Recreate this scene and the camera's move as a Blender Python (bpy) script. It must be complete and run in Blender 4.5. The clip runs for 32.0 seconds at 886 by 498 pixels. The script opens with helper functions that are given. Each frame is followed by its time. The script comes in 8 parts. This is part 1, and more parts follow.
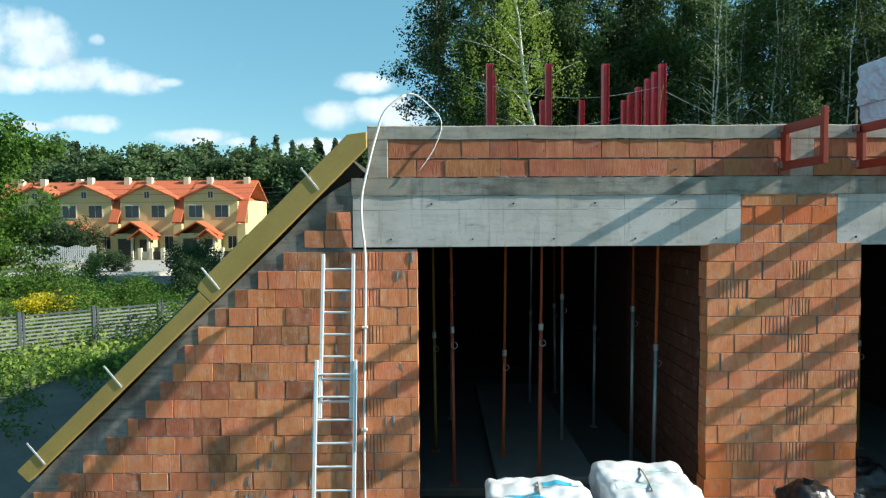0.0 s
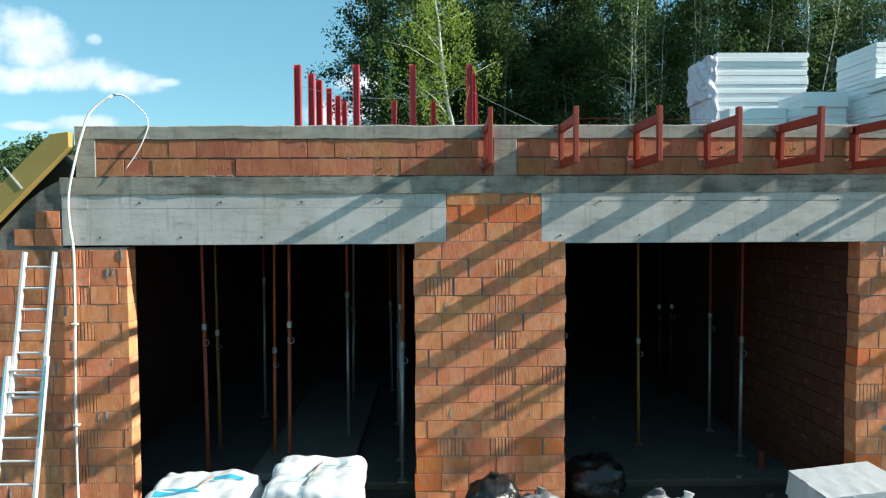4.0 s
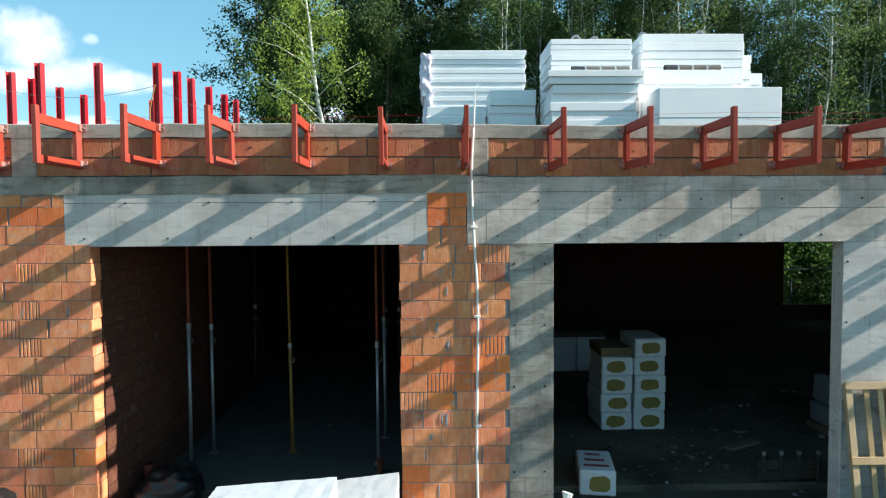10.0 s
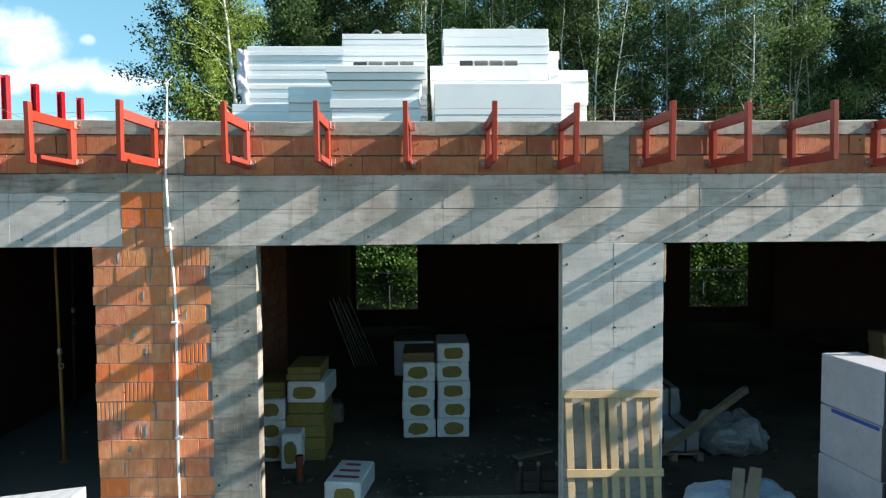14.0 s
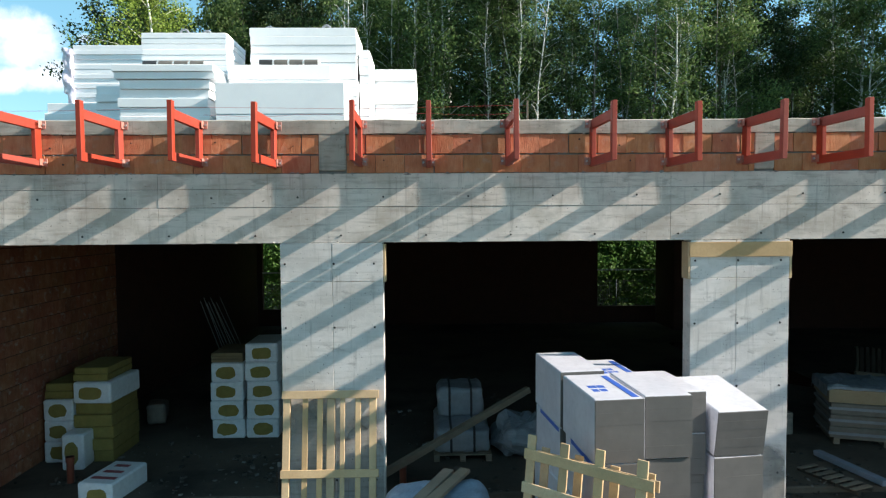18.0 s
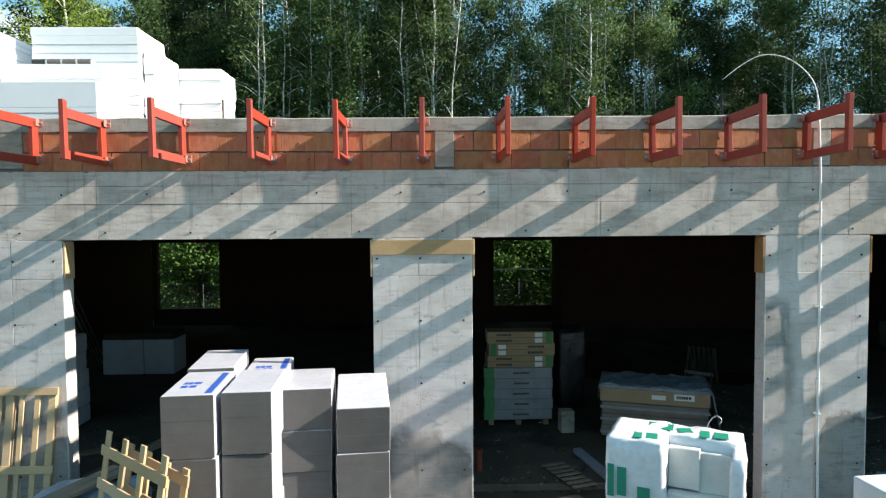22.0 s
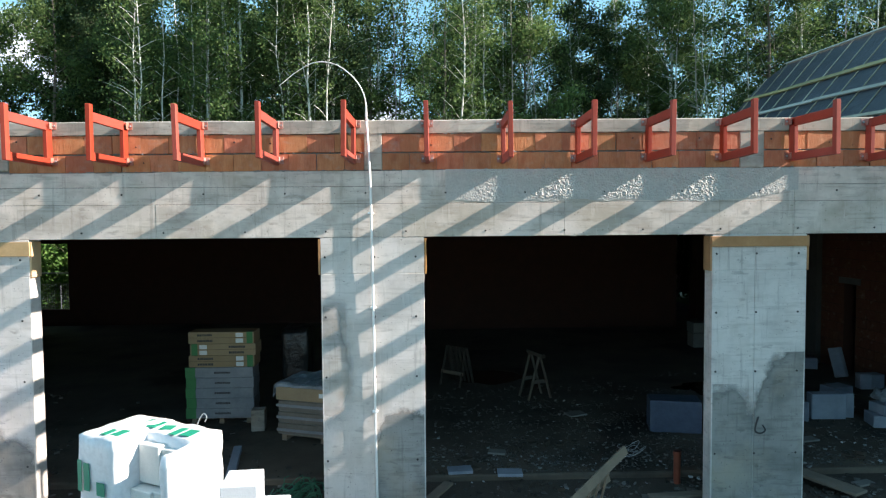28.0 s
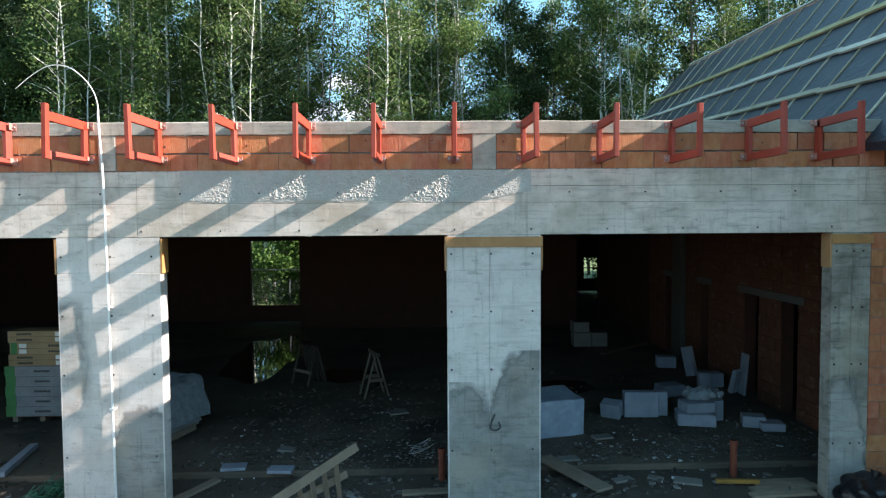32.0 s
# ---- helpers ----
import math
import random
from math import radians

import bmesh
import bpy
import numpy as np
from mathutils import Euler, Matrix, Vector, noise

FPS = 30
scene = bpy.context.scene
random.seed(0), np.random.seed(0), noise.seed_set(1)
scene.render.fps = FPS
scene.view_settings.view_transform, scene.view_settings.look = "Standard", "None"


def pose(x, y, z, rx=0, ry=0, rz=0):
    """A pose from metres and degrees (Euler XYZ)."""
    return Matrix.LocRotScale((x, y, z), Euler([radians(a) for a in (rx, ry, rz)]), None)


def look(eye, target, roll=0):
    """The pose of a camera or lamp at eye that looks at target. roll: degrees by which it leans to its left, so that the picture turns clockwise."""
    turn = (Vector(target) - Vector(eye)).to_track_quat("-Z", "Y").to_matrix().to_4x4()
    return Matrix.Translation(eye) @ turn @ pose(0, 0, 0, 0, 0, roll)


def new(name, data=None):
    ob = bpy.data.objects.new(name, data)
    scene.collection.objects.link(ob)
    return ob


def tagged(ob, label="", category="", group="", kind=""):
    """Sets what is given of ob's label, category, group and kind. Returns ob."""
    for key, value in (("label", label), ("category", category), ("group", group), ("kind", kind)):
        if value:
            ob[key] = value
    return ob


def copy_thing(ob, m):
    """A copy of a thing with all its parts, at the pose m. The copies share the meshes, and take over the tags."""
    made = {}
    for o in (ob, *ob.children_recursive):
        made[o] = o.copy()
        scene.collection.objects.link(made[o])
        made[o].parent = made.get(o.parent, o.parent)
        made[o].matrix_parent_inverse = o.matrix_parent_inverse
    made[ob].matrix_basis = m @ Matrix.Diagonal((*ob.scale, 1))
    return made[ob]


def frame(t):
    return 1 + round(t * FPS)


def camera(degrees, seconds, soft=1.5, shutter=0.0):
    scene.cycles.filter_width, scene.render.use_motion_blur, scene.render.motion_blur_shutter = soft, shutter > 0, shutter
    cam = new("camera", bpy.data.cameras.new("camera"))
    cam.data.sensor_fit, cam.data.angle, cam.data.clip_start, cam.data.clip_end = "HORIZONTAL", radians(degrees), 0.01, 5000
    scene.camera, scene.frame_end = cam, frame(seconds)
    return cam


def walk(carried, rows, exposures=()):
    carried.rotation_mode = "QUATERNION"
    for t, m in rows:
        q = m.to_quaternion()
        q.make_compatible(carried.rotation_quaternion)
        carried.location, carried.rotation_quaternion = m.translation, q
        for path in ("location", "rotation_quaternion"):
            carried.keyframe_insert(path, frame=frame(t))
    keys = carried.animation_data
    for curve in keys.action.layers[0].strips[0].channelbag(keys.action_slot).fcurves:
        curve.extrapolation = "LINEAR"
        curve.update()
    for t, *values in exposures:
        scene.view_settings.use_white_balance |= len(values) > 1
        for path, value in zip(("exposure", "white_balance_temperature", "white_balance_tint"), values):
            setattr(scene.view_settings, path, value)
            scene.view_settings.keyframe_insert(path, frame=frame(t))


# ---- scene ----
from mathutils.bvhtree import BVHTree

cam = camera(70.0, 32.0, soft=1.25)
# seconds, eye x y z, yaw, pitch, roll
ROWS = [
    (0.0, -0.988, -8.518, 4.230, -0.61, -2.58, 0.31),
    (0.5, -0.547, -8.532, 4.231, -0.64, -2.58, 0.32),
    (1.0, -0.086, -8.556, 4.227, -0.67, -2.57, 0.29),
    (1.5, 0.386, -8.579, 4.220, -0.69, -2.58, 0.29),
    (2.0, 0.868, -8.600, 4.212, -0.73, -2.58, 0.27),
    (2.5, 1.373, -8.631, 4.201, -0.77, -2.56, 0.27),
    (3.0, 1.896, -8.663, 4.195, -0.79, -2.56, 0.27),
    (3.5, 2.425, -8.690, 4.193, -0.80, -2.56, 0.26),
    (5.5, 4.590, -8.732, 4.172, -0.86, -2.54, 0.32),
    (6.0, 5.129, -8.749, 4.168, -0.89, -2.54, 0.32),
    (6.5, 5.675, -8.762, 4.166, -0.89, -2.54, 0.34),
    (7.0, 6.229, -8.774, 4.173, -0.91, -2.54, 0.34),
    (7.5, 6.770, -8.773, 4.184, -0.95, -2.55, 0.30),
    (8.0, 7.312, -8.743, 4.192, -0.93, -2.57, 0.34),
    (8.5, 7.827, -8.682, 4.198, -0.95, -2.56, 0.36),
    (9.0, 8.323, -8.626, 4.197, -0.96, -2.58, 0.39),
    (9.5, 8.827, -8.567, 4.196, -0.98, -2.58, 0.38),
    (10.0, 9.319, -8.492, 4.195, -1.01, -2.59, 0.38),
    (10.5, 9.820, -8.433, 4.186, -1.04, -2.55, 0.36),
    (11.0, 10.336, -8.391, 4.187, -1.07, -2.56, 0.36),
    (11.5, 10.841, -8.367, 4.183, -1.09, -2.54, 0.37),
    (12.0, 11.349, -8.332, 4.180, -1.12, -2.54, 0.38),
    (12.5, 11.862, -8.279, 4.181, -1.15, -2.52, 0.37),
    (13.0, 12.314, -8.216, 4.187, -1.18, -2.52, 0.37),
    (13.5, 12.766, -8.185, 4.181, -1.20, -2.53, 0.37),
    (14.0, 13.190, -8.168, 4.172, -1.23, -2.52, 0.38),
    (14.5, 13.628, -8.178, 4.168, -1.26, -2.54, 0.38),
    (16.5, 15.394, -8.126, 4.159, -1.41, -2.60, 0.42),
    (17.0, 15.861, -8.137, 4.157, -1.42, -2.59, 0.40),
    (17.5, 16.327, -8.179, 4.155, -1.42, -2.58, 0.41),
    (18.0, 16.814, -8.211, 4.150, -1.44, -2.57, 0.42),
    (18.5, 17.320, -8.240, 4.147, -1.43, -2.57, 0.41),
    (19.0, 17.831, -8.273, 4.138, -1.41, -2.56, 0.40),
    (19.5, 18.354, -8.294, 4.134, -1.41, -2.57, 0.40),
    (20.0, 18.894, -8.314, 4.124, -1.41, -2.55, 0.41),
    (20.5, 19.425, -8.346, 4.116, -1.40, -2.55, 0.40),
    (21.0, 19.959, -8.362, 4.106, -1.40, -2.54, 0.41),
    (21.5, 20.485, -8.373, 4.095, -1.41, -2.54, 0.39),
    (22.0, 20.997, -8.357, 4.092, -1.42, -2.54, 0.40),
    (22.5, 21.511, -8.357, 4.093, -1.45, -2.56, 0.36),
    (23.0, 22.027, -8.378, 4.089, -1.46, -2.54, 0.39),
    (23.5, 22.548, -8.405, 4.086, -1.47, -2.52, 0.38),
    (24.0, 23.058, -8.440, 4.084, -1.50, -2.51, 0.39),
    (24.5, 23.571, -8.486, 4.085, -1.52, -2.50, 0.37),
    (25.0, 24.074, -8.530, 4.086, -1.53, -2.49, 0.40),
    (25.5, 24.579, -8.562, 4.085, -1.54, -2.49, 0.40),
    (27.5, 26.481, -8.676, 4.082, -1.75, -2.52, 0.42),
    (28.0, 26.942, -8.743, 4.084, -1.77, -2.51, 0.43),
    (28.5, 27.406, -8.786, 4.092, -1.79, -2.53, 0.42),
    (29.0, 27.858, -8.825, 4.093, -1.82, -2.53, 0.42),
    (29.5, 28.310, -8.867, 4.093, -1.85, -2.54, 0.40),
    (30.0, 28.756, -8.894, 4.091, -1.87, -2.54, 0.40),
    (30.5, 29.220, -8.927, 4.084, -1.90, -2.56, 0.38),
    (31.0, 29.691, -8.941, 4.079, -1.93, -2.55, 0.39),
    (31.5, 30.161, -8.975, 4.077, -1.96, -2.55, 0.39),
    (32.0, 30.625, -9.019, 4.078, -1.98, -2.56, 0.37),
]
walk(cam, [(t, pose(x, y, z, 90 + pitch, roll, yaw)) for t, x, y, z, yaw, pitch, roll in ROWS], exposures=((0, 0.92, 6250, 6), (3, 0.98, 6300, 6), (8, 1.10, 6300, 8), (13, 1.22, 6450, 12), (19, 1.29, 6550, 13), (23, 1.30, 6550, 14), (25, 1.45, 6550, 15), (28, 1.73, 6600, 17), (32, 1.97, 6650, 19)))

# ---- light ----
SUN_TO = Vector((8.0, -1.0, 4.5)).normalized()
world = bpy.data.worlds.new("world")
scene.world = world
world.use_nodes = True
wn, wl = world.node_tree.nodes, world.node_tree.links
wn.clear()
w_out = wn.new("ShaderNodeOutputWorld")
w_bg = wn.new("ShaderNodeBackground")
w_sky = wn.new("ShaderNodeTexSky")
w_sky.sky_type = "NISHITA"
w_sky.sun_disc = False
w_sky.sun_elevation = math.asin(SUN_TO.z)
w_sky.sun_rotation = math.atan2(SUN_TO.x, SUN_TO.y)
w_sky.altitude = 100
w_sky.air_density, w_sky.dust_density, w_sky.ozone_density = 1.0, 0.1, 1.6
w_bg.inputs["Strength"].default_value = 0.080
wl.new(w_bg.outputs[0], w_out.inputs[0])


# cumulus clouds: heading and height as slopes from the site, half width, half height
CLOUDS = ((-0.680, 0.295, 0.067, 0.043), (-0.614, 0.267, 0.062, 0.041), (-0.555, 0.231, 0.071, 0.027), (-0.480, 0.217, 0.067, 0.018), (-0.636, 0.225, 0.085, 0.023), (-0.526, 0.283, 0.013, 0.010), (-0.422, 0.217, 0.030, 0.008), (-0.536, 0.154, 0.054, 0.013), (-0.636, 0.150, 0.045, 0.007), (-0.111, 0.215, 0.046, 0.015), (-0.154, 0.167, 0.046, 0.021), (-0.105, 0.172, 0.036, 0.018), (-0.064, 0.183, 0.027, 0.013), (-0.047, 0.159, 0.040, 0.020), (-0.377, 0.134, 0.061, 0.012), (-0.305, 0.124, 0.031, 0.008), (-0.189, 0.115, 0.054, 0.013), (-0.582, 0.090, 0.080, 0.011), (0.9, 0.5, 0.3, 0.1), (-1.6, 0.5, 0.4, 0.14), (1.8, 0.35, 0.4, 0.1))


def sky_clouds():
    """Fair-weather cumulus: soft ellipses on the northern sky, frayed by noise. Clouds overhead, out of view, are added
    to whiten the skylight.
    """
    def math_node(op, a, b_=None, c_=None):
        m = wn.new("ShaderNodeMath")
        m.operation = op
        for i, v in enumerate((a, b_, c_)):
            if v is None:
                continue
            if isinstance(v, (int, float)):
                m.inputs[i].default_value = v
            else:
                wl.new(v, m.inputs[i])
        return m.outputs[0]

    tc = wn.new("ShaderNodeTexCoord")
    sep = wn.new("ShaderNodeSeparateXYZ")
    wl.new(tc.outputs["Generated"], sep.inputs[0])
    y = math_node("MAXIMUM", sep.outputs[1], 0.02)
    u, v = math_node("DIVIDE", sep.outputs[0], y), math_node("DIVIDE", sep.outputs[2], y)
    comb = wn.new("ShaderNodeCombineXYZ")
    wl.new(u, comb.inputs[0])
    wl.new(v, comb.inputs[1])
    n = wn.new("ShaderNodeTexNoise")
    n.inputs["Scale"].default_value, n.inputs["Detail"].default_value, n.inputs["Roughness"].default_value = 14.0, 8, 0.58
    wl.new(comb.outputs[0], n.inputs["Vector"])
    fray = math_node("MULTIPLY_ADD", n.outputs["Fac"], 4.2, -2.05)
    total = None
    for cu, cv, ru, rv in CLOUDS:
        du = math_node("DIVIDE", math_node("SUBTRACT", u, cu), ru)
        dv = math_node("DIVIDE", math_node("SUBTRACT", v, cv), rv)
        d = math_node("ADD", math_node("MULTIPLY", du, du), math_node("MULTIPLY", dv, dv))
        f = math_node("SUBTRACT", 1.0, d)
        total = f if total is None else math_node("MAXIMUM", total, f)
    total = math_node("MAXIMUM", total, -1.2)
    cover = math_node("ADD", total, fray)
    r = wn.new("ShaderNodeMapRange")
    r.interpolation_type = "SMOOTHSTEP"
    r.inputs["From Min"].default_value, r.inputs["From Max"].default_value = -0.55, 1.25
    wl.new(cover, r.inputs["Value"])
    # unseen overhead clouds, added to whiten the skylight
    zz = math_node("MAXIMUM", sep.outputs[2], 0.05)
    over = wn.new("ShaderNodeCombineXYZ")
    wl.new(math_node("DIVIDE", sep.outputs[0], zz), over.inputs[0])
    wl.new(math_node("DIVIDE", sep.outputs[1], zz), over.inputs[1])
    n3 = wn.new("ShaderNodeTexNoise")
    n3.inputs["Scale"].default_value, n3.inputs["Detail"].default_value, n3.inputs["Roughness"].default_value = 1.3, 8, 0.55
    wl.new(over.outputs[0], n3.inputs["Vector"])
    r3 = wn.new("ShaderNodeMapRange")
    r3.interpolation_type = "SMOOTHSTEP"
    r3.inputs["From Min"].default_value, r3.inputs["From Max"].default_value = 0.57, 0.70
    wl.new(n3.outputs["Fac"], r3.inputs["Value"])
    r4 = wn.new("ShaderNodeMapRange")
    r4.interpolation_type = "SMOOTHSTEP"
    r4.inputs["From Min"].default_value, r4.inputs["From Max"].default_value = 0.36, 0.55
    wl.new(sep.outputs[2], r4.inputs["Value"])
    high = math_node("MULTIPLY", r3.outputs[0], r4.outputs[0])
    tint = wn.new("ShaderNodeMix")
    tint.data_type, tint.blend_type = "RGBA", "MULTIPLY"
    tint.inputs["Factor"].default_value = 1.0
    tint.inputs["B"].default_value = (0.90, 1.04, 0.98, 1)
    wl.new(w_sky.outputs[0], tint.inputs["A"])
    shade = wn.new("ShaderNodeMix")
    shade.data_type = "RGBA"
    shade.inputs["A"].default_value, shade.inputs["B"].default_value = (4.6, 5.3, 5.8, 1), (7.4, 8.1, 8.6, 1)
    n2 = wn.new("ShaderNodeTexNoise")
    n2.inputs["Scale"].default_value, n2.inputs["Detail"].default_value = 17.0, 7
    wl.new(comb.outputs[0], n2.inputs["Vector"])
    wl.new(math_node("MULTIPLY_ADD", n2.outputs["Fac"], 2.4, -0.6), shade.inputs["Factor"])
    mix = wn.new("ShaderNodeMix")
    mix.data_type = "RGBA"
    wl.new(math_node("MAXIMUM", r.outputs[0], high), mix.inputs["Factor"])
    even = wn.new("ShaderNodeMix")
    even.data_type = "RGBA"
    even.inputs["Factor"].default_value = 0.42
    even.inputs["B"].default_value = (1.45, 4.2, 5.3, 1)
    wl.new(tint.outputs["Result"], even.inputs["A"])
    wl.new(even.outputs["Result"], mix.inputs["A"])
    wl.new(shade.outputs["Result"], mix.inputs["B"])
    wl.new(mix.outputs["Result"], w_bg.inputs["Color"])


sky_clouds()
sun_data = bpy.data.lights.new("sun", "SUN")
sun_data.energy, sun_data.angle, sun_data.color = 5.0, radians(0.55), (1.0, 0.93, 0.81)
sun = new("sun", sun_data)
sun.matrix_world = look(SUN_TO * 60 + Vector((15, 0, 0)), (15, 0, 0))


# ---- building helpers ----
def bx(bm, x0, x1, y0, y1, z0, z1, bevel=0.0, m=None):
    """One box, with its edges taken off by bevel."""
    g = bmesh.ops.create_cube(bm, size=1.0)
    vs = g["verts"]
    for v in vs:
        v.co = Vector(((x0 + x1) / 2 + v.co.x * (x1 - x0), (y0 + y1) / 2 + v.co.y * (y1 - y0), (z0 + z1) / 2 + v.co.z * (z1 - z0)))
    if bevel > 0:
        es = list({e for v in vs for e in v.link_edges})
        r = bmesh.ops.bevel(bm, geom=es, offset=bevel, segments=1, affect="EDGES", profile=0.5)
        vs = list({v for f in r["faces"] for v in f.verts} | {v for v in vs if v.is_valid})
    if m is not None:
        bmesh.ops.transform(bm, matrix=m, verts=vs)
    return vs


def cyl(bm, p0, p1, r0, r1=None, seg=12):
    """A round bar from p0 to p1."""
    r1 = r0 if r1 is None else r1
    p0, p1 = Vector(p0), Vector(p1)
    d = p1 - p0
    q = d.to_track_quat("Z", "Y").to_matrix().to_4x4()
    g = bmesh.ops.create_cone(bm, cap_ends=True, segments=seg, radius1=r0, radius2=r1, depth=d.length)
    bmesh.ops.transform(bm, matrix=Matrix.Translation((p0 + p1) / 2) @ q, verts=g["verts"])
    return g["verts"]


def tube(bm, pts, r, seg=10, taper=1.0):
    """A bent round bar through pts."""
    pts = [Vector(p) for p in pts]
    rings = []
    for i, p in enumerate(pts):
        d = (pts[min(i + 1, len(pts) - 1)] - pts[max(i - 1, 0)]).normalized()
        a = d.orthogonal().normalized() if not rings else (rings[-1][1] - d * rings[-1][1].dot(d)).normalized()
        b = d.cross(a)
        rr = r * (1 + (taper - 1) * i / max(1, len(pts) - 1))
        ring = [bm.verts.new(p + (a * math.cos(2 * math.pi * k / seg) + b * math.sin(2 * math.pi * k / seg)) * rr) for k in range(seg)]
        rings.append((ring, a))
    for (r0, _), (r1, _) in zip(rings, rings[1:]):
        for k in range(seg):
            bm.faces.new((r0[k], r0[(k + 1) % seg], r1[(k + 1) % seg], r1[k]))
    bm.faces.new(list(reversed(rings[0][0])))
    bm.faces.new(rings[-1][0])


def mesh_of(name, bm, material, smooth=False):
    me = bpy.data.meshes.new(name)
    bmesh.ops.recalc_face_normals(bm, faces=bm.faces)
    bm.to_mesh(me)
    bm.free()
    me.materials.append(material)
    if smooth:
        me.shade_smooth()
    return me


def part(name, bm, material, parent=None, label="", smooth=False):
    ob = new(name, bm if isinstance(bm, bpy.types.Mesh) else mesh_of(name, bm, material, smooth))
    if parent is not None:
        ob.parent = parent
    if label:
        tagged(ob, label)
    return ob


def thing(name, label, category, m=None, group="", kind=""):
    ob = new(name)
    ob.empty_display_size = 0.2
    if m is not None:
        ob.matrix_basis = m
    return tagged(ob, label, category, group, kind)


def B():
    return bmesh.new()


def box_part(name, dims, material, parent=None, bevel=0.0, label=""):
    bm = B()
    bx(bm, *dims, bevel=bevel)
    return part(name, bm, material, parent, label)


# ---- materials ----
def mat(name, c1, c2, rough=0.8, scale=2.0, fine=60.0, bump=0.3, metal=0.0, c3=None, spots=0.0, vary=0.0, stretch=(1, 1, 1), fine_mix=0.35, spec=0.5, own=False, dist=0.01):
    """A surface with stains (scale per metre), grain (fine per metre), relief and a shade that differs from piece to piece (vary)."""
    m = bpy.data.materials.new(name)
    m.use_nodes = True
    n, l = m.node_tree.nodes, m.node_tree.links
    b = n["Principled BSDF"]
    b.inputs["Roughness"].default_value, b.inputs["Metallic"].default_value = rough, metal
    b.inputs["Specular IOR Level"].default_value = spec
    if own:
        tc = n.new("ShaderNodeTexCoord")
        info = n.new("ShaderNodeObjectInfo")
        add = n.new("ShaderNodeVectorMath")
        add.operation = "MULTIPLY_ADD"
        add.inputs[1].default_value = stretch
        l.new(tc.outputs["Object"], add.inputs[0])
        sc = n.new("ShaderNodeVectorMath")
        sc.operation = "SCALE"
        sc.inputs[0].default_value = (37.0, 19.0, 53.0)
        l.new(info.outputs["Random"], sc.inputs["Scale"])
        l.new(sc.outputs[0], add.inputs[2])
        vec = add.outputs[0]
    else:
        geo = n.new("ShaderNodeNewGeometry")
        mul = n.new("ShaderNodeVectorMath")
        mul.operation = "MULTIPLY"
        mul.inputs[1].default_value = stretch
        l.new(geo.outputs["Position"], mul.inputs[0])
        vec = mul.outputs[0]

    def noise_tex(s, detail=5, rough_=0.6):
        t = n.new("ShaderNodeTexNoise")
        t.inputs["Scale"].default_value, t.inputs["Detail"].default_value, t.inputs["Roughness"].default_value = s, detail, rough_
        l.new(vec, t.inputs["Vector"])
        return t.outputs["Fac"]

    def ramp(src, lo, hi):
        r = n.new("ShaderNodeMapRange")
        r.inputs["From Min"].default_value, r.inputs["From Max"].default_value = lo, hi
        l.new(src, r.inputs["Value"])
        return r.outputs[0]

    def mixc(f, a, c, blend="MIX"):
        x = n.new("ShaderNodeMix")
        x.data_type, x.blend_type = "RGBA", blend
        for key, v in (("Factor", f), ("A", a), ("B", c)):
            if isinstance(v, (int, float)):
                x.inputs[key].default_value = v
            elif isinstance(v, tuple):
                x.inputs[key].default_value = (*v[:3], 1)
            else:
                l.new(v, x.inputs[key])
        return x.outputs["Result"]

    big, small = noise_tex(scale), noise_tex(fine, 4)
    col = mixc(ramp(big, 0.3, 0.7), c1, c2)
    dark = tuple(v * 0.55 for v in c1)
    fm = n.new("ShaderNodeMath")
    fm.operation = "MULTIPLY"
    fm.inputs[1].default_value = fine_mix
    l.new(ramp(small, 0.45, 0.75), fm.inputs[0])
    col = mixc(fm.outputs[0], col, dark)
    if c3 is not None:
        third = noise_tex(scale * 0.37 + 0.11, 6)
        col = mixc(ramp(third, 0.62 - spots, 0.72 - spots), col, c3)
    if vary:
        if not own:
            info = n.new("ShaderNodeObjectInfo")
        hsv = n.new("ShaderNodeHueSaturation")
        l.new(col, hsv.inputs["Color"])
        r = n.new("ShaderNodeMapRange")
        r.inputs["To Min"].default_value, r.inputs["To Max"].default_value = 1 - vary, 1 + vary
        l.new(info.outputs["Random"], r.inputs["Value"])
        l.new(r.outputs[0], hsv.inputs["Value"])
        wn2 = n.new("ShaderNodeTexWhiteNoise")
        wn2.noise_dimensions = "1D"
        l.new(info.outputs["Random"], wn2.inputs["W"])
        r2 = n.new("ShaderNodeMapRange")
        r2.inputs["To Min"].default_value, r2.inputs["To Max"].default_value = 1 - vary * 0.7, 1 + vary * 0.5
        l.new(wn2.outputs["Value"], r2.inputs["Value"])
        l.new(r2.outputs[0], hsv.inputs["Saturation"])
        col = hsv.outputs[0]
    l.new(col, b.inputs["Base Color"])
    if bump:
        bp = n.new("ShaderNodeBump")
        bp.inputs["Strength"].default_value, bp.inputs["Distance"].default_value = bump, dist
        ad = n.new("ShaderNodeMath")
        ad.operation = "MULTIPLY_ADD"
        ad.inputs[1].default_value = 0.5
        l.new(small, ad.inputs[0])
        l.new(big, ad.inputs[2])
        l.new(ad.outputs[0], bp.inputs["Height"])
        l.new(bp.outputs[0], b.inputs["Normal"])
    return m


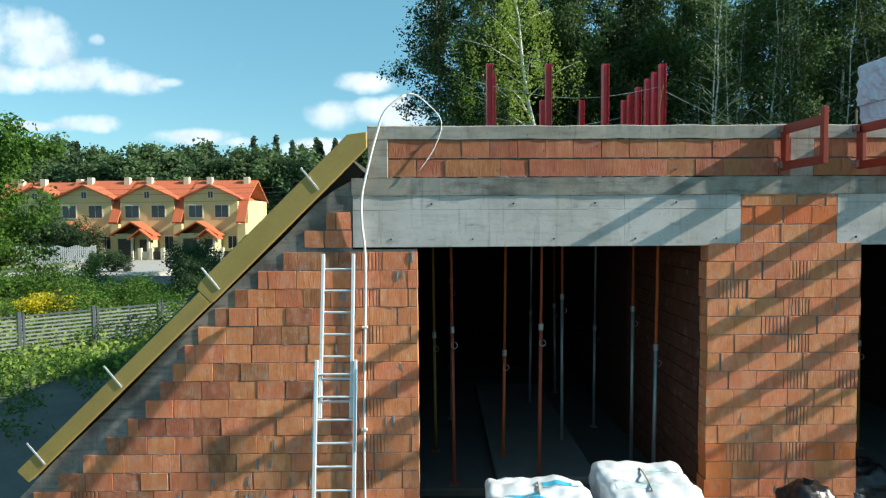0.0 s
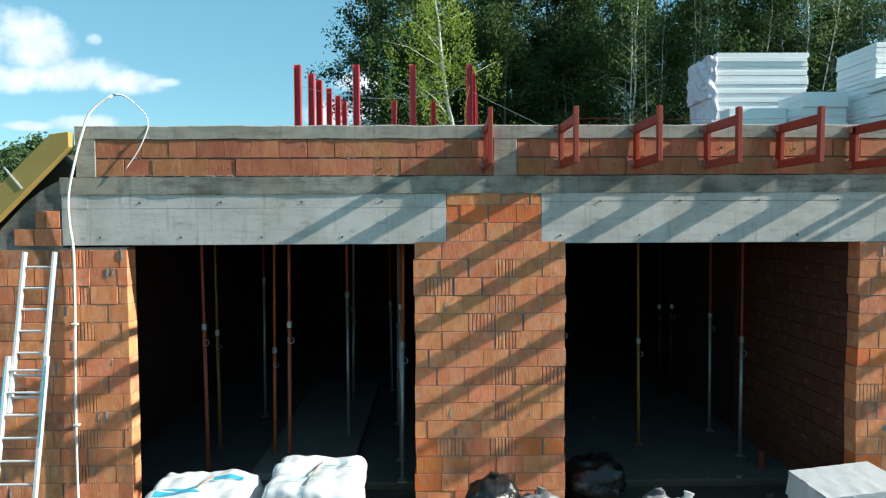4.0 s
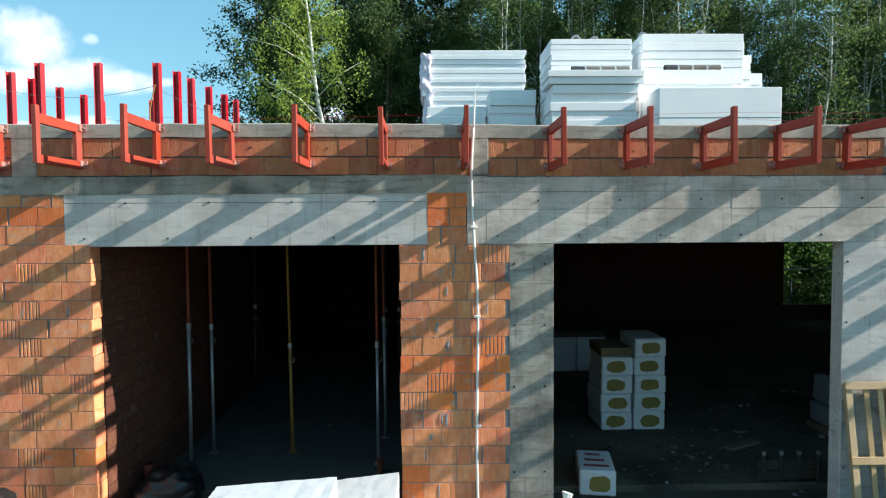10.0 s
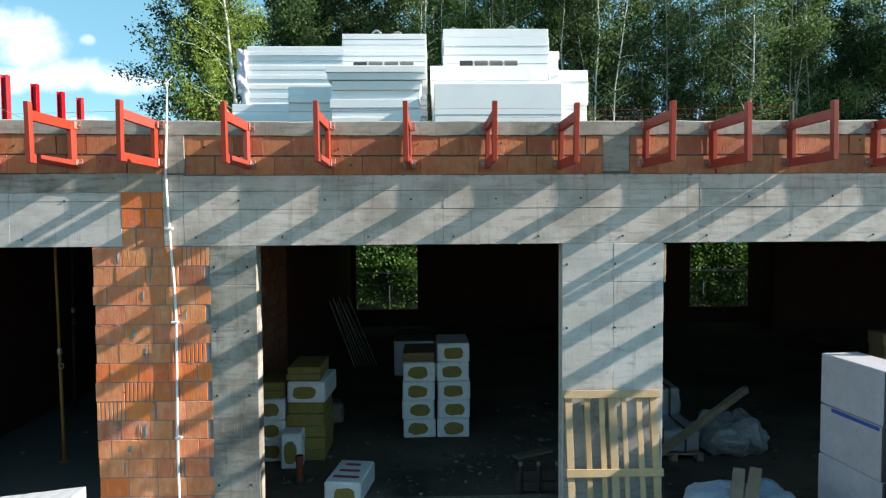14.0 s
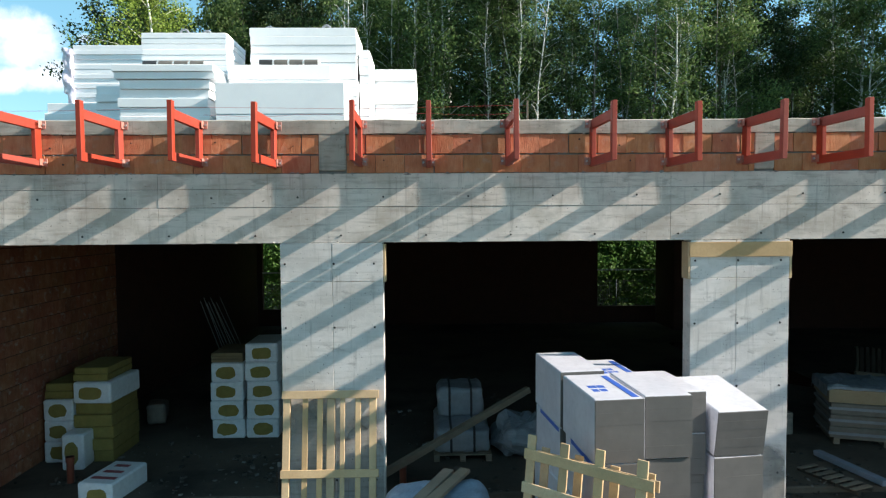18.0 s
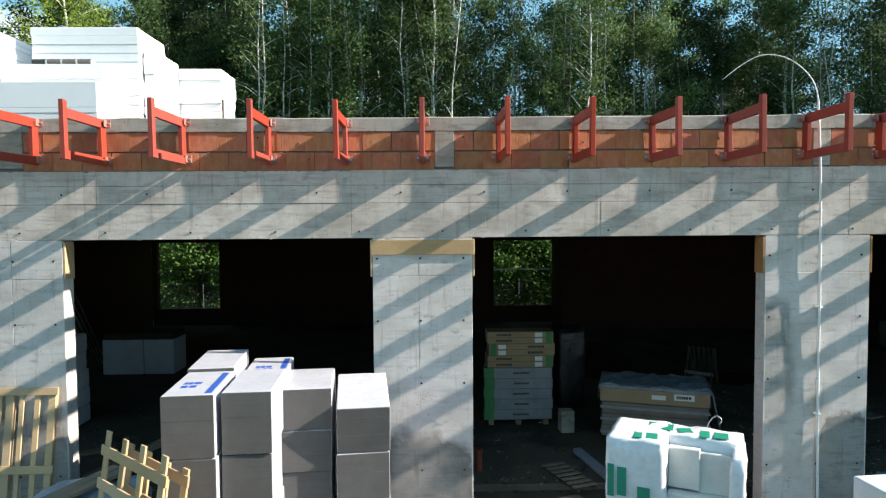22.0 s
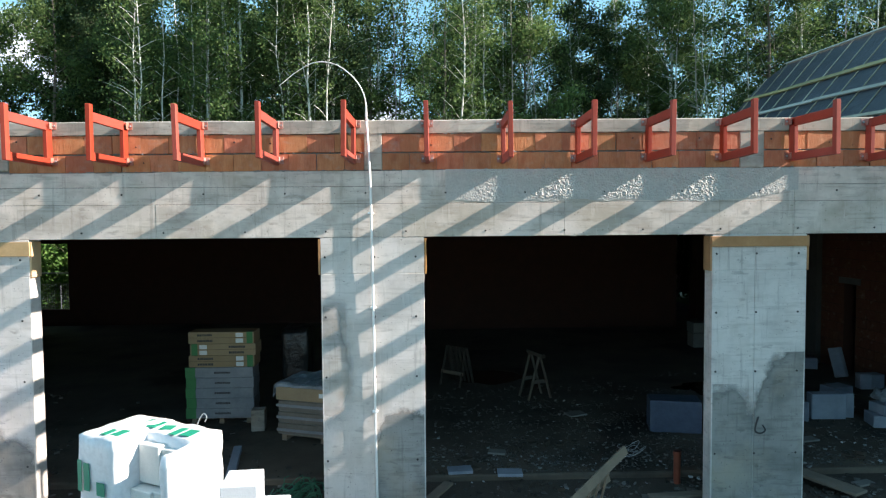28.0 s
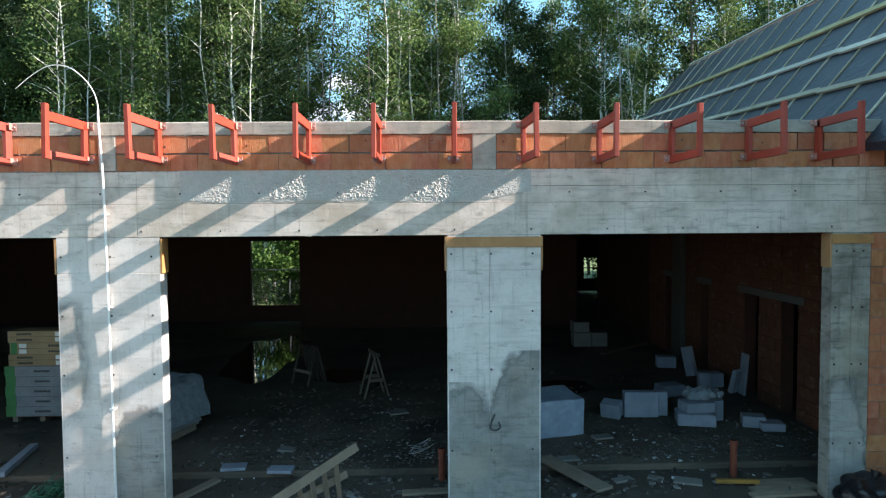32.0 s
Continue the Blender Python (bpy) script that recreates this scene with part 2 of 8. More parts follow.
def layered(name, own, layers, rough, bumps, vary=0.0, spec=0.4):
    """A surface built up from a base colour and layers of (colour, amount, noise scale, detail, from, to, stretch); bumps: (scale, stretch, strength in metres)."""
    m = bpy.data.materials.new(name)
    m.use_nodes = True
    n, l = m.node_tree.nodes, m.node_tree.links
    b = n["Principled BSDF"]
    b.inputs["Roughness"].default_value, b.inputs["Specular IOR Level"].default_value = rough, spec
    info = n.new("ShaderNodeObjectInfo")
    if own:
        tc = n.new("ShaderNodeTexCoord")
        sc = n.new("ShaderNodeVectorMath")
        sc.operation = "SCALE"
        sc.inputs[0].default_value = (37.0, 19.0, 53.0)
        l.new(info.outputs["Random"], sc.inputs["Scale"])
        ad = n.new("ShaderNodeVectorMath")
        l.new(tc.outputs["Object"], ad.inputs[0])
        l.new(sc.outputs[0], ad.inputs[1])
        src = ad.outputs[0]
    else:
        src = n.new("ShaderNodeNewGeometry").outputs["Position"]

    def field(scale, detail, stretch, shift=0.0):
        mp = n.new("ShaderNodeMapping")
        mp.inputs["Scale"].default_value = stretch
        mp.inputs["Location"].default_value = (shift, shift * 1.7, shift * 0.6)
        l.new(src, mp.inputs["Vector"])
        t = n.new("ShaderNodeTexNoise")
        t.inputs["Scale"].default_value, t.inputs["Detail"].default_value, t.inputs["Roughness"].default_value = scale, detail, 0.6
        l.new(mp.outputs[0], t.inputs["Vector"])
        return t.outputs["Fac"]

    col = None
    for i, (c, amount, scale, detail, lo, hi, stretch) in enumerate(layers):
        if col is None:
            rgb = n.new("ShaderNodeRGB")
            rgb.outputs[0].default_value = (*c, 1)
            col = rgb.outputs[0]
            continue
        r = n.new("ShaderNodeMapRange")
        r.inputs["From Min"].default_value, r.inputs["From Max"].default_value, r.inputs["To Max"].default_value = lo, hi, amount
        l.new(field(scale, detail, stretch, i * 3.7), r.inputs["Value"])
        x = n.new("ShaderNodeMix")
        x.data_type = "RGBA"
        l.new(r.outputs[0], x.inputs["Factor"])
        l.new(col, x.inputs["A"])
        x.inputs["B"].default_value = (*c, 1)
        col = x.outputs["Result"]
    if vary:
        hsv = n.new("ShaderNodeHueSaturation")
        l.new(col, hsv.inputs["Color"])
        r = n.new("ShaderNodeMapRange")
        r.inputs["To Min"].default_value, r.inputs["To Max"].default_value = 1 - vary, 1 + vary
        l.new(info.outputs["Random"], r.inputs["Value"])
        l.new(r.outputs[0], hsv.inputs["Value"])
        wn2 = n.new("ShaderNodeTexWhiteNoise")
        wn2.noise_dimensions = "1D"
        l.new(info.outputs["Random"], wn2.inputs["W"])
        r2 = n.new("ShaderNodeMapRange")
        r2.inputs["To Min"].default_value, r2.inputs["To Max"].default_value = 0.5 - vary * 0.06, 0.5 + vary * 0.06
        l.new(wn2.outputs["Value"], r2.inputs["Value"])
        l.new(r2.outputs[0], hsv.inputs["Hue"])
        col = hsv.outputs[0]
    l.new(col, b.inputs["Base Color"])
    nrm = None
    for i, (scale, stretch, depth) in enumerate(bumps):
        bp = n.new("ShaderNodeBump")
        bp.inputs["Strength"].default_value, bp.inputs["Distance"].default_value = 1.0, depth
        l.new(field(scale, 4, stretch, 11 + i * 5.3), bp.inputs["Height"])
        if nrm is not None:
            l.new(nrm, bp.inputs["Normal"])
        nrm = bp.outputs[0]
    if nrm is not None:
        l.new(nrm, b.inputs["Normal"])
    return m


ONE, DRIP, GROOVE = (1, 1, 1), (7, 7, 0.6), (14, 1, 0.7)


def concrete(name, base, light, dark, pits=0.8, dirt=1.0):
    return layered(name, False, [(base, 1, 1, 1, 0, 1, ONE), (light, 0.8, 0.9, 6, 0.42, 0.66, ONE), (dark, 0.75 * dirt, 1.3, 9, 0.47, 0.66, (1, 1, 1.6)), (dark, 0.55 * dirt, 5.0, 9, 0.50, 0.70, ONE), (tuple(v * 0.8 for v in dark), 0.5 * dirt, 9.0, 6, 0.52, 0.66, (0.22, 1, 2.2)), (tuple(v * 0.55 for v in dark), 0.6, 2.2, 7, 0.56, 0.76, DRIP), ((0.36, 0.305, 0.235), 0.55 * dirt, 0.9, 7, 0.50, 0.66, ONE), (tuple(v * 0.6 for v in dark), 0.5, 3.2, 9, 0.60, 0.68, (1, 1, 2.6)),
                                 (light, 0.5, 4.3, 5, 0.60, 0.75, DRIP), (tuple(v * 0.35 for v in dark), pits, 34.0, 2, 0.69, 0.73, ONE)], 0.85, [(3.0, ONE, 0.005), (60.0, ONE, 0.0012)])


def clay(name, base, light, dark, vary, grey=0.65):
    return layered(name, True, [(base, 1, 1, 1, 0, 1, ONE), (light, 0.75, 5.0, 5, 0.45, 0.66, (1.6, 1, 1)), (dark, 0.7, 4.0, 6, 0.50, 0.72, (1.8, 1, 0.8)), (tuple(v * 0.75 for v in base), 0.35, 6.0, 3, 0.50, 0.62, GROOVE), (light, 0.35, 9.0, 3, 0.55, 0.70, GROOVE), ((0.34, 0.315, 0.285), grey, 6.0, 7, 0.57, 0.70, (1, 1, 1.4)), (tuple(v * 0.3 for v in dark), 0.6, 16.0, 3, 0.70, 0.76, ONE)],
                   0.9, [(9.0, GROOVE, 0.006), (24.0, ONE, 0.004)], vary)


M_CONC = concrete("beam_concrete", (0.566, 0.500, 0.454), (0.67, 0.60, 0.548), (0.35, 0.303, 0.265), 0.8, 1.0)
M_CONC_L = concrete("pale_concrete", (0.575, 0.533, 0.505), (0.65, 0.607, 0.58), (0.37, 0.343, 0.322), dirt=0.6)
M_CONC_R = concrete("rough_concrete", (0.30, 0.278, 0.245), (0.42, 0.395, 0.355), (0.13, 0.117, 0.10), 0.8, 1.15)
M_RENDER = mat("sprayed_concrete", (0.47, 0.455, 0.43), (0.40, 0.385, 0.365), 0.9, 9, 34, 0.6, dist=0.03)
M_MORTAR = mat("mortar", (0.205, 0.205, 0.205), (0.15, 0.15, 0.152), 0.95, 8, 60, 0.5)
M_SMEAR = mat("mortar_smear", (0.24, 0.24, 0.242), (0.18, 0.18, 0.184), 0.95, 8, 60, 0.5)
M_BRICK = clay("clay_block", (0.68, 0.228, 0.096), (0.76, 0.35, 0.195), (0.46, 0.128, 0.053), 0.12, 0.38)
M_BRICK_N = clay("fresh_clay_block", (0.72, 0.185, 0.052), (0.72, 0.23, 0.085), (0.56, 0.13, 0.036), 0.10)
# Parapet clay, with some of its shade put into a darker tone.
M_BRICK_P = clay("parapet_clay_block", (0.43, 0.150, 0.070), (0.50, 0.215, 0.115), (0.28, 0.080, 0.040), 0.17, 0.25)
M_BRICK_D = clay("stained_clay_block", (0.40, 0.135, 0.062), (0.52, 0.27, 0.16), (0.20, 0.07, 0.04), 0.16)
# Clay block copies with the shade of the rooms put into their colour.
M_BRICK_S = clay("shade_dark_clay_block", (0.105, 0.034, 0.018), (0.13, 0.052, 0.030), (0.065, 0.022, 0.013), 0.10, 0.25)
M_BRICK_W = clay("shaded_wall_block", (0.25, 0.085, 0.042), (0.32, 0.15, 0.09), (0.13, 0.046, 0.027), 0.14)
# Inner brickwork, far darker than clay: the gloom of the rooms as colour.
M_BRICK_IN = mat("shade_dark_brickwork", (0.060, 0.020, 0.012), (0.040, 0.014, 0.009), 0.9, 3, 20, 0.4)
M_SLOPE = concrete("dark_slope_concrete", (0.215, 0.21, 0.20), (0.29, 0.28, 0.268), (0.105, 0.10, 0.096), 1.0, 1.3)
# Timber toned down: shade of the hall and slope gap put into the colour.
M_DARKWOOD = mat("dimmed_timber", (0.06, 0.045, 0.032), (0.04, 0.03, 0.022), 0.9, 4, 50, 0.4)
M_CAP = concrete("cap_concrete", (0.36, 0.325, 0.28), (0.44, 0.40, 0.35), (0.20, 0.18, 0.152))
M_PLATE = mat("faded_red_plate", (0.42, 0.20, 0.16), (0.34, 0.12, 0.09), 0.6, 9, 60, 0.2, vary=0.2, own=True)
M_RED = mat("red_painted_steel", (0.355, 0.053, 0.030), (0.29, 0.041, 0.025), 0.55, 6, 80, 0.1, vary=0.10, own=True, c3=(0.30, 0.05, 0.03), spec=0.25)
M_REDP = mat("crimson_painted_steel", (0.50, 0.012, 0.022), (0.42, 0.010, 0.018), 0.42, 5, 80, 0.08, vary=0.08, own=True)
M_WOOD = mat("fresh_timber", (0.52, 0.36, 0.20), (0.42, 0.28, 0.145), 0.75, 3, 40, 0.3, stretch=(1, 1, 1), vary=0.15, own=True)
M_PLY = mat("yellow_formwork_board", (0.42, 0.30, 0.085), (0.36, 0.25, 0.07), 0.7, 2, 40, 0.15, c3=(0.30, 0.22, 0.09))
M_OLDWOOD = mat("weathered_timber", (0.25, 0.19, 0.135), (0.17, 0.13, 0.095), 0.85, 4, 50, 0.4, vary=0.2, own=True)
M_ALU = mat("aluminium", (0.74, 0.75, 0.76), (0.64, 0.65, 0.67), 0.45, 8, 90, 0.05, metal=0.35)
M_STEEL = mat("galvanised_steel", (0.45, 0.46, 0.47), (0.36, 0.37, 0.38), 0.45, 9, 80, 0.1, metal=0.6)
M_PVC = mat("white_conduit", (0.80, 0.80, 0.78), (0.74, 0.74, 0.73), 0.4, 8, 60, 0.02)
M_EPS = mat("white_polystyrene", (0.86, 0.87, 0.88), (0.80, 0.81, 0.83), 0.7, 3, 120, 0.12)
M_GREYEPS = mat("graphite_polystyrene", (0.088, 0.086, 0.084), (0.070, 0.069, 0.068), 0.8, 5, 110, 0.25, fine_mix=0.25)
M_FILM = mat("white_film", (0.72, 0.73, 0.74), (0.64, 0.65, 0.67), 0.35, 4, 14, 0.35, dist=0.02)
M_SOIL = mat("trodden_soil", (0.068, 0.055, 0.042), (0.038, 0.031, 0.024), 0.95, 1.2, 22, 0.9, c3=(0.095, 0.08, 0.063), dist=0.04)
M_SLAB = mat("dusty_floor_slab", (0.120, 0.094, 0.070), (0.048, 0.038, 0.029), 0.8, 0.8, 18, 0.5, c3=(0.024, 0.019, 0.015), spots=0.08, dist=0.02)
# Ceiling concrete toned far down, so that the rooms read as dark.
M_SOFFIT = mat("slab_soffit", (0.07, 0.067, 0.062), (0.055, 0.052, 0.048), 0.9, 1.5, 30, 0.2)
M_GRASS = mat("meadow", (0.075, 0.13, 0.03), (0.055, 0.085, 0.024), 0.95, 0.5, 9, 0.9, c3=(0.12, 0.11, 0.05), dist=0.06)
M_HOLE = mat("tie_hole", (0.02, 0.02, 0.02), (0.03, 0.03, 0.03), 0.9, 5, 40, 0)

# ---- setting: ground, slabs ----
FLOOR_Y = 1.25
bm = B()
step = 6.0
xs = sorted({round(v, 2) for v in [-900, -400, -200, -120] + [-90 + 6 * i for i in range(35)] + [140, 200, 400, 900]})
ys = sorted({round(v, 2) for v in [-400, -150, -60] + [-30 + 6 * i for i in range(36)] + [200, 300, 500, 900, 1500]})
grid = {}
for i, x in enumerate(xs):
    for j, y in enumerate(ys):
        away = min(1.0, max(0.0, (max(-8 - x, y - 22, x - 60, -y - 14)) / 20))
        h = -0.16 + away * 0.9 * (noise.noise(Vector((x * 0.03, y * 0.03, 3))) - 0.1)
        grid[i, j] = bm.verts.new((x, y, h))
for i in range(len(xs) - 1):
    for j in range(len(ys) - 1):
        bm.faces.new((grid[i, j], grid[i + 1, j], grid[i + 1, j + 1], grid[i, j + 1]))
ground = tagged(part("ground", bm, M_GRASS, smooth=True), "green meadow ground round the building site", "ground", kind="structure")
# soil runs on unseen to y -40, to keep green bounce off the facade
yard = tagged(box_part("yard", (-13, 46, -40, FLOOR_Y, -0.7, -0.10), M_SOIL), "trodden brown soil of the building yard", "ground", kind="structure")
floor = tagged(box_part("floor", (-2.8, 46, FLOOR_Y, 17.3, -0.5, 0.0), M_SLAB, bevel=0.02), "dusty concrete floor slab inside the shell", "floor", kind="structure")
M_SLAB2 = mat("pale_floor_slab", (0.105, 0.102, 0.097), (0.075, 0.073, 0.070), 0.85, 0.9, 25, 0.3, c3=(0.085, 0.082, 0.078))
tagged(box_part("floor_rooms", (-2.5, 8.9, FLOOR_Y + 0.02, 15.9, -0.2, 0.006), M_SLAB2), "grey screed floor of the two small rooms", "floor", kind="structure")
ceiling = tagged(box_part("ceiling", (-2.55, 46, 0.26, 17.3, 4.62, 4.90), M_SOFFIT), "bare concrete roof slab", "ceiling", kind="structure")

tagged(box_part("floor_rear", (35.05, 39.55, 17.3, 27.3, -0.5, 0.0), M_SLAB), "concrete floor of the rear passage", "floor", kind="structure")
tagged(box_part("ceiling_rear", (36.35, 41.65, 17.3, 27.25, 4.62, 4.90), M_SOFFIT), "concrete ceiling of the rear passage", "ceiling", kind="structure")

# ---- facade ----
Z_BEAM, Z_BAND, Z_PAR, Z_CAP, Z_TOP = 3.872, 4.565, 4.81, 5.315, 5.495
X_END = 46.0


RISE_X, RISE_Z = (-2.0, 8.0, 11.0, 15.0, 20.0, 24.0, 30.0, 37.0, 46.0), (0.0, 0.0, -0.038, -0.044, -0.048, -0.030, -0.008, 0.012, 0.03)


def rise(x):
    """How far the parapet is moved in height along the facade, to fit the camera's view."""
    return float(np.interp(x, RISE_X, RISE_Z))


def panels(name, label, x0, x1, rows, seams, material, jitter=0.0025, core=0.02):
    """Cast concrete that shows the joints of its shuttering: a core, and one panel a board in front of it."""
    root = tagged(box_part(name, (x0, x1, core, 0.25, rows[0][0], rows[-1][1] + (0.04 if x1 > 40 else 0.0)), M_MORTAR), label, "beam", kind="structure")
    rnd = random.Random(name)
    cuts = [x0] + [s for s in seams if x0 + 0.1 < s < x1 - 0.1] + [x1]
    for z0, z1 in rows:
        for a, b in zip(cuts, cuts[1:]):
            bm = B()
            j = rnd.uniform(-jitter, jitter)
            top = z1 + (rise((a + b) / 2) if z1 == Z_PAR else 0.0)
            bx(bm, a + 0.0015, b - 0.0015, j, core + 0.01, z0 + 0.0025, top - 0.0025, bevel=0.002)
            part("panel", bm, material, root)
    return root


beam_w = panels("beam_1", "pale cast concrete lintel beam with shuttering joints", -2.11, 3.13, [(Z_BEAM, 4.37), (4.37, Z_BAND)], [-1.75, 1.55], M_CONC_L)
beam_m = panels("beam_2", "pale cast concrete lintel beam between brick piers", 4.44, 9.26, [(Z_BEAM, 4.45), (4.45, Z_BAND)], [7.85], M_CONC_L)
beam_e = panels("beam_3", "long board-marked concrete beam over the hall openings", 9.79, X_END, [(Z_BEAM, 4.335), (4.335, 4.57), (4.57, Z_PAR)], [10.05, 13.37, 16.7, 20.0, 23.3, 26.65, 28.9, 32.15, 35.4, 38.7, 42], M_CONC)
bm = B()
n_seg = 60
for z0, z1 in ((Z_BAND, Z_PAR),):
    prev = None
    for i in range(n_seg + 1):
        x = -2.12 + (9.79 + 2.12) * i / n_seg
        k = 0.012 * noise.noise(Vector((x * 2.2, 0, 5)))
        ring = [bm.verts.new((x, -0.012 + k, z0)), bm.verts.new((x, -0.016 - k, z1 - 0.01 + k)), bm.verts.new((x, 0.25, z1)), bm.verts.new((x, 0.25, z0))]
        if prev:
            for q in range(4):
                bm.faces.new((prev[q], prev[(q + 1) % 4], ring[(q + 1) % 4], ring[q]))
        else:
            bm.faces.new(ring)
        prev = ring
    bm.faces.new(list(reversed(prev)))
tagged(part("slab_edge", bm, M_CONC_R, smooth=False), "rough grey edge of the roof slab above the lintels", "trim", kind="structure")

COLUMNS = ((10.36, 10.96), (14.91, 16.24), (20.27, 21.59), (25.52, 26.95), (30.99, 32.34), (36.62, 37.20))
SEAMS = {14.91: 15.58, 20.27: 20.88, 25.52: 26.24, 30.99: 31.60, 36.62: 36.92, 10.36: None}


def column(x0, x1, seam):
    # first column is rough and dark; the last takes this tone for shade
    c = tagged(box_part("column", (x0 + 0.004, x1 - 0.004, 0.014, 0.25, -0.4, Z_BEAM), M_CONC_R if x0 in (10.36, 36.62) else M_CONC_L, bevel=0.01), "smooth grey concrete column with tie holes and damp stains", "column", group="hall columns", kind="structure")
    xs_ = [x0] + ([seam] if seam else []) + [x1]
    rnd = random.Random(int(x0 * 100))
    for a, b in zip(xs_, xs_[1:]):
        for z0, z1 in ((-0.4, 3.37), (3.37, Z_BEAM)):
            bm = B()
            bx(bm, a + 0.002, b - 0.002, rnd.uniform(-0.002, 0.002), 0.02, z0, z1 - 0.003, bevel=0.004)
            part("panel", bm, M_CONC_R if x0 in (10.36, 36.62) else M_CONC_L, c)
    hx = [x0 + 0.06, x1 - 0.12] + ([seam + 0.02] if seam else [])
    for z in (0.75, 1.93, 2.77, 3.60):
        for x in hx:
            bm = B()
            cyl(bm, (x, -0.006, z), (x, 0.012, z), 0.015, seg=10)
            part("tie_hole", bm, M_HOLE, c)
    return c


for x0, x1 in COLUMNS:
    column(x0, x1, SEAMS[x0])

# form-tie holes along the beams
for root, x0, x1 in ((beam_w, -1.6, 2.9), (beam_m, 4.7, 9.1), (beam_e, 10.2, 37)):
    x, i = x0, 0
    while x < x1:
        z = (3.98, 4.45)[i % 2] + 0.03 * math.sin(i * 3.1)
        bm = B()
        cyl(bm, (x, -0.008, z), (x, 0.012, z), 0.013, seg=8)
        part("tie_hole", bm, M_HOLE, root)
        x += 0.55
        i += 1

# ---- parapet ----
tagged(box_part("parapet", (-1.88, X_END, 0.03, 0.24, Z_PAR, Z_CAP), M_MORTAR), "parapet of red clay blocks under a concrete cap", "wall", kind="structure")
parapet = bpy.data.objects["parapet"]
PPOSTS = ((-1.90, -1.63), (3.78, 4.10), (9.85, 10.08), (15.43, 15.78), (21.10, 21.36), (26.14, 26.38), (31.36, 31.70), (38.9, 39.2))
for a, b in PPOSTS:
    bm = B()
    bx(bm, a, b, -0.008, 0.25, Z_PAR - 0.01, Z_CAP + 0.01 + rise(a), bevel=0.008)
    part("stiffening_post", bm, M_CAP, parapet, "grey concrete stiffening post")
bm = B()
prev = None
for i in range(241):
    x = -1.9 + (X_END + 1.9) * i / 240
    k, k2 = 0.010 * noise.noise(Vector((x * 3.1, 2, 5))), 0.014 * noise.noise(Vector((x * 2.3, 7, 1)))
    k2 += rise(x)
    ring = [bm.verts.new((x, -0.012 + k, Z_CAP + k2)), bm.verts.new((x, -0.010 - k, Z_TOP - 0.012 + k2)), bm.verts.new((x, 0.006 - k, Z_TOP + k2)), bm.verts.new((x, 0.26, Z_TOP + rise(x))), bm.verts.new((x, 0.26, Z_CAP))]
    if prev:
        for q in range(5):
            bm.faces.new((prev[q], prev[(q + 1) % 5], ring[(q + 1) % 5], ring[q]))
    else:
        bm.faces.new(ring)
    prev = ring
bm.faces.new(list(reversed(prev)))
part("cap", bm, M_CAP, parapet, "grey concrete parapet cap")

# ---- clay blocks ----
BLOCKS = {}


def block_mesh(length, height, material, kind="plain", depth=0.25):
    key = (round(length, 2), round(height, 3), material.name, kind)
    if key not in BLOCKS:
        l, h = key[0] - 0.003, height
        bm = B()
        if kind in ("plain", "tight"):
            bx(bm, 0, l + (0.0025 if kind == "tight" else 0.0), 0, depth, 0, h, bevel=0.0025 if kind == "plain" else 0.001)
        else:
            n = max(3, int(l / 0.05))
            w = l / n
            bx(bm, 0, l, 0.018, depth, 0, h)
            for i in range(n):
                bx(bm, i * w + 0.006, (i + 1) * w - 0.006, 0, 0.03, 0, h, bevel=0.004)
        BLOCKS[key] = mesh_of("block", bm, material)
    return BLOCKS[key]


def lay(root, x, z, length, material, rnd, height=0.229, kind="plain", y=0.0):
    ob = new("block", block_mesh(length, height, material, kind))
    ob.location = (x, y + rnd.uniform(-0.003, 0.003), z)
    ob.rotation_euler = (rnd.uniform(-0.008, 0.008), rnd.uniform(-0.006, 0.006), rnd.uniform(-0.008, 0.008))
    ob.parent = root
    return ob


def brickwork(root, left, right, z_top, z_bottom, material, seed, fresh=None, grooves=None, y=0.0, step=0.25, height=0.240, ragged=(0.0, 0.0)):
    """Courses of blocks from z_top down; left and right give the course's ends at a height."""
    rnd = random.Random(seed)
    z, i = z_top - step, 0
    while z > z_bottom - step:
        a, b = left(z + 0.12) - rnd.uniform(0, ragged[0]), right(z + 0.12) + rnd.uniform(0, ragged[1])
        x = a
        first = (0.373, 0.19, 0.29, 0.14)[(i + seed) % 4] if i % 2 else 0.373 - 0.1 * (i % 4)
        while x < b - 0.01:
            l = min(first if x == a else 0.373, b - x)
            if b - x - l < 0.06:
                l = b - x
            kind, m_ = "plain", material
            if grooves and i % 2 == grooves[2] and x < grooves[1] and x + l > grooves[0]:
                if x < grooves[0] - 0.05:
                    l = grooves[0] - x
                else:
                    l, kind = min(0.14, b - x), "grooved"
            elif material is M_BRICK and l > 0.3 and rnd.random() < 0.02:
                kind = "grooved"
            if material is M_BRICK and rnd.random() < (0.45 if x < -3.6 and z < 1.6 or x < -2.6 - (3.6 - z) + 0.7 else 0.03):
                m_ = M_BRICK_D
            if fresh and fresh(x + l / 2, z + 0.12):
                m_ = M_BRICK_N
            lay(root, x, z, l, m_, rnd, height, kind, y)
            x += l + (rnd.uniform(0.0003, 0.0025) if rnd.random() > 0.11 else rnd.uniform(0.012, 0.024))
        z -= step
        i += 1


# ---- brick piers ----
def wall_root(name, label, dims):
    return tagged(box_part(name, dims, M_MORTAR), label, "wall", kind="structure")


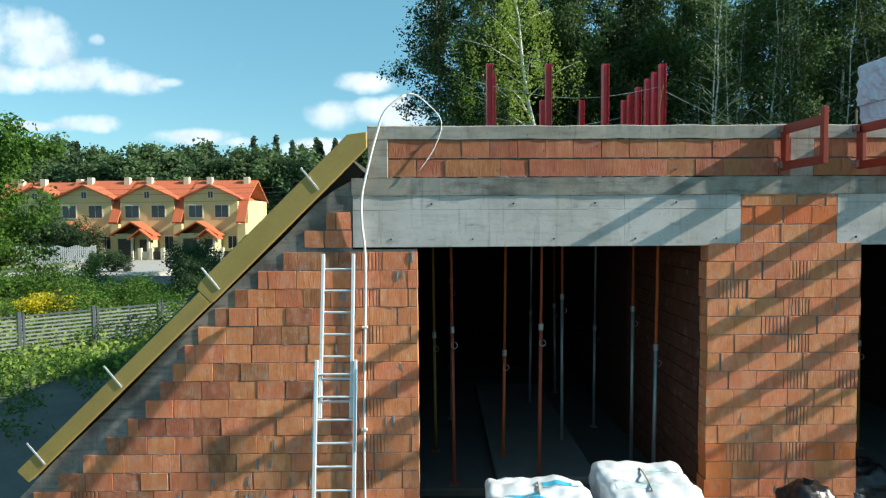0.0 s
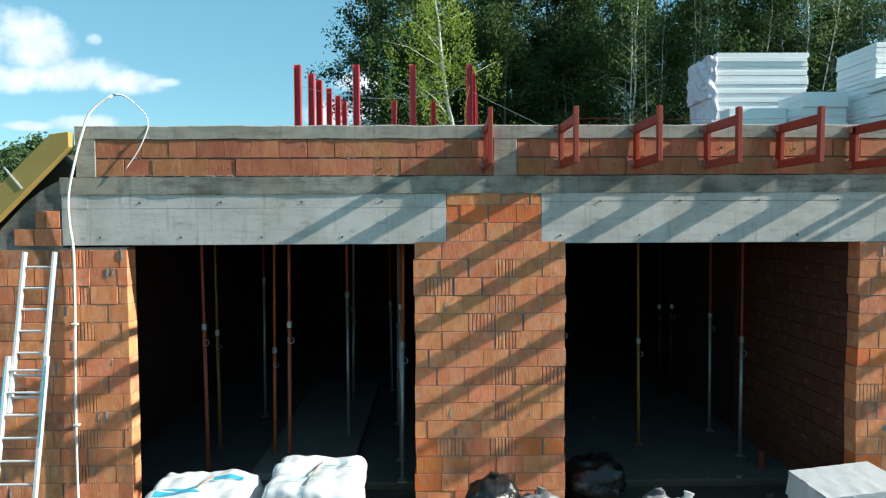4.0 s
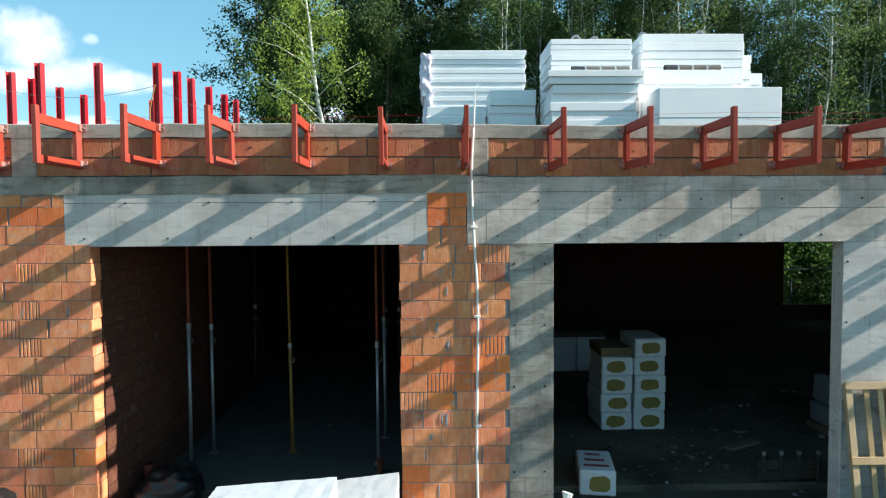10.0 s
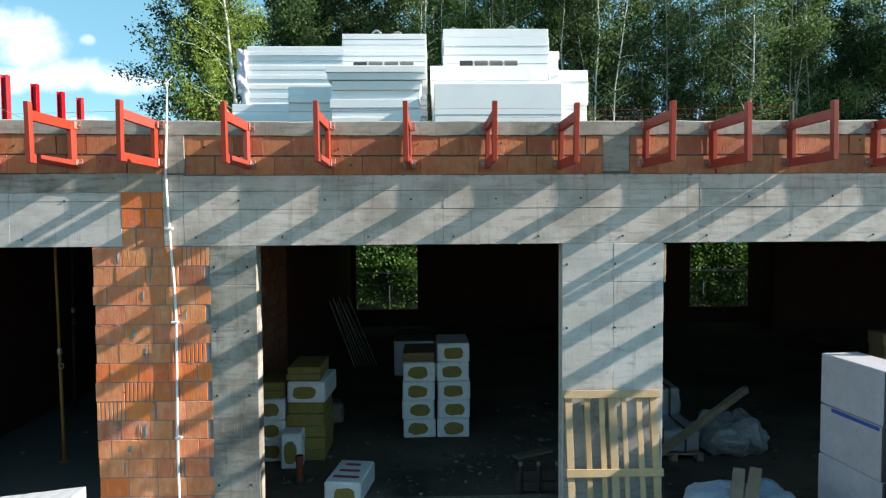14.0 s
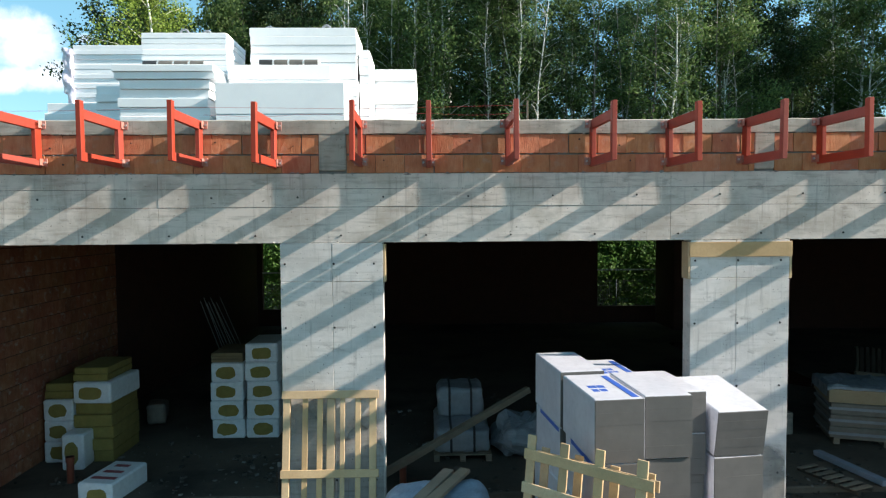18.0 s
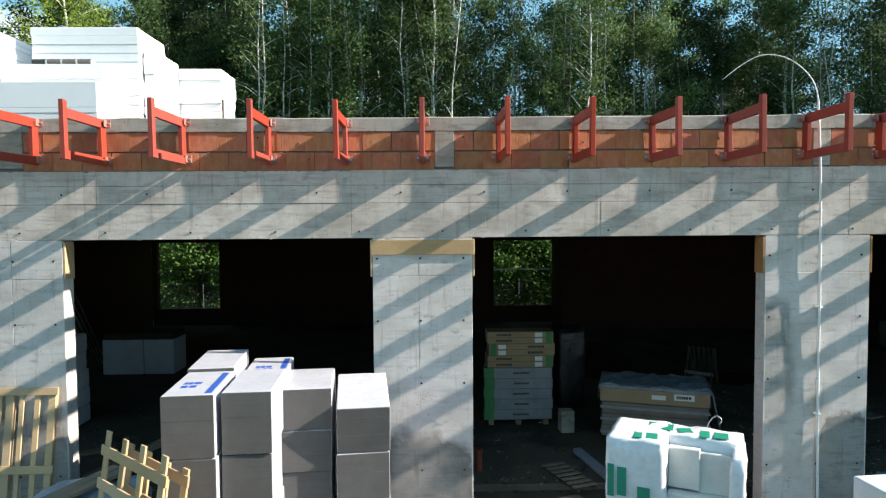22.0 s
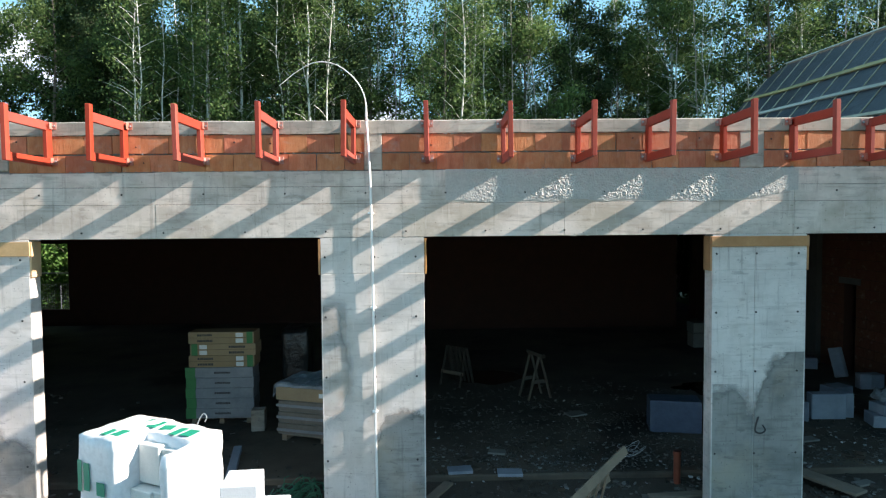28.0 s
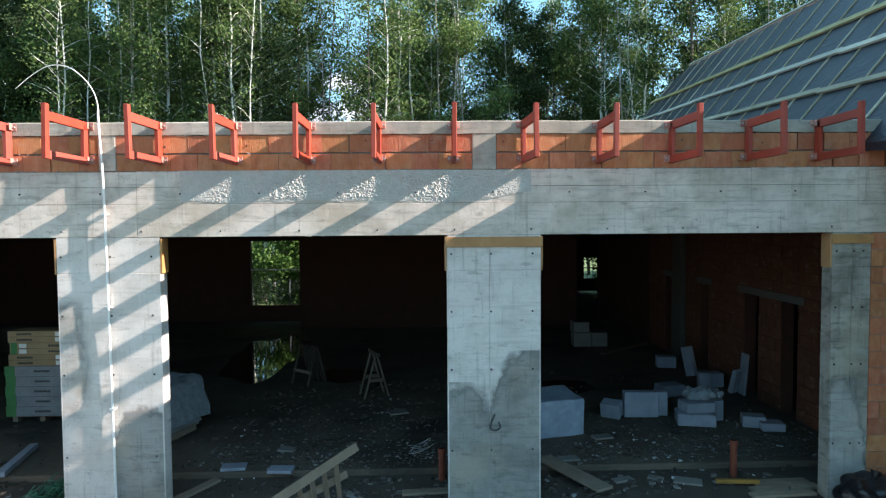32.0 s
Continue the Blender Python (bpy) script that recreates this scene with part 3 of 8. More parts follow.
pier_a = wall_root("pier_1", "orange clay block pier between two openings", (2.712, 4.748, 0.005, 0.24, -0.4, 3.872))
brickwork(pier_a, lambda z: 2.70, lambda z: 4.76, 3.909, -0.2, M_BRICK, 3, lambda x, z: x < 2.98 and z < 1.1 or abs(x - 4.2) < 0.15 and 1.0 < z < 1.25 or x > 4.5 and 1.0 < z < 1.2, (3.80, 4.02, 1), y=-0.006, ragged=(0.03, 0.028))
pier_at = wall_root("pier_2", "clay blocks closing the gap between two lintels", (3.14, 4.43, 0.005, 0.24, 3.872, 4.56))
brickwork(pier_at, lambda z: 3.135, lambda z: 4.435, 4.659, 3.99, M_BRICK, 8, lambda x, z: 4.1 < z < 4.35)
pier_b = wall_root("pier_3", "clay block pier toothed against a concrete column", (8.912, 10.36, 0.005, 0.24, -0.4, 3.872))
brickwork(pier_b, lambda z: 8.90, lambda z: 10.30 + 0.07 * (int(round((3.872 - z) / 0.25)) % 2), 3.872, -0.2, M_BRICK, 5, lambda x, z: (2.13 < z < 2.38) or (x > 9.1 and 1.85 < z < 2.13 and x < 10.2) or (x > 9.9 and 2.38 < z < 2.65) or (9.2 < x < 9.7 and 1.6 < z < 1.85) or (x < 9.3 and z < 0.9), (9.84, 9.98, 1), ragged=(0.03, 0.0))
pier_bt = wall_root("pier_4", "narrow stub of clay blocks beside the long beam", (9.27, 9.78, 0.005, 0.24, 3.872, 4.56))
brickwork(pier_bt, lambda z: 9.26, lambda z: 9.79, 4.615, 3.95, M_BRICK, 9, lambda x, z: z > 4.1)
wall_e = wall_root("wall_east", "clay block wall beyond the last column", (37.21, X_END, 0.012, 0.24, -0.4, 3.872))
brickwork(wall_e, lambda z: 37.205, lambda z: 39.5, 3.872, -0.2, M_BRICK_P, 11)

# ---- sloping left end ----


def prism(name, pts, y0, y1, material, parent=None, label=""):
    """An upright slab with the outline pts (x, z) from y0 to y1."""
    bm = B()
    f = [bm.verts.new((x, y0, z)) for x, z in pts]
    k = [bm.verts.new((x, y1, z)) for x, z in pts]
    bm.faces.new(f)
    bm.faces.new(list(reversed(k)))
    for i in range(len(pts)):
        j = (i + 1) % len(pts)
        bm.faces.new((f[j], f[i], k[i], k[j]))
    return part(name, bm, material, parent, label)


wall_w = tagged(prism("wall_west", [(-7.3, -0.4), (-1.252, -0.4), (-1.252, 3.845), (-2.12, 3.845), (-2.12, 4.77), (-2.36, 4.64), (-2.59, 4.47), (-3.05, 4.0), (-3.83, 3.27), (-4.6, 2.54), (-5.38, 1.75), (-6.17, 1.02), (-6.75, 0.42), (-7.3, -0.1)], 0.014, 0.25, M_SLOPE), "gable wall of orange clay blocks under a sloping concrete band", "wall", kind="structure")
brickwork(wall_w, lambda z: -2.62 - (4.10 - z) * 1.03 + 0.17 * math.sin(z * 23.0), lambda z: -1.24, 3.82, -0.2, M_BRICK, 2, None, (-2.0, -1.85, 0))
rw = random.Random(4)
lay(wall_w, -2.76, 3.872, 0.26, M_BRICK_P, rw)
lay(wall_w, -2.49, 3.872, 0.36, M_BRICK, rw)
lay(wall_w, -2.47, 4.115, 0.13, M_BRICK_P, rw)
lay(wall_w, -2.33, 4.115, 0.19, M_BRICK, rw)

slope = Vector((4.80, 0, 4.72)).normalized()
up = Vector((-slope.z, 0, slope.x))
R_SLOPE = Matrix(((slope.x, 0, up.x, 0), (0, 1, 0, 0), (slope.z, 0, up.z, 0), (0, 0, 0, 1)))
board = thing("edge_board", "long yellow formwork board along the sloping roof edge", "board", Matrix.Translation((-6.86, 0, 0.66)) @ R_SLOPE)
for outline in (((0.36, -0.21), (3.80, -0.235), (3.80, -0.03), (0.36, 0.005)), ((3.81, -0.245), (6.72, -0.245), (6.86, -0.10), (6.66, 0.05), (3.90, 0.055), (3.81, 0.02))):
    bm = B()
    front, rear = [bm.verts.new((u, -0.16, v)) for u, v in outline], [bm.verts.new((u, -0.03, v)) for u, v in outline]
    bm.faces.new(front)
    bm.faces.new(rear[::-1])
    for i in range(len(front)):
        j = (i + 1) % len(front)
        bm.faces.new((front[j], front[i], rear[i], rear[j]))
    bmesh.ops.bevel(bm, geom=bm.edges[:], offset=0.007, segments=1, affect="EDGES")
    part("board", bm, M_PLY, board)
for s in (0.72, 2.19, 4.04, 5.9):
    bm = B()
    bx(bm, s - 0.012, s + 0.012, -0.172, -0.164, -0.20, 0.17, bevel=0.002, m=Matrix.Translation((s, 0, 0)) @ Matrix.Rotation(radians(6), 4, "Y") @ Matrix.Translation((-s, 0, 0)))
    part("strap", bm, M_ALU, board, "thin bright metal strap")
roof_w = thing("sloping_roof", "sloping roof slab with dark green netting", "roof", Matrix.Translation((-6.86, 0, 0.66)) @ R_SLOPE, kind="structure")
bm = B()
# slope body in dark timber, standing for the shaded gap under the board
bx(bm, 0.3, 6.45, 0.16, 16.3, -0.42, -0.05)
part("slab", bm, M_DARKWOOD, roof_w, "dark timber under the slope, gap shade in its tone")
M_NET = mat("green_netting", (0.02, 0.07, 0.045), (0.03, 0.10, 0.06), 0.8, 9, 90, 0.5)
bm = B()
rn = random.Random(12)
for i in range(16):
    a = 0.4 + i * 0.36
    vs = bx(bm, a, a + 0.5, 0.0 + rn.uniform(-0.03, 0.03), 8.8, -0.05, -0.02 + rn.uniform(0, 0.04), bevel=0.01)
part("netting", bm, M_NET, roof_w, "folded dark green net")
bm = B()
for i in range(30):
    a = 1.0 + i * 0.17
    bx(bm, a, a + 0.2, -0.028, 0.02, -0.05, 0.012 + (0.05 if a > 3.9 else 0.0) + 0.022 * math.sin(i * 1.3) + rn.uniform(-0.015, 0.015), bevel=0.01)
part("netting_edge", bm, M_NET, roof_w, "dark green net bulging behind the board")

# ---- parapet blocks ----
for row, z in enumerate((4.815, 5.063)):
    rnd = random.Random(40 + row)
    for (a0, a), (b, b1) in zip(PPOSTS, PPOSTS[1:] + ((X_END, X_END),)):
        x = a + 0.006
        first = True
        while x < b - 0.02:
            l = min(0.373 if not first else (0.373, 0.24)[row], b - x - 0.004)
            if b - x - l < 0.07:
                l = b - x - 0.004
            if x < 38:
                lay(parapet, x, z + rise(x), l, M_BRICK_P, rnd, (0.226, 0.240)[row], "tight", 0.0)
            x += l + (0.0005 if rnd.random() < 0.85 else 0.012)
            first = False

# ---- mortar squeezed out of the joints ----


def squeeze(root, x0, x1, zs, per_metre, seed, size=(0.01, 0.035), material=None):
    """Small lumps of mortar along the joints at heights zs, as one part."""
    rng = np.random.default_rng(seed)
    V_, F_ = [], []
    for z in zs:
        a, b = (x0(z), x1(z)) if callable(x0) else (x0, x1)
        on_top = z > 4.7
        for _ in range(int(max(0, b - a) * per_metre)):
            cx, cz = rng.uniform(a, b), z + rng.normal(0, 0.006)
            cz += rise(cx) if on_top else 0.0
            w, h, d = rng.uniform(*size), rng.uniform(0.004, 0.013), rng.uniform(0.003, 0.009)
            o = len(V_)
            k = 7
            for i in range(k):
                t = 2 * math.pi * i / k
                q = rng.uniform(0.6, 1.2)
                V_.append((cx + w * q * math.cos(t), 0.004, cz + h * q * math.sin(t)))
            V_.append((cx + rng.normal(0, w * 0.2), -d, cz + rng.normal(0, h * 0.3)))
            F_ += [(o + i, o + (i + 1) % k, o + k) for i in range(k)]
    me = bpy.data.meshes.new("mortar_lumps")
    me.from_pydata(V_, [], F_)
    me.materials.append(material or M_SMEAR)
    ob = new("mortar_lumps", me)
    ob.parent = root
    tagged(ob, "grey mortar squeezed from the joints", kind="stuff")


courses = [3.872 - 0.25 * i - 0.01 for i in range(1, 16)]
squeeze(pier_a, 2.72, 4.74, [c + 0.037 for c in courses], 9, 1)
squeeze(pier_at, 3.08, 4.45, [4.406, 4.156, 3.905], 9, 2)
squeeze(pier_b, 8.92, 10.3, courses, 9, 3)
squeeze(pier_bt, 9.27, 9.78, [4.362, 4.112, 3.868], 9, 4)
squeeze(wall_w, lambda z: -2.3 - (4.10 - z) * 0.995, lambda z: -1.26, [c - 0.052 for c in courses], 8, 5)
squeeze(parapet, -1.6, 38.0, [5.057], 7, 6)
squeeze(parapet, -1.6, 38.0, [4.812], 16, 7, (0.015, 0.05))
squeeze(parapet, -1.6, 38.0, [5.312], 12, 8, (0.015, 0.05), M_CAP)
squeeze(beam_w, -2.0, 3.0, [4.565], 18, 9, (0.015, 0.06), M_CONC_R)
squeeze(beam_m, 4.5, 9.2, [4.565], 18, 10, (0.015, 0.06), M_CONC_R)
squeeze(pier_at, 3.07, 4.46, [4.58, 4.56, 4.535], 26, 11, (0.03, 0.09), M_CONC_R)
squeeze(beam_e, 9.8, 38.0, [3.884], 8, 12, (0.01, 0.04), M_CONC)



def smears(root, areas, per_area, seed):
    """Upright dabs of grey mortar trowelled over the butt joints."""
    rng = np.random.default_rng(seed)
    V_, F_ = [], []
    for x0, x1, z0, z1 in areas:
        for _ in range(per_area):
            cx, cz = rng.uniform(x0, x1), z1 - 0.25 * rng.integers(0, max(1, int((z1 - z0) / 0.25))) - 0.125
            w, h = rng.uniform(0.010, 0.024), rng.uniform(0.05, 0.112)
            o, k = len(V_), 11
            for i in range(k):
                t = 2 * math.pi * i / k
                q = rng.uniform(0.7, 1.15)
                ct, st = math.copysign(abs(math.cos(t)) ** 0.45, math.cos(t)), math.copysign(abs(math.sin(t)) ** 0.45, math.sin(t))
                V_.append((cx + w * q * ct + 0.3 * w * math.sin(3 * t), -0.0035, cz + h * q * st))
            V_.append((cx, -0.0035 - rng.uniform(0.003, 0.008), cz))
            F_ += [(o + i, o + (i + 1) % k, o + k) for i in range(k)]
    me = bpy.data.meshes.new("mortar_smears")
    me.from_pydata(V_, [], F_)
    me.materials.append(M_DAB)
    ob = new("mortar_smears", me)
    ob.parent = root
    tagged(ob, "grey blue mortar dabs over the joints", kind="stuff")


M_DAB = mat("wet_mortar", (0.185, 0.195, 0.21), (0.27, 0.275, 0.28), 0.95, 9, 60, 0.6)
smears(pier_a, [(2.74, 4.70, 0.0, 3.87)], 10, 21)
smears(pier_b, [(8.95, 10.28, 0.0, 3.87)], 12, 22)
smears(wall_w, [(-1.95, -1.28, 0.0, 3.87), (-3.6, -1.9, 0.0, 2.3), (-4.6, -3.2, 0.0, 1.3), (-2.5, -1.9, 2.0, 3.6)], 8, 23)

# ---- brackets on the parapet ----
BRACKETS = ((3.67, -1.1), (4.69, 0.4), (5.72, 0.0), (6.69, 0.4), (7.69, 1.3), (8.71, 0.8), (9.75, -0.9), (10.89, 0.1), (11.91, 0.8), (12.94, -0.7), (13.94, -0.1), (14.88, -0.5), (15.97, 0.1), (16.83, 0.6), (17.85, -0.7), (18.95, 0.7), (19.94, 0.2), (20.95, -0.4), (21.93, 0.6), (22.94, -0.1), (23.95, 0.1), (24.96, -0.7), (26.01, -1.7), (27.00, -1.0), (28.04, -1.3), (29.07, -0.8), (30.05, -0.8), (31.09, -2.0), (32.07, 1.6), (33.16, -1.8), (34.20, 0.7), (35.31, 0.0), (36.33, 0.0))  # place along the wall, turn in degrees


def bracket():
    t = thing("parapet_bracket", "red painted steel cantilever bracket bolted to the parapet", "bracket", group="parapet brackets")
    for nm, w, y0, y1, z0, z1 in (("outer_post", 0.028, -0.995, -0.915, -0.545, 0.135), ("inner_post", 0.026, -0.142, -0.014, -0.46, 0.02), ("top_arm", 0.026, -0.925, -0.03, -0.070, 0.045), ("bottom_arm", 0.026, -0.925, -0.03, -0.545, -0.440)):
        bm = B()
        bx(bm, -w, w, y0, y1, z0, z1, bevel=0.004)
        part(nm, bm, M_RED, t)
    for z in (0.0, -0.475):
        bm = B()
        bx(bm, -0.085, 0.085, -0.016, -0.002, z - 0.05, z + 0.05, bevel=0.003)
        for sx_ in (-1, 1):
            bx(bm, sx_ * 0.033 - 0.006, sx_ * 0.033 + 0.006, -0.085, -0.014, z - 0.045, z + 0.045, bevel=0.002)
        pl = part("fixing_plate", bm, M_PLATE, t, "faded red fixing angle")
        for sx_ in (-1, 1):
            bm = B()
            cyl(bm, (sx_ * 0.062, -0.036, z), (sx_ * 0.062, -0.015, z), 0.014, seg=6)
            part("bolt", bm, M_STEEL, pl, "galvanised bolt head")
    return t


first_bracket = bracket()
rnd = random.Random(77)
first_bracket.matrix_basis = pose(BRACKETS[0][0], 0, 5.43, 0, 0, BRACKETS[0][1])
for x, turn in BRACKETS[1:]:
    copy_thing(first_bracket, pose(x, 0, 5.43 + rise(x) + rnd.uniform(-0.012, 0.012), rnd.uniform(-0.7, 0.7), rnd.uniform(-0.8, 0.8), turn))

# ---- red posts on the roof ----


def post():
    t = thing("roof_post", "crimson painted steel section standing on the roof slab", "post", group="roof posts")
    bm = B()
    for x in (-0.065, 0.055):
        bx(bm, x, x + 0.01, -0.07, 0.07, 0, 2.55, bevel=0.002)
    bx(bm, -0.06, 0.06, -0.006, 0.006, 0, 2.55)
    part("section", bm, M_REDP, t)
    bm = B()
    bx(bm, -0.12, 0.12, -0.12, 0.12, 0, 0.015, bevel=0.002)
    part("base_plate", bm, M_REDP, t)
    return t


p0 = post()
spots = [(x, 4.68 + 0.01 * k) for k, x in enumerate((0.13, 1.35, 2.53, 3.72))] + [(x + 0.085 * (y - 4.68), y) for x in (0.20, 3.76) for y in (5.46, 6.11, 7.03, 7.94, 8.69)] + [(1.89, 8.68), (2.96, 8.68)]
p0.matrix_basis = pose(*spots[0], 4.90)
for i, (x, y) in enumerate(spots[1:]):
    copy_thing(p0, pose(x, y, 4.90, 0, 0, rnd.uniform(-3, 3)))

# ---- interior walls ----


def inner(name, dims, label="clay block inner wall, room shade in its colour"):
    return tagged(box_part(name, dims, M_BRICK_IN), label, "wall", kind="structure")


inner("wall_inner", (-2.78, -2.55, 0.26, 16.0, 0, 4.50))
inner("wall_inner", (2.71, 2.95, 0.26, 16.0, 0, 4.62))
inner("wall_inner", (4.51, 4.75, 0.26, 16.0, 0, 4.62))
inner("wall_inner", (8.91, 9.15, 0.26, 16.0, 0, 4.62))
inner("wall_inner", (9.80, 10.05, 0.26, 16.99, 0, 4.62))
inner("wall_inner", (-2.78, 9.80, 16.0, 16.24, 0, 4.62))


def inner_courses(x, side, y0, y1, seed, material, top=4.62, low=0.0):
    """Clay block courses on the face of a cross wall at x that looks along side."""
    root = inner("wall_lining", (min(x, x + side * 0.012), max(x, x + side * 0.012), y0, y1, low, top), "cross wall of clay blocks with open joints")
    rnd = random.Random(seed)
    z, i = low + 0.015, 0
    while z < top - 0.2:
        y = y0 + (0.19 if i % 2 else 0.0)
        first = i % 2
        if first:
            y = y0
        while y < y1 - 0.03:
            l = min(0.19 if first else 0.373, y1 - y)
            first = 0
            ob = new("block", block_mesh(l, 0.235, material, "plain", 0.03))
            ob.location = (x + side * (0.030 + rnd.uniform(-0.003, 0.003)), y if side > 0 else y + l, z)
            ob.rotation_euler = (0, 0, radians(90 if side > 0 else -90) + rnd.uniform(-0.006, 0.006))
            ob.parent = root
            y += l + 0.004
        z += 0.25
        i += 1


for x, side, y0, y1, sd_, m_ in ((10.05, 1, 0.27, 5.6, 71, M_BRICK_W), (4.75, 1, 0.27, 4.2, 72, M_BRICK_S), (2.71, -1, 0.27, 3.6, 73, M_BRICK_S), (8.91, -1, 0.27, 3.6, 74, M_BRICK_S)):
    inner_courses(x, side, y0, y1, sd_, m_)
WINS = ((10.25, 12.70), (23.65, 26.13))
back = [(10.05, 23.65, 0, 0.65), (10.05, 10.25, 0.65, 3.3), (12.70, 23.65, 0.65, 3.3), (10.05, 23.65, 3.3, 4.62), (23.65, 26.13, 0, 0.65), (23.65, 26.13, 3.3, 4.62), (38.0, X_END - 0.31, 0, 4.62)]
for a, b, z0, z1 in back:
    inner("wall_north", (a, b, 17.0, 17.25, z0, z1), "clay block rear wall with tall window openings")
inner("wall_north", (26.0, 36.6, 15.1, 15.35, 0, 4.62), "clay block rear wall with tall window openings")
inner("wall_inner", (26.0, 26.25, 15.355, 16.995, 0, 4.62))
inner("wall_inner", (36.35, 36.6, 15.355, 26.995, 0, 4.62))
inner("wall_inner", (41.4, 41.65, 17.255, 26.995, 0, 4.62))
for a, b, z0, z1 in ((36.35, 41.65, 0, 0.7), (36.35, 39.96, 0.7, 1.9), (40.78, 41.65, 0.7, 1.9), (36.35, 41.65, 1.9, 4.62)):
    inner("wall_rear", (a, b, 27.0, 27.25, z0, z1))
w = thing("window_bars", "dark steel bars across the far passage window", "window bars", pose(40.37, 27.1, 0.7))
for x in (-0.14, 0.14):
    box_part("bar", (x - 0.015, x + 0.015, 0, 0.03, 0, 1.2), M_STEEL, w)
box_part("rail", (-0.41, 0.41, -0.03, 0, 0.58, 0.64), M_STEEL, w)
# cross wall on the east side with narrow doorways
X_EAST = 38.2
DOORS = ((3.35, 3.95), (4.83, 5.46), (7.30, 7.79), (9.80, 10.23))
edges = [0.27] + [v for d in DOORS for v in d] + [16.99]
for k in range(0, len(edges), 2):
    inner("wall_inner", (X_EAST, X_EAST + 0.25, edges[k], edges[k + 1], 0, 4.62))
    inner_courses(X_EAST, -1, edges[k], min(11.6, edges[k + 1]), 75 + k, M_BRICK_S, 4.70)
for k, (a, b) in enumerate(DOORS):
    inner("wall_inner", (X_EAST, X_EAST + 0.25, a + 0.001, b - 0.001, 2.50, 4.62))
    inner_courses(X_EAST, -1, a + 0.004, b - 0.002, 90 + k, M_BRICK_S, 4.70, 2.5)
for a, b in ((3.16, 5.74), (7.12, 7.97), (9.62, 10.41)):
    tagged(box_part("lintel", (X_EAST - 0.055, X_EAST + 0.24, a, b, 2.35, 2.51), M_SLAB2, bevel=0.006), "grey concrete lintel over a narrow doorway", "lintel", kind="structure")
# inner column in the dark ceiling tone, for the shade it stands in
tagged(box_part("column_inner", (X_EAST - 0.22, X_EAST - 0.06, 8.67, 9.25, 0, 4.615), M_SOFFIT, bevel=0.008), "concrete column toned down for shade against the inner clay wall", "column", kind="structure")
inner("wall_closing", (X_END - 0.3, X_END, 0.26, 24, -0.2, 4.62))
for a, b in WINS:
    w = thing("window_rail", "grey steel guard rail across a rear window opening", "rail", pose(a, 17.05, 0))
    for z in (2.12,):
        bm = B()
        bx(bm, 0.0, b - a, 0, 0.05, z - 0.03, z + 0.03, bevel=0.004)
        part("rail", bm, M_STEEL, w)

# ---- wing roof on the east side ----
EAVE_DIR = Vector((0.079, 1.0, 0.066)).normalized()
SLOPE_DIR = Vector((1.0, 0.0, 1.272)) - EAVE_DIR * Vector((1.0, 0.0, 1.272)).dot(EAVE_DIR)


def wing(s, a, lift=0.0):
    """A point of the wing's roof plane, s along the ridge and a up the slope."""
    return Vector((40.56, 17.86, 9.017 + lift)) + EAVE_DIR * (s - 20.85) + SLOPE_DIR * (a - 10.72)


M_MEMB = mat("roof_membrane", (0.027, 0.026, 0.040), (0.012, 0.012, 0.019), 0.45, 1.6, 14, 0.8, c3=(0.045, 0.05, 0.07), dist=0.06, stretch=(1, 0.4, 1))
M_BATTEN_P = mat("pale_batten", (0.50, 0.48, 0.42), (0.38, 0.36, 0.31), 0.8, 3, 30, 0.3, vary=0.2, own=True)
M_BATTEN_Y = mat("yellow_batten", (0.42, 0.35, 0.17), (0.30, 0.25, 0.12), 0.8, 3, 30, 0.3, vary=0.2, own=True)
M_BATTEN = mat("roof_batten", (0.40, 0.36, 0.27), (0.28, 0.25, 0.18), 0.8, 3, 30, 0.3, vary=0.3, own=True)
wing_roof = thing("wing_roof", "pitched roof with dark membrane and pale battens, not yet tiled", "roof", kind="structure")
# near end S_NEAR lies out of view; it reaches south to shade the facade
A_LO, A_HI, S_NEAR = 8.62, 11.754, -2.4


def hip(a):
    """Where the roof plane ends at the height a: a verge, a little drawn in at the ridge."""
    return float(np.interp(a, (8.62, 10.72, 11.1, 11.5, 11.754), (20.9, 20.85, 20.75, 20.2, 19.46)))


def strip(bm, p, q, w, t, nrm):
    """A batten from p to q, w wide and t thick, lying on the roof."""
    d = (q - p).normalized()
    side = nrm.cross(d).normalized() * (w / 2)
    vs = [bm.verts.new(o + k) for o in (p, q) for k in (-side, side, side + nrm * t, -side + nrm * t)]
    for f in ((0, 1, 2, 3), (7, 6, 5, 4), (0, 4, 5, 1), (1, 5, 6, 2), (2, 6, 7, 3), (3, 7, 4, 0)):
        bm.faces.new([vs[i] for i in f])


NRM = (wing(1, 8) - wing(0, 8)).cross(wing(0, 9) - wing(0, 8)).normalized()
NRM = NRM if NRM.z > 0 else -NRM
bm = B()
rim_a = (A_LO, 10.72, 11.1, 11.5, A_HI)
# unseen near ridge lowered to set where that shade ends
top = [wing(S_NEAR, A_LO)] + [wing(hip(a), a) for a in rim_a] + [wing(6.5, A_HI), wing(3.0, A_HI - 0.45), wing(S_NEAR, A_HI - 0.45)]
drop = Vector((0, 0, -0.12))
vt, vb = [bm.verts.new(p) for p in top], [bm.verts.new(p + drop) for p in top]
bm.faces.new(vt)
bm.faces.new(vb[::-1])
for i in range(len(vt)):
    j = (i + 1) % len(vt)
    bm.faces.new((vt[j], vt[i], vb[i], vb[j]))
far = [wing(q, A_HI, -0.12) + Vector((3.1, 0, -3.94)) for q in (S_NEAR - 0.4, 19.0)]
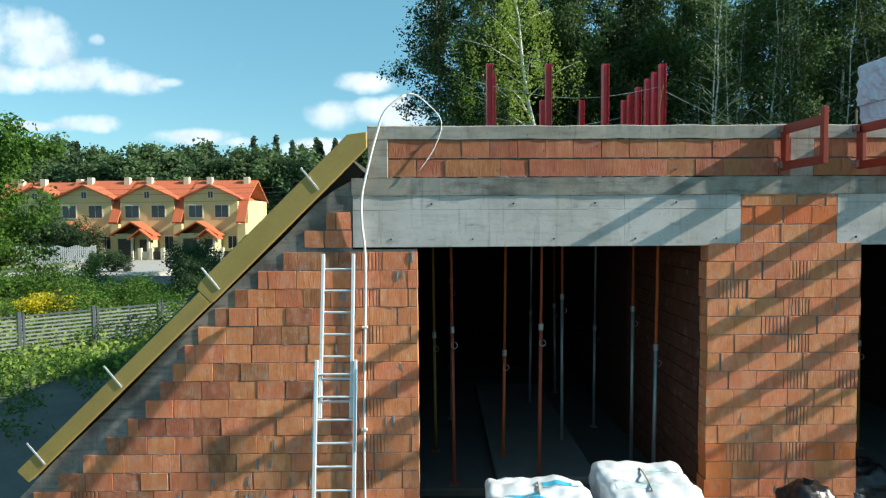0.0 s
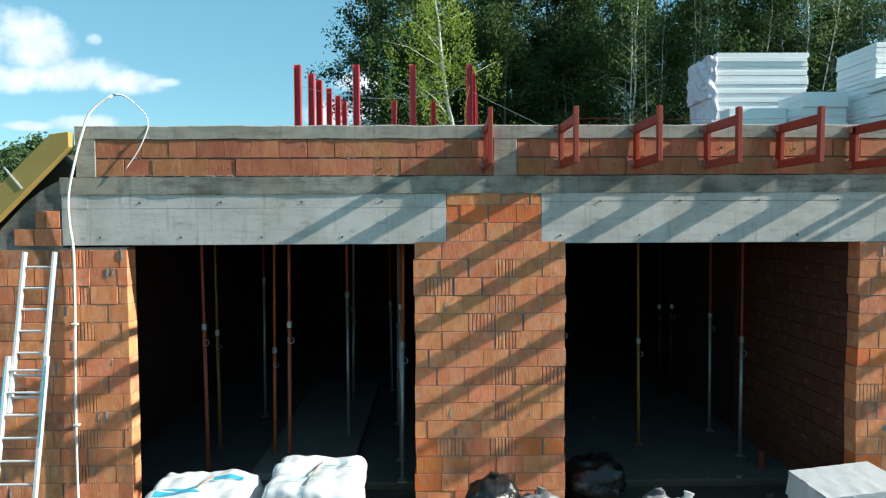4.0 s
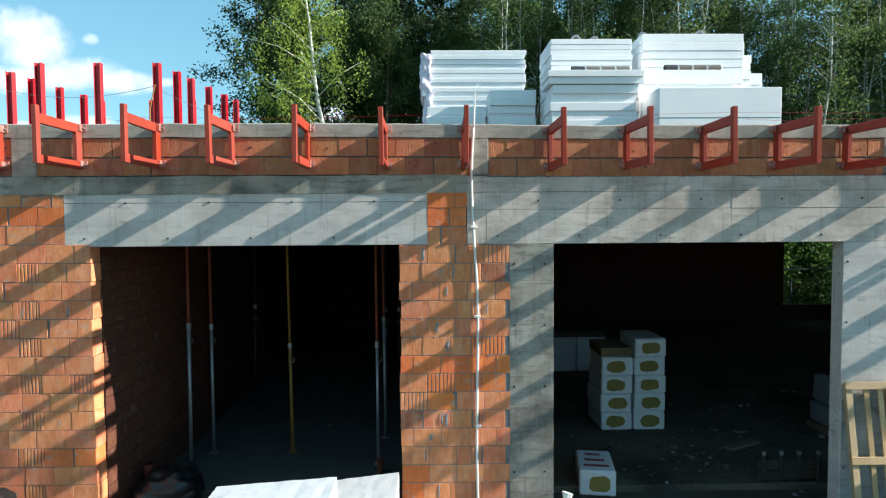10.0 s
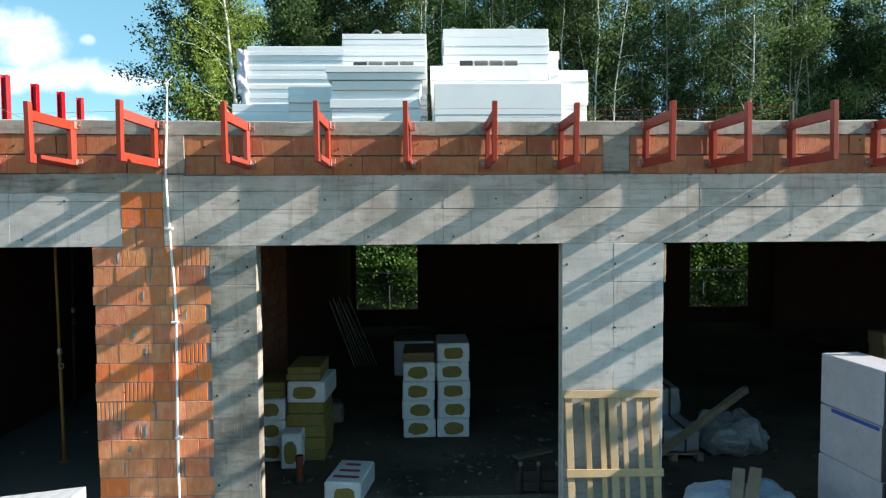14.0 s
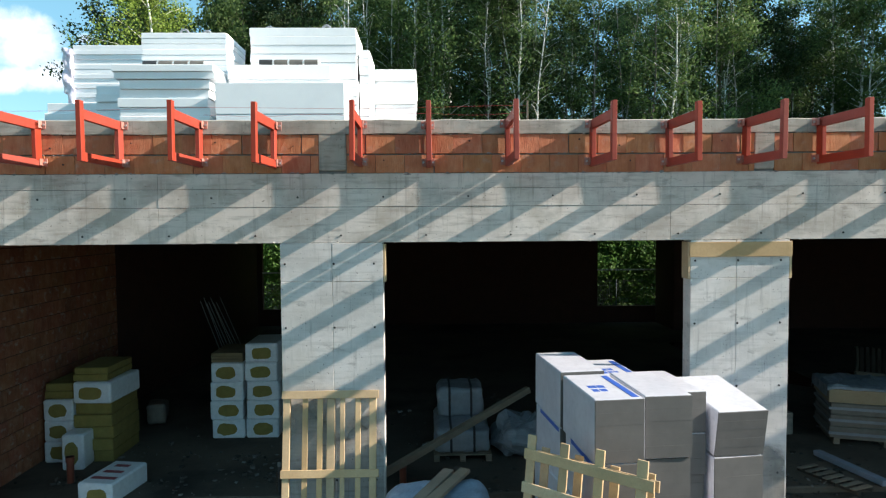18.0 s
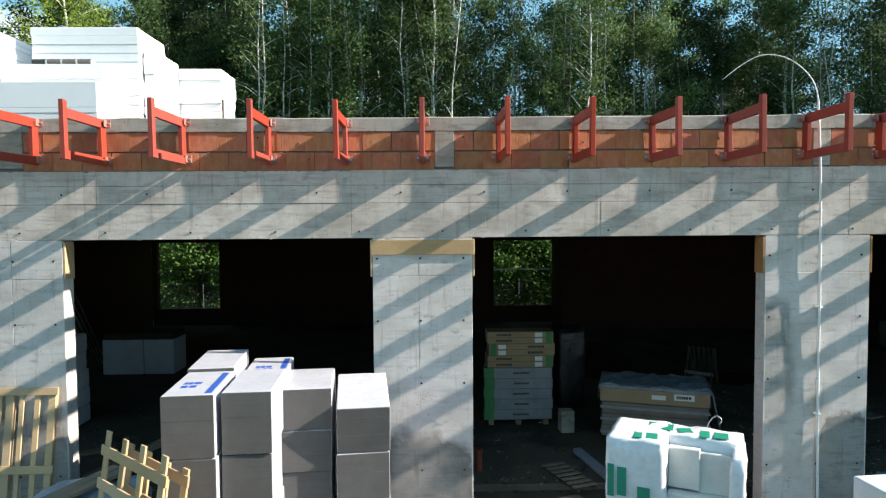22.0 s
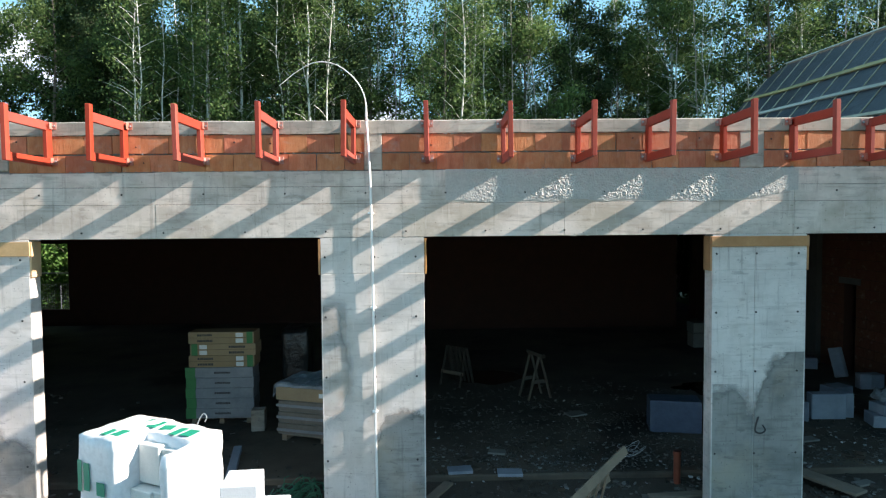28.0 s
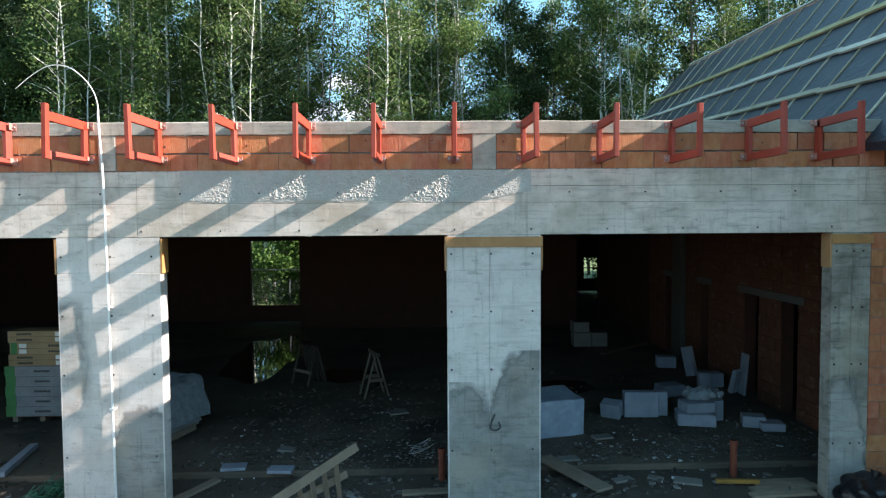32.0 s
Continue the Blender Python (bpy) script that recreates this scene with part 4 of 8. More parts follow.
vf = [bm.verts.new(p) for p in far]
bm.faces.new((vb[5], vf[1], vf[0], vb[-1], vb[-2], vb[-3]))
part("membrane", bm, M_MEMB, wing_roof, "dark blue grey roofing membrane")
s = S_NEAR + 0.02
rb = random.Random(19)
while s < 20.8:
    hi = max(a for a in np.linspace(A_LO, A_HI - (0.5 if s < 5 else 0.0), 60) if hip(float(a)) >= s - 0.02)
    bm = B()
    strip(bm, wing(s + rb.uniform(-0.03, 0.03), A_LO), wing(s + rb.uniform(-0.03, 0.03), float(hi) + rb.uniform(-0.02, 0.08)), 0.045, 0.025, NRM)
    part("counter_batten", bm, M_BATTEN, wing_roof)
    s += 1.085
for a, w_, m_ in ((9.467, 0.11, M_BATTEN), (10.105, 0.12, M_BATTEN_P), (10.72, 0.14, M_BATTEN_Y)):
    s = S_NEAR
    while s < hip(a) - 0.3:
        b = min(hip(a), s + rb.uniform(3.5, 4.5))
        bm = B()
        strip(bm, wing(s, a + rb.uniform(-0.02, 0.02), 0.03), wing(b - 0.01, a + rb.uniform(-0.02, 0.02), 0.03), w_, 0.05, NRM)
        part("batten", bm, m_, wing_roof)
        s = b
bm = B()
strip(bm, wing(6.5, A_HI - 0.02, 0.03), wing(hip(A_HI), A_HI - 0.02, 0.03), 0.07, 0.05, NRM)
part("ridge_batten", bm, M_BATTEN_P, wing_roof)
wing_wall = thing("wing_wall", "unseen clay block walls added under the pitched roof", "wall", kind="structure")
bm = B()
bx(bm, 38.9, 42.4, 1.0, 17.2, 4.905, 5.95)
# unseen front walls, added under the roof's near end
bx(bm, 38.9, 42.4, -4.6, -0.02, -0.15, 5.6)
part("wall", bm, M_BRICK_IN, wing_wall)

# ---- trees ----


def leaf_mat(name, c1, c2):
    m = bpy.data.materials.new(name)
    m.use_nodes = True
    n, l = m.node_tree.nodes, m.node_tree.links
    b = n["Principled BSDF"]
    geo = n.new("ShaderNodeNewGeometry")
    mix = n.new("ShaderNodeMix")
    mix.data_type = "RGBA"
    mix.inputs["A"].default_value, mix.inputs["B"].default_value = (*c1, 1), (*c2, 1)
    l.new(geo.outputs["Random Per Island"], mix.inputs["Factor"])
    hsv = n.new("ShaderNodeHueSaturation")
    info = n.new("ShaderNodeObjectInfo")
    r = n.new("ShaderNodeMapRange")
    r.inputs["To Min"].default_value, r.inputs["To Max"].default_value = 0.75, 1.25
    l.new(info.outputs["Random"], r.inputs["Value"])
    l.new(r.outputs[0], hsv.inputs["Value"])
    l.new(mix.outputs["Result"], hsv.inputs["Color"])
    l.new(hsv.outputs[0], b.inputs["Base Color"])
    b.inputs["Roughness"].default_value, b.inputs["Specular IOR Level"].default_value = 0.65, 0.25
    tr = n.new("ShaderNodeBsdfTranslucent")
    l.new(hsv.outputs[0], tr.inputs["Color"])
    ms = n.new("ShaderNodeMixShader")
    ms.inputs[0].default_value = 0.45
    l.new(b.outputs[0], ms.inputs[1])
    l.new(tr.outputs[0], ms.inputs[2])
    l.new(ms.outputs[0], n["Material Output"].inputs[0])
    return m


M_LEAF = leaf_mat("birch_leaves", (0.034, 0.074, 0.024), (0.128, 0.190, 0.060))
M_LEAF_D = leaf_mat("dark_leaves", (0.021, 0.048, 0.021), (0.074, 0.118, 0.046))
M_LEAF_Y = leaf_mat("light_leaves", (0.16, 0.245, 0.042), (0.27, 0.335, 0.072))
M_LEAF_G = leaf_mat("fresh_leaves", (0.055, 0.125, 0.018), (0.11, 0.20, 0.03))
M_LEAF_U = leaf_mat("undergrowth_leaves", (0.045, 0.115, 0.024), (0.115, 0.215, 0.048))
M_BARK_W = mat("white_birch_bark", (0.70, 0.68, 0.64), (0.55, 0.53, 0.49), 0.8, 1.5, 12, 0.4, c3=(0.07, 0.06, 0.055), spots=0.02, stretch=(1, 1, 3))
M_BARK_P = mat("pale_grey_bark", (0.30, 0.27, 0.235), (0.20, 0.18, 0.155), 0.85, 1.5, 20, 0.5, stretch=(2, 2, 0.6))
M_BARK = mat("grey_bark", (0.16, 0.13, 0.105), (0.10, 0.08, 0.065), 0.9, 2, 25, 0.6, stretch=(2, 2, 0.5))


def leaves_mesh(name, centres, spread, count, size, rng, material, droop=0.0):
    """Many small leaf blades round the given centres."""
    c = centres[rng.integers(0, len(centres), count)]
    off = rng.normal(0, 1, (count, 3)) * spread
    off[:, 2] -= np.abs(rng.normal(0, 1, count)) * droop
    p = c + off
    a = rng.normal(0, 1, (count, 3))
    a /= np.linalg.norm(a, axis=1, keepdims=True)
    b = np.cross(a, rng.normal(0, 1, (count, 3)))
    b /= np.linalg.norm(b, axis=1, keepdims=True)
    s = (size * rng.uniform(0.6, 1.4, (count, 1)))
    v = np.stack([p - a * s, p + b * s * 0.6, p + a * s, p - b * s * 0.6], 1).reshape(-1, 3)
    me = bpy.data.meshes.new(name)
    me.vertices.add(len(v))
    me.vertices.foreach_set("co", v.ravel())
    me.loops.add(len(v))
    me.loops.foreach_set("vertex_index", np.arange(len(v), dtype=np.int32))
    me.polygons.add(count)
    me.polygons.foreach_set("loop_start", np.arange(0, len(v), 4, dtype=np.int32))
    me.update(calc_edges=True)
    me.materials.append(material)
    return me


def make_tree(name, label, height, seed, bark, leaf, base=0.25, spread=2.0, count=6500, size=0.075, droop=0.0, girth=0.13, conifer=False, puff=(0.30, 0.30, 0.24)):
    """A tapered, slightly bent trunk with limbs, and a crown of small leaves along the limbs."""
    rng = np.random.default_rng(seed)
    t = thing("tree", label, "tree", group="forest trees")
    bm = B()
    n = 9
    bend = rng.normal(0, 0.22, (n, 2)).cumsum(0) * 0.5
    bend -= bend[0]
    spine = [Vector((bend[i, 0], bend[i, 1], height * i / (n - 1))) for i in range(n)]
    tube(bm, spine, girth, 8, 0.18)
    cent = []
    limbs = 26 if not conifer else 60
    for i in range(limbs):
        f = base + (0.98 - base) * (i + rng.uniform(0, 1)) / limbs
        k = f * (n - 1)
        i0 = min(int(k), n - 2)
        p = spine[i0].lerp(spine[i0 + 1], k - i0)
        az = rng.uniform(0, 2 * math.pi)
        ln = spread * (1.0 - f) * rng.uniform(0.75, 1.1) if conifer else spread * (0.55 + 0.9 * math.sin(math.pi * min(1, (f - base) / (1 - base) * 0.9 + 0.1))) * rng.uniform(0.45, 1.0)
        rise = -0.15 if conifer else rng.uniform(0.25, 0.8)
        q = p + Vector((math.cos(az) * ln, math.sin(az) * ln, ln * rise))
        mid = p.lerp(q, 0.5) + Vector((0, 0, 0.1 * ln))
        tube(bm, [p, mid, q], girth * 0.26 * (1.1 - f) + 0.008, 5, 0.25)
        for u in np.linspace(0.35, 1.05, 5):
            pt = p.lerp(q, float(u))
            cent.append((pt.x + rng.normal(0, 0.15), pt.y + rng.normal(0, 0.15), pt.z + rng.normal(0, 0.2)))
    part("trunk", bm, bark, t, smooth=True)
    cent = np.array(cent)
    sp = np.array(puff) * (0.8 if conifer else 1.0)
    crown = new("crown", leaves_mesh("crown", cent, sp, count, size, rng, leaf, droop))
    crown.parent = t
    return t


KINDS = [
    make_tree("tree", "slender birch with white bark and airy green crown", 17, 1, M_BARK_W, M_LEAF, 0.34, 1.9, 12500, 0.072, 0.25),
    make_tree("tree", "tall dark leafy tree with grey trunk", 18, 2, M_BARK, M_LEAF_D, 0.30, 2.3, 15000, 0.078),
    make_tree("tree", "slim tree with pale bark and thin foliage", 18, 3, M_BARK_W, M_LEAF_D, 0.42, 1.6, 10000, 0.070, 0.1),
    make_tree("tree", "leafy tree with mixed green crown", 16, 4, M_BARK, M_LEAF, 0.22, 2.2, 14500, 0.075),
    make_tree("tree", "tall birch with sparse crown high on the trunk", 19, 5, M_BARK_W, M_LEAF, 0.48, 1.8, 10500, 0.070, 0.2),
]
SHRUB = make_tree("shrub", "leafy green shrub at the forest edge", 4.2, 6, M_BARK, M_LEAF_U, 0.06, 1.5, 4600, 0.075, 0, 0.04)
SHRUB["category"] = "shrub"
SHRUB["group"] = "undergrowth"
SHRUB.name = "shrub"
EDGE_BIRCH = make_tree("tree", "weeping birch with drooping light green twigs at the forest edge", 16.5, 9, M_BARK_W, M_LEAF_Y, 0.26, 2.6, 13000, 0.062, 0.85, 0.19, puff=(0.17, 0.17, 0.32))
EDGE_BIRCH.matrix_basis = pose(5.2, 23.4, -0.1, 0, -7, 0)
rt = random.Random(5)
used = [False] * len(KINDS)


def plant(k, x, y, s=1.0):
    m = pose(x, y, -0.15, rt.uniform(-2, 2), rt.uniform(-2, 2), rt.uniform(0, 360))
    if not used[k]:
        KINDS[k].matrix_basis = m
        used[k] = True
        ob = KINDS[k]
    else:
        ob = copy_thing(KINDS[k], m)
    ob.scale = (s, s, s * rt.uniform(0.95, 1.1))


for x, y, k in ((17.66, 24.6, 0), (22.35, 24.5, 2), (39.8, 27.8, 4), (1.2, 26.0, 3), (3.0, 28.5, 3), (-0.3, 29.5, 1), (0.2, 33, 3), (7.4, 28.5, 3), (6.2, 31, 1), (9.6, 28.0, 3), (3.5, 36, 1), (6.0, 38, 3), (8.5, 35, 1), (11, 37, 3), (5, 42, 1), (9, 43, 3), (12.5, 41, 1)):
    plant(k, x, y, 1.05)
kept = rt.getstate()
for x, y, k in ((5.2, 33.6, 1), (7.6, 33.2, 3), (2.6, 38.5, 1), (6.9, 26.6, 3)):
    plant(k, x, y, 1.05)
rt.setstate(kept)
x = 9.0
while x < 78:
    for y0, gap in ((24.5, 0.0), (28.5, 1.1), (33.0, 0.4), (39.0, 1.5)):
        if rt.random() < (0.70 if y0 < 30 else 0.55):
            px_, py_ = x + gap + rt.uniform(-0.9, 0.9), y0 + rt.uniform(-1.2, 1.8)
            if px_ < 17 and py_ < 27.5:
                py_ += 3.5
            if 34.5 < px_ < 40 and py_ < 28.5:
                py_ = 29.2
            plant(rt.choice((0, 1, 2, 3, 4, 2, 1)), px_, py_, rt.uniform(0.85, 1.15))
    x += 2.7
THIN = [make_tree("tree", "thin pale forest trunk with a sparse top", 18, 31 + i, M_BARK_W if i != 1 else M_BARK, M_LEAF, 0.40, 1.2, 3600, 0.068, 0.15, 0.085) for i in range(3)]
for i, t in enumerate(THIN):
    t.matrix_basis = pose(12.5 + 9 * i, 23.8, -0.15, rt.uniform(-3, 3), rt.uniform(-3, 3), 0)
x = 13.0
while x < 62:
    m = pose(x, 23.4 + rt.uniform(0, 2.5) if not 34.3 < x < 40.2 else 29.0, -0.15, rt.uniform(-3, 3), rt.uniform(-4, 4), rt.uniform(0, 360))
    copy_thing(rt.choice(THIN), m)
    x += rt.uniform(0.9, 2.0)
POLE = [make_tree("tree", "bare pale forest trunk with a few twigs", 17, 51 + i, M_BARK_W if i < 2 else M_BARK_P, M_LEAF, 0.30, 1.0, 700, 0.065, 0.1, 0.07) for i in range(3)]
for i, t in enumerate(POLE):
    t.matrix_basis = pose(14.0 + 8 * i, 23.2, -0.15, rt.uniform(-4, 4), rt.uniform(-5, 5), 0)
x = 9.5
while x < 60:
    py_ = 22.6 + rt.uniform(0, 4.0) if x > 12 else 27.0
    copy_thing(rt.choice(POLE), pose(x, py_ if not 34.3 < x < 40.2 else 29.0 + rt.uniform(0, 2), -0.15, rt.uniform(-4, 4), rt.uniform(-6, 6), rt.uniform(0, 360)))
    x += rt.uniform(0.5, 1.5)
SHRUB.matrix_basis = pose(11.0, 20.8, -0.15)
for i in range(12):
    ob = copy_thing(SHRUB, pose((9.5 + 0.9 * i) if i < 6 else (18.5 + 0.9 * i), 20.2 + rt.uniform(0, 1.5), -0.2, 0, 0, rt.uniform(0, 360)))
sx = 8.0
while sx < 70:
    ob = copy_thing(SHRUB, pose(sx, 22.6 + rt.uniform(-0.6, 3.5) if not 27.3 < sx < 40.5 else 31.5, -0.15, 0, 0, rt.uniform(0, 360)))
    sc = rt.uniform(0.6, 1.25)
    ob.scale = (sc, sc, sc)
    sx += rt.uniform(1.1, 2.2)

# ---- neighbourhood on the west side ----
M_HOUSE = mat("yellow_render", (0.62, 0.50, 0.25), (0.56, 0.45, 0.22), 0.9, 0.6, 12, 0.1)
M_TILE = mat("orange_roof_tile", (0.52, 0.13, 0.05), (0.43, 0.10, 0.04), 0.75, 1.5, 12, 0.5, stretch=(3, 1, 1))
M_GLASS = mat("house_glass", (0.02, 0.035, 0.055), (0.015, 0.025, 0.04), 0.05, 1, 10, 0.0)
M_TRIM = mat("pale_trim", (0.66, 0.58, 0.42), (0.60, 0.53, 0.38), 0.8, 2, 20, 0.05)
M_GATE = mat("dark_door", (0.05, 0.035, 0.03), (0.07, 0.05, 0.04), 0.6, 3, 20, 0.1)
M_ROAD = mat("asphalt", (0.075, 0.078, 0.085), (0.055, 0.058, 0.065), 0.85, 0.6, 20, 0.3)
M_PAVE = mat("pale_paving", (0.40, 0.37, 0.34), (0.33, 0.31, 0.28), 0.85, 0.8, 12, 0.3)
M_FENCEW = mat("grey_white_fence", (0.52, 0.53, 0.52), (0.44, 0.45, 0.44), 0.8, 2, 30, 0.1)
M_WHITEW = mat("white_render", (0.75, 0.74, 0.72), (0.68, 0.67, 0.65), 0.9, 0.8, 15, 0.1)
M_SLAT = mat("dull_grey_slat", (0.20, 0.215, 0.21), (0.15, 0.16, 0.158), 0.6, 4, 50, 0.05)
M_FPOST = mat("anthracite_fence", (0.07, 0.085, 0.10), (0.055, 0.065, 0.08), 0.5, 4, 50, 0.05)


def roof_pair(parent, x0, x1, y0, y1, z0, zr, axis, over=0.5, t=0.18):
    """A gable roof: two tiled slopes that meet at the ridge, which runs along x or y."""
    for s_ in (-1, 1):
        bm = B()
        if axis == "y":
            xm, e = (x0 + x1) / 2, (x1 + over if s_ > 0 else x0 - over)
            k = (zr - z0) / ((x1 - x0) / 2)
            ze = z0 - over * k
            lo = [(e, y0 - over, ze), (xm, y0 - over, zr), (xm, y1, zr), (e, y1, ze)]
        else:
            ym, e = (y0 + y1) / 2, (y1 + over if s_ > 0 else y0 - over)
            k = (zr - z0) / ((y1 - y0) / 2)
            ze = z0 - over * k
            lo = [(x0 - over * 0.3, e, ze), (x0 - over * 0.3, ym, zr), (x1 + over * 0.3, ym, zr), (x1 + over * 0.3, e, ze)]
        a = [bm.verts.new(p) for p in lo]
        b = [bm.verts.new((p[0], p[1], p[2] + t)) for p in lo]
        bm.faces.new(a)
        bm.faces.new(b)
        for i in range(4):
            bm.faces.new((a[i], a[(i + 1) % 4], b[(i + 1) % 4], b[i]))
        part("roof", bm, M_TILE, parent, "orange red tiled roof slope")


def house_window(parent, x, y, z, w, h):
    fr = box_part("window", (x - w / 2 - 0.12, x + w / 2 + 0.12, y - 0.06, y, z - 0.12, z + h + 0.12), M_TRIM, parent, 0.01)
    box_part("pane", (x - w / 2, x - 0.03, y - 0.075, y - 0.061, z, z + h), M_GLASS, fr)
    box_part("pane", (x + 0.03, x + w / 2, y - 0.075, y - 0.061, z, z + h), M_GLASS, fr)


def row_house(m):
    t = thing("row_house", "yellow rendered row house with orange tiled gables", "house", m, group="row houses")
    box_part("wall", (0, 7.8, 1.2, 10, -0.7, 6.9), M_HOUSE, t)
    prism_pts = [(0.3, 0), (6.9, 0), (6.9, 7.15), (3.6, 8.65), (0.3, 7.15)]
    bm = B()
    f = [bm.verts.new((x, 0.0, z)) for x, z in prism_pts]
    k = [bm.verts.new((x, 5.0, z)) for x, z in prism_pts]
    bm.faces.new(f)
    bm.faces.new(k)
    for i in range(5):
        bm.faces.new((f[i], f[(i + 1) % 5], k[(i + 1) % 5], k[i]))
    part("gable_wall", bm, M_HOUSE, t)
    roof_pair(t, 0.3, 6.9, 0, 5.4, 7.15, 8.65, "y", 0.45)
    roof_pair(t, 0, 7.8, 1.2, 10, 6.9, 9.45, "x", 0.5)
    bm = B()
    lo = [bm.verts.new(p) for p in ((6.95, -0.9, 4.0), (8.05, -0.9, 4.0), (8.05, 1.0, 6.9), (6.95, 1.0, 6.9))]
    hi = [bm.verts.new((v.co.x, v.co.y - 0.1, v.co.z + 0.18)) for v in lo]
    bm.faces.new(lo)
    bm.faces.new(hi)
    for i in range(4):
        bm.faces.new((lo[i], lo[(i + 1) % 4], hi[(i + 1) % 4], hi[i]))
    part("side_roof", bm, M_TILE, t, "steep strip of orange roof tiles")
    box_part("side_wall", (7.0, 8.0, -0.6, 1.19, 0, 3.95), M_HOUSE, t)
    house_window(t, 1.75, 0, 4.75, 1.6, 1.45)
    house_window(t, 4.95, 0, 4.75, 1.6, 1.45)
    house_window(t, 3.6, 0, 7.15, 0.55, 0.75)
    house_window(t, 6.2, -0.0, 0.9, 1.0, 1.5)
    box_part("porch", (0.6, 4.9, -2.2, -0.001, -0.6, 2.8), M_HOUSE, t)
    roof_pair(t, 0.6, 4.9, -2.2, 0.2, 2.8, 4.1, "y", 0.5)
    roof_pair(t, 3.1, 5.3, -3.4, -1.6, 2.3, 3.2, "y", 0.3)
    for x in (3.2, 5.1):
        box_part("porch_post", (x - 0.12, x + 0.12, -3.4, -3.16, -0.6, 2.35), M_TRIM, t)
    box_part("garage_door", (1.0, 3.0, -2.26, -2.21, 0, 2.2), M_GATE, t)
    box_part("front_door", (3.6, 4.5, -2.26, -2.21, 0, 2.1), M_GATE, t)
    for x in (1.5, 6.3):
        box_part("chimney", (x, x + 0.7, 4.6, 5.3, 7.5, 10.0), M_TRIM, t, 0.02)
    return t


rh = row_house(pose(-47.9, 70, 0.05))
for x in (-40.2, -32.4):
    copy_thing(rh, pose(x, 70, 0.05))
for x in (-55.8, -63.6):
    copy_thing(rh, pose(x, 73, 0.05))
far_house = thing("far_house", "white house with dark roof behind the row", "house", pose(-22.0, 92, -0.3))
box_part("wall", (0, 7, 0, 8, 0, 6), M_WHITEW, far_house)
bm = B()
vs = [bm.verts.new(p) for p in ((-0.5, -0.5, 5.6), (7.5, -0.5, 5.6), (7.5, 8.5, 5.6), (-0.5, 8.5, 5.6), (3.5, 2.5, 8.8), (3.5, 5.5, 8.8))]
for f in ((0, 1, 4), (1, 2, 5, 4), (2, 3, 5), (3, 0, 4, 5), (3, 2, 1, 0)):
    bm.faces.new([vs[i] for i in f])
part("roof", bm, M_MEMB, far_house)
house_window(far_house, 2.0, 0, 3.2, 1.2, 1.3)
house_window(far_house, 5.0, 0, 3.2, 1.2, 1.3)
w_house = thing("far_house", "white house with orange tiled roof beyond the garden", "house", pose(-62, 84, -0.3))
box_part("wall", (0, 10, 0, 8, 0, 5.5), M_WHITEW, w_house)
roof_pair(w_house, 0, 10, 0, 8, 5.5, 8.8, "x")
house_window(w_house, 3.0, 0, 2.8, 1.3, 1.3)
house_window(w_house, 7.0, 0, 2.8, 1.3, 1.3)

# low front walls, white picket fence, road
for i in range(3):
    t = thing("garden_wall", "low pale garden wall with dark infill panels", "wall", pose(-46.5 + 8.1 * i + 3.2, 64.2, -0.25), group="garden walls")
    for k in range(4):
        box_part("pier", (k * 1.3, k * 1.3 + 0.4, 0, 0.4, 0, 1.5), M_TRIM, t, 0.02)
        if k < 3:
            box_part("panel", (k * 1.3 + 0.4, k * 1.3 + 1.3, 0.1, 0.25, 0.3, 1.1), M_GATE if k % 2 else M_TRIM, t)
tagged(box_part("road", (-60, -13, 36, 43, -0.6, -0.13), M_ROAD), "grey asphalt lane beyond the site fence", "road", kind="structure")
tagged(box_part("drive", (-38, -25, 43, 64, -0.6, -0.12), M_PAVE), "pale paved drive to the row houses", "road", kind="structure")
pf = thing("picket_fence", "grey white picket fence of a garden", "fence", pose(-44.5, 54, -0.2, 0, 0, 6))
for i in range(48):
    box_part("picket", (i * 0.2, i * 0.2 + 0.14, 0, 0.03, 0.3, 2.05 + 0.1 * math.sin(i * 0.7)), M_FENCEW, pf)
box_part("base", (-0.05, 9.7, 0.031, 0.2, 0, 0.45), M_TRIM, pf)
for z in (0.8, 1.7):
    box_part("rail", (0, 9.6, 0.031, 0.08, z, z + 0.08), M_FENCEW, pf)

# site fence of louvred steel panels
sf = thing("site_fence", "anthracite slatted metal fence in the grass", "fence", pose(-14.85, 12.5, -0.2, 0, 0, 42))
L = 2.23
for i in range(-2, 4):
    box_part("post", (i * L - 0.05, i * L + 0.05, -0.05, 0.05, 0, 1.48), M_FPOST, sf, 0.004)
    box_part("brace", (i * L + 0.10, i * L + 0.16, -0.03, 0.03, 0, 1.40), M_FPOST, sf)
    if i < 3:
        box_part("middle_post", ((i + 0.52) * L - 0.025, (i + 0.52) * L + 0.025, 0.008, 0.05, 0, 1.40), M_FPOST, sf)
        for k in range(10):
            bm = B()
            bx(bm, i * L + 0.06, (i + 1) * L - 0.06, -0.006, 0.006, 0.14 + k * 0.128, 0.195 + k * 0.128)
            part("slat", bm, M_FPOST if k == 9 else M_SLAT, sf)

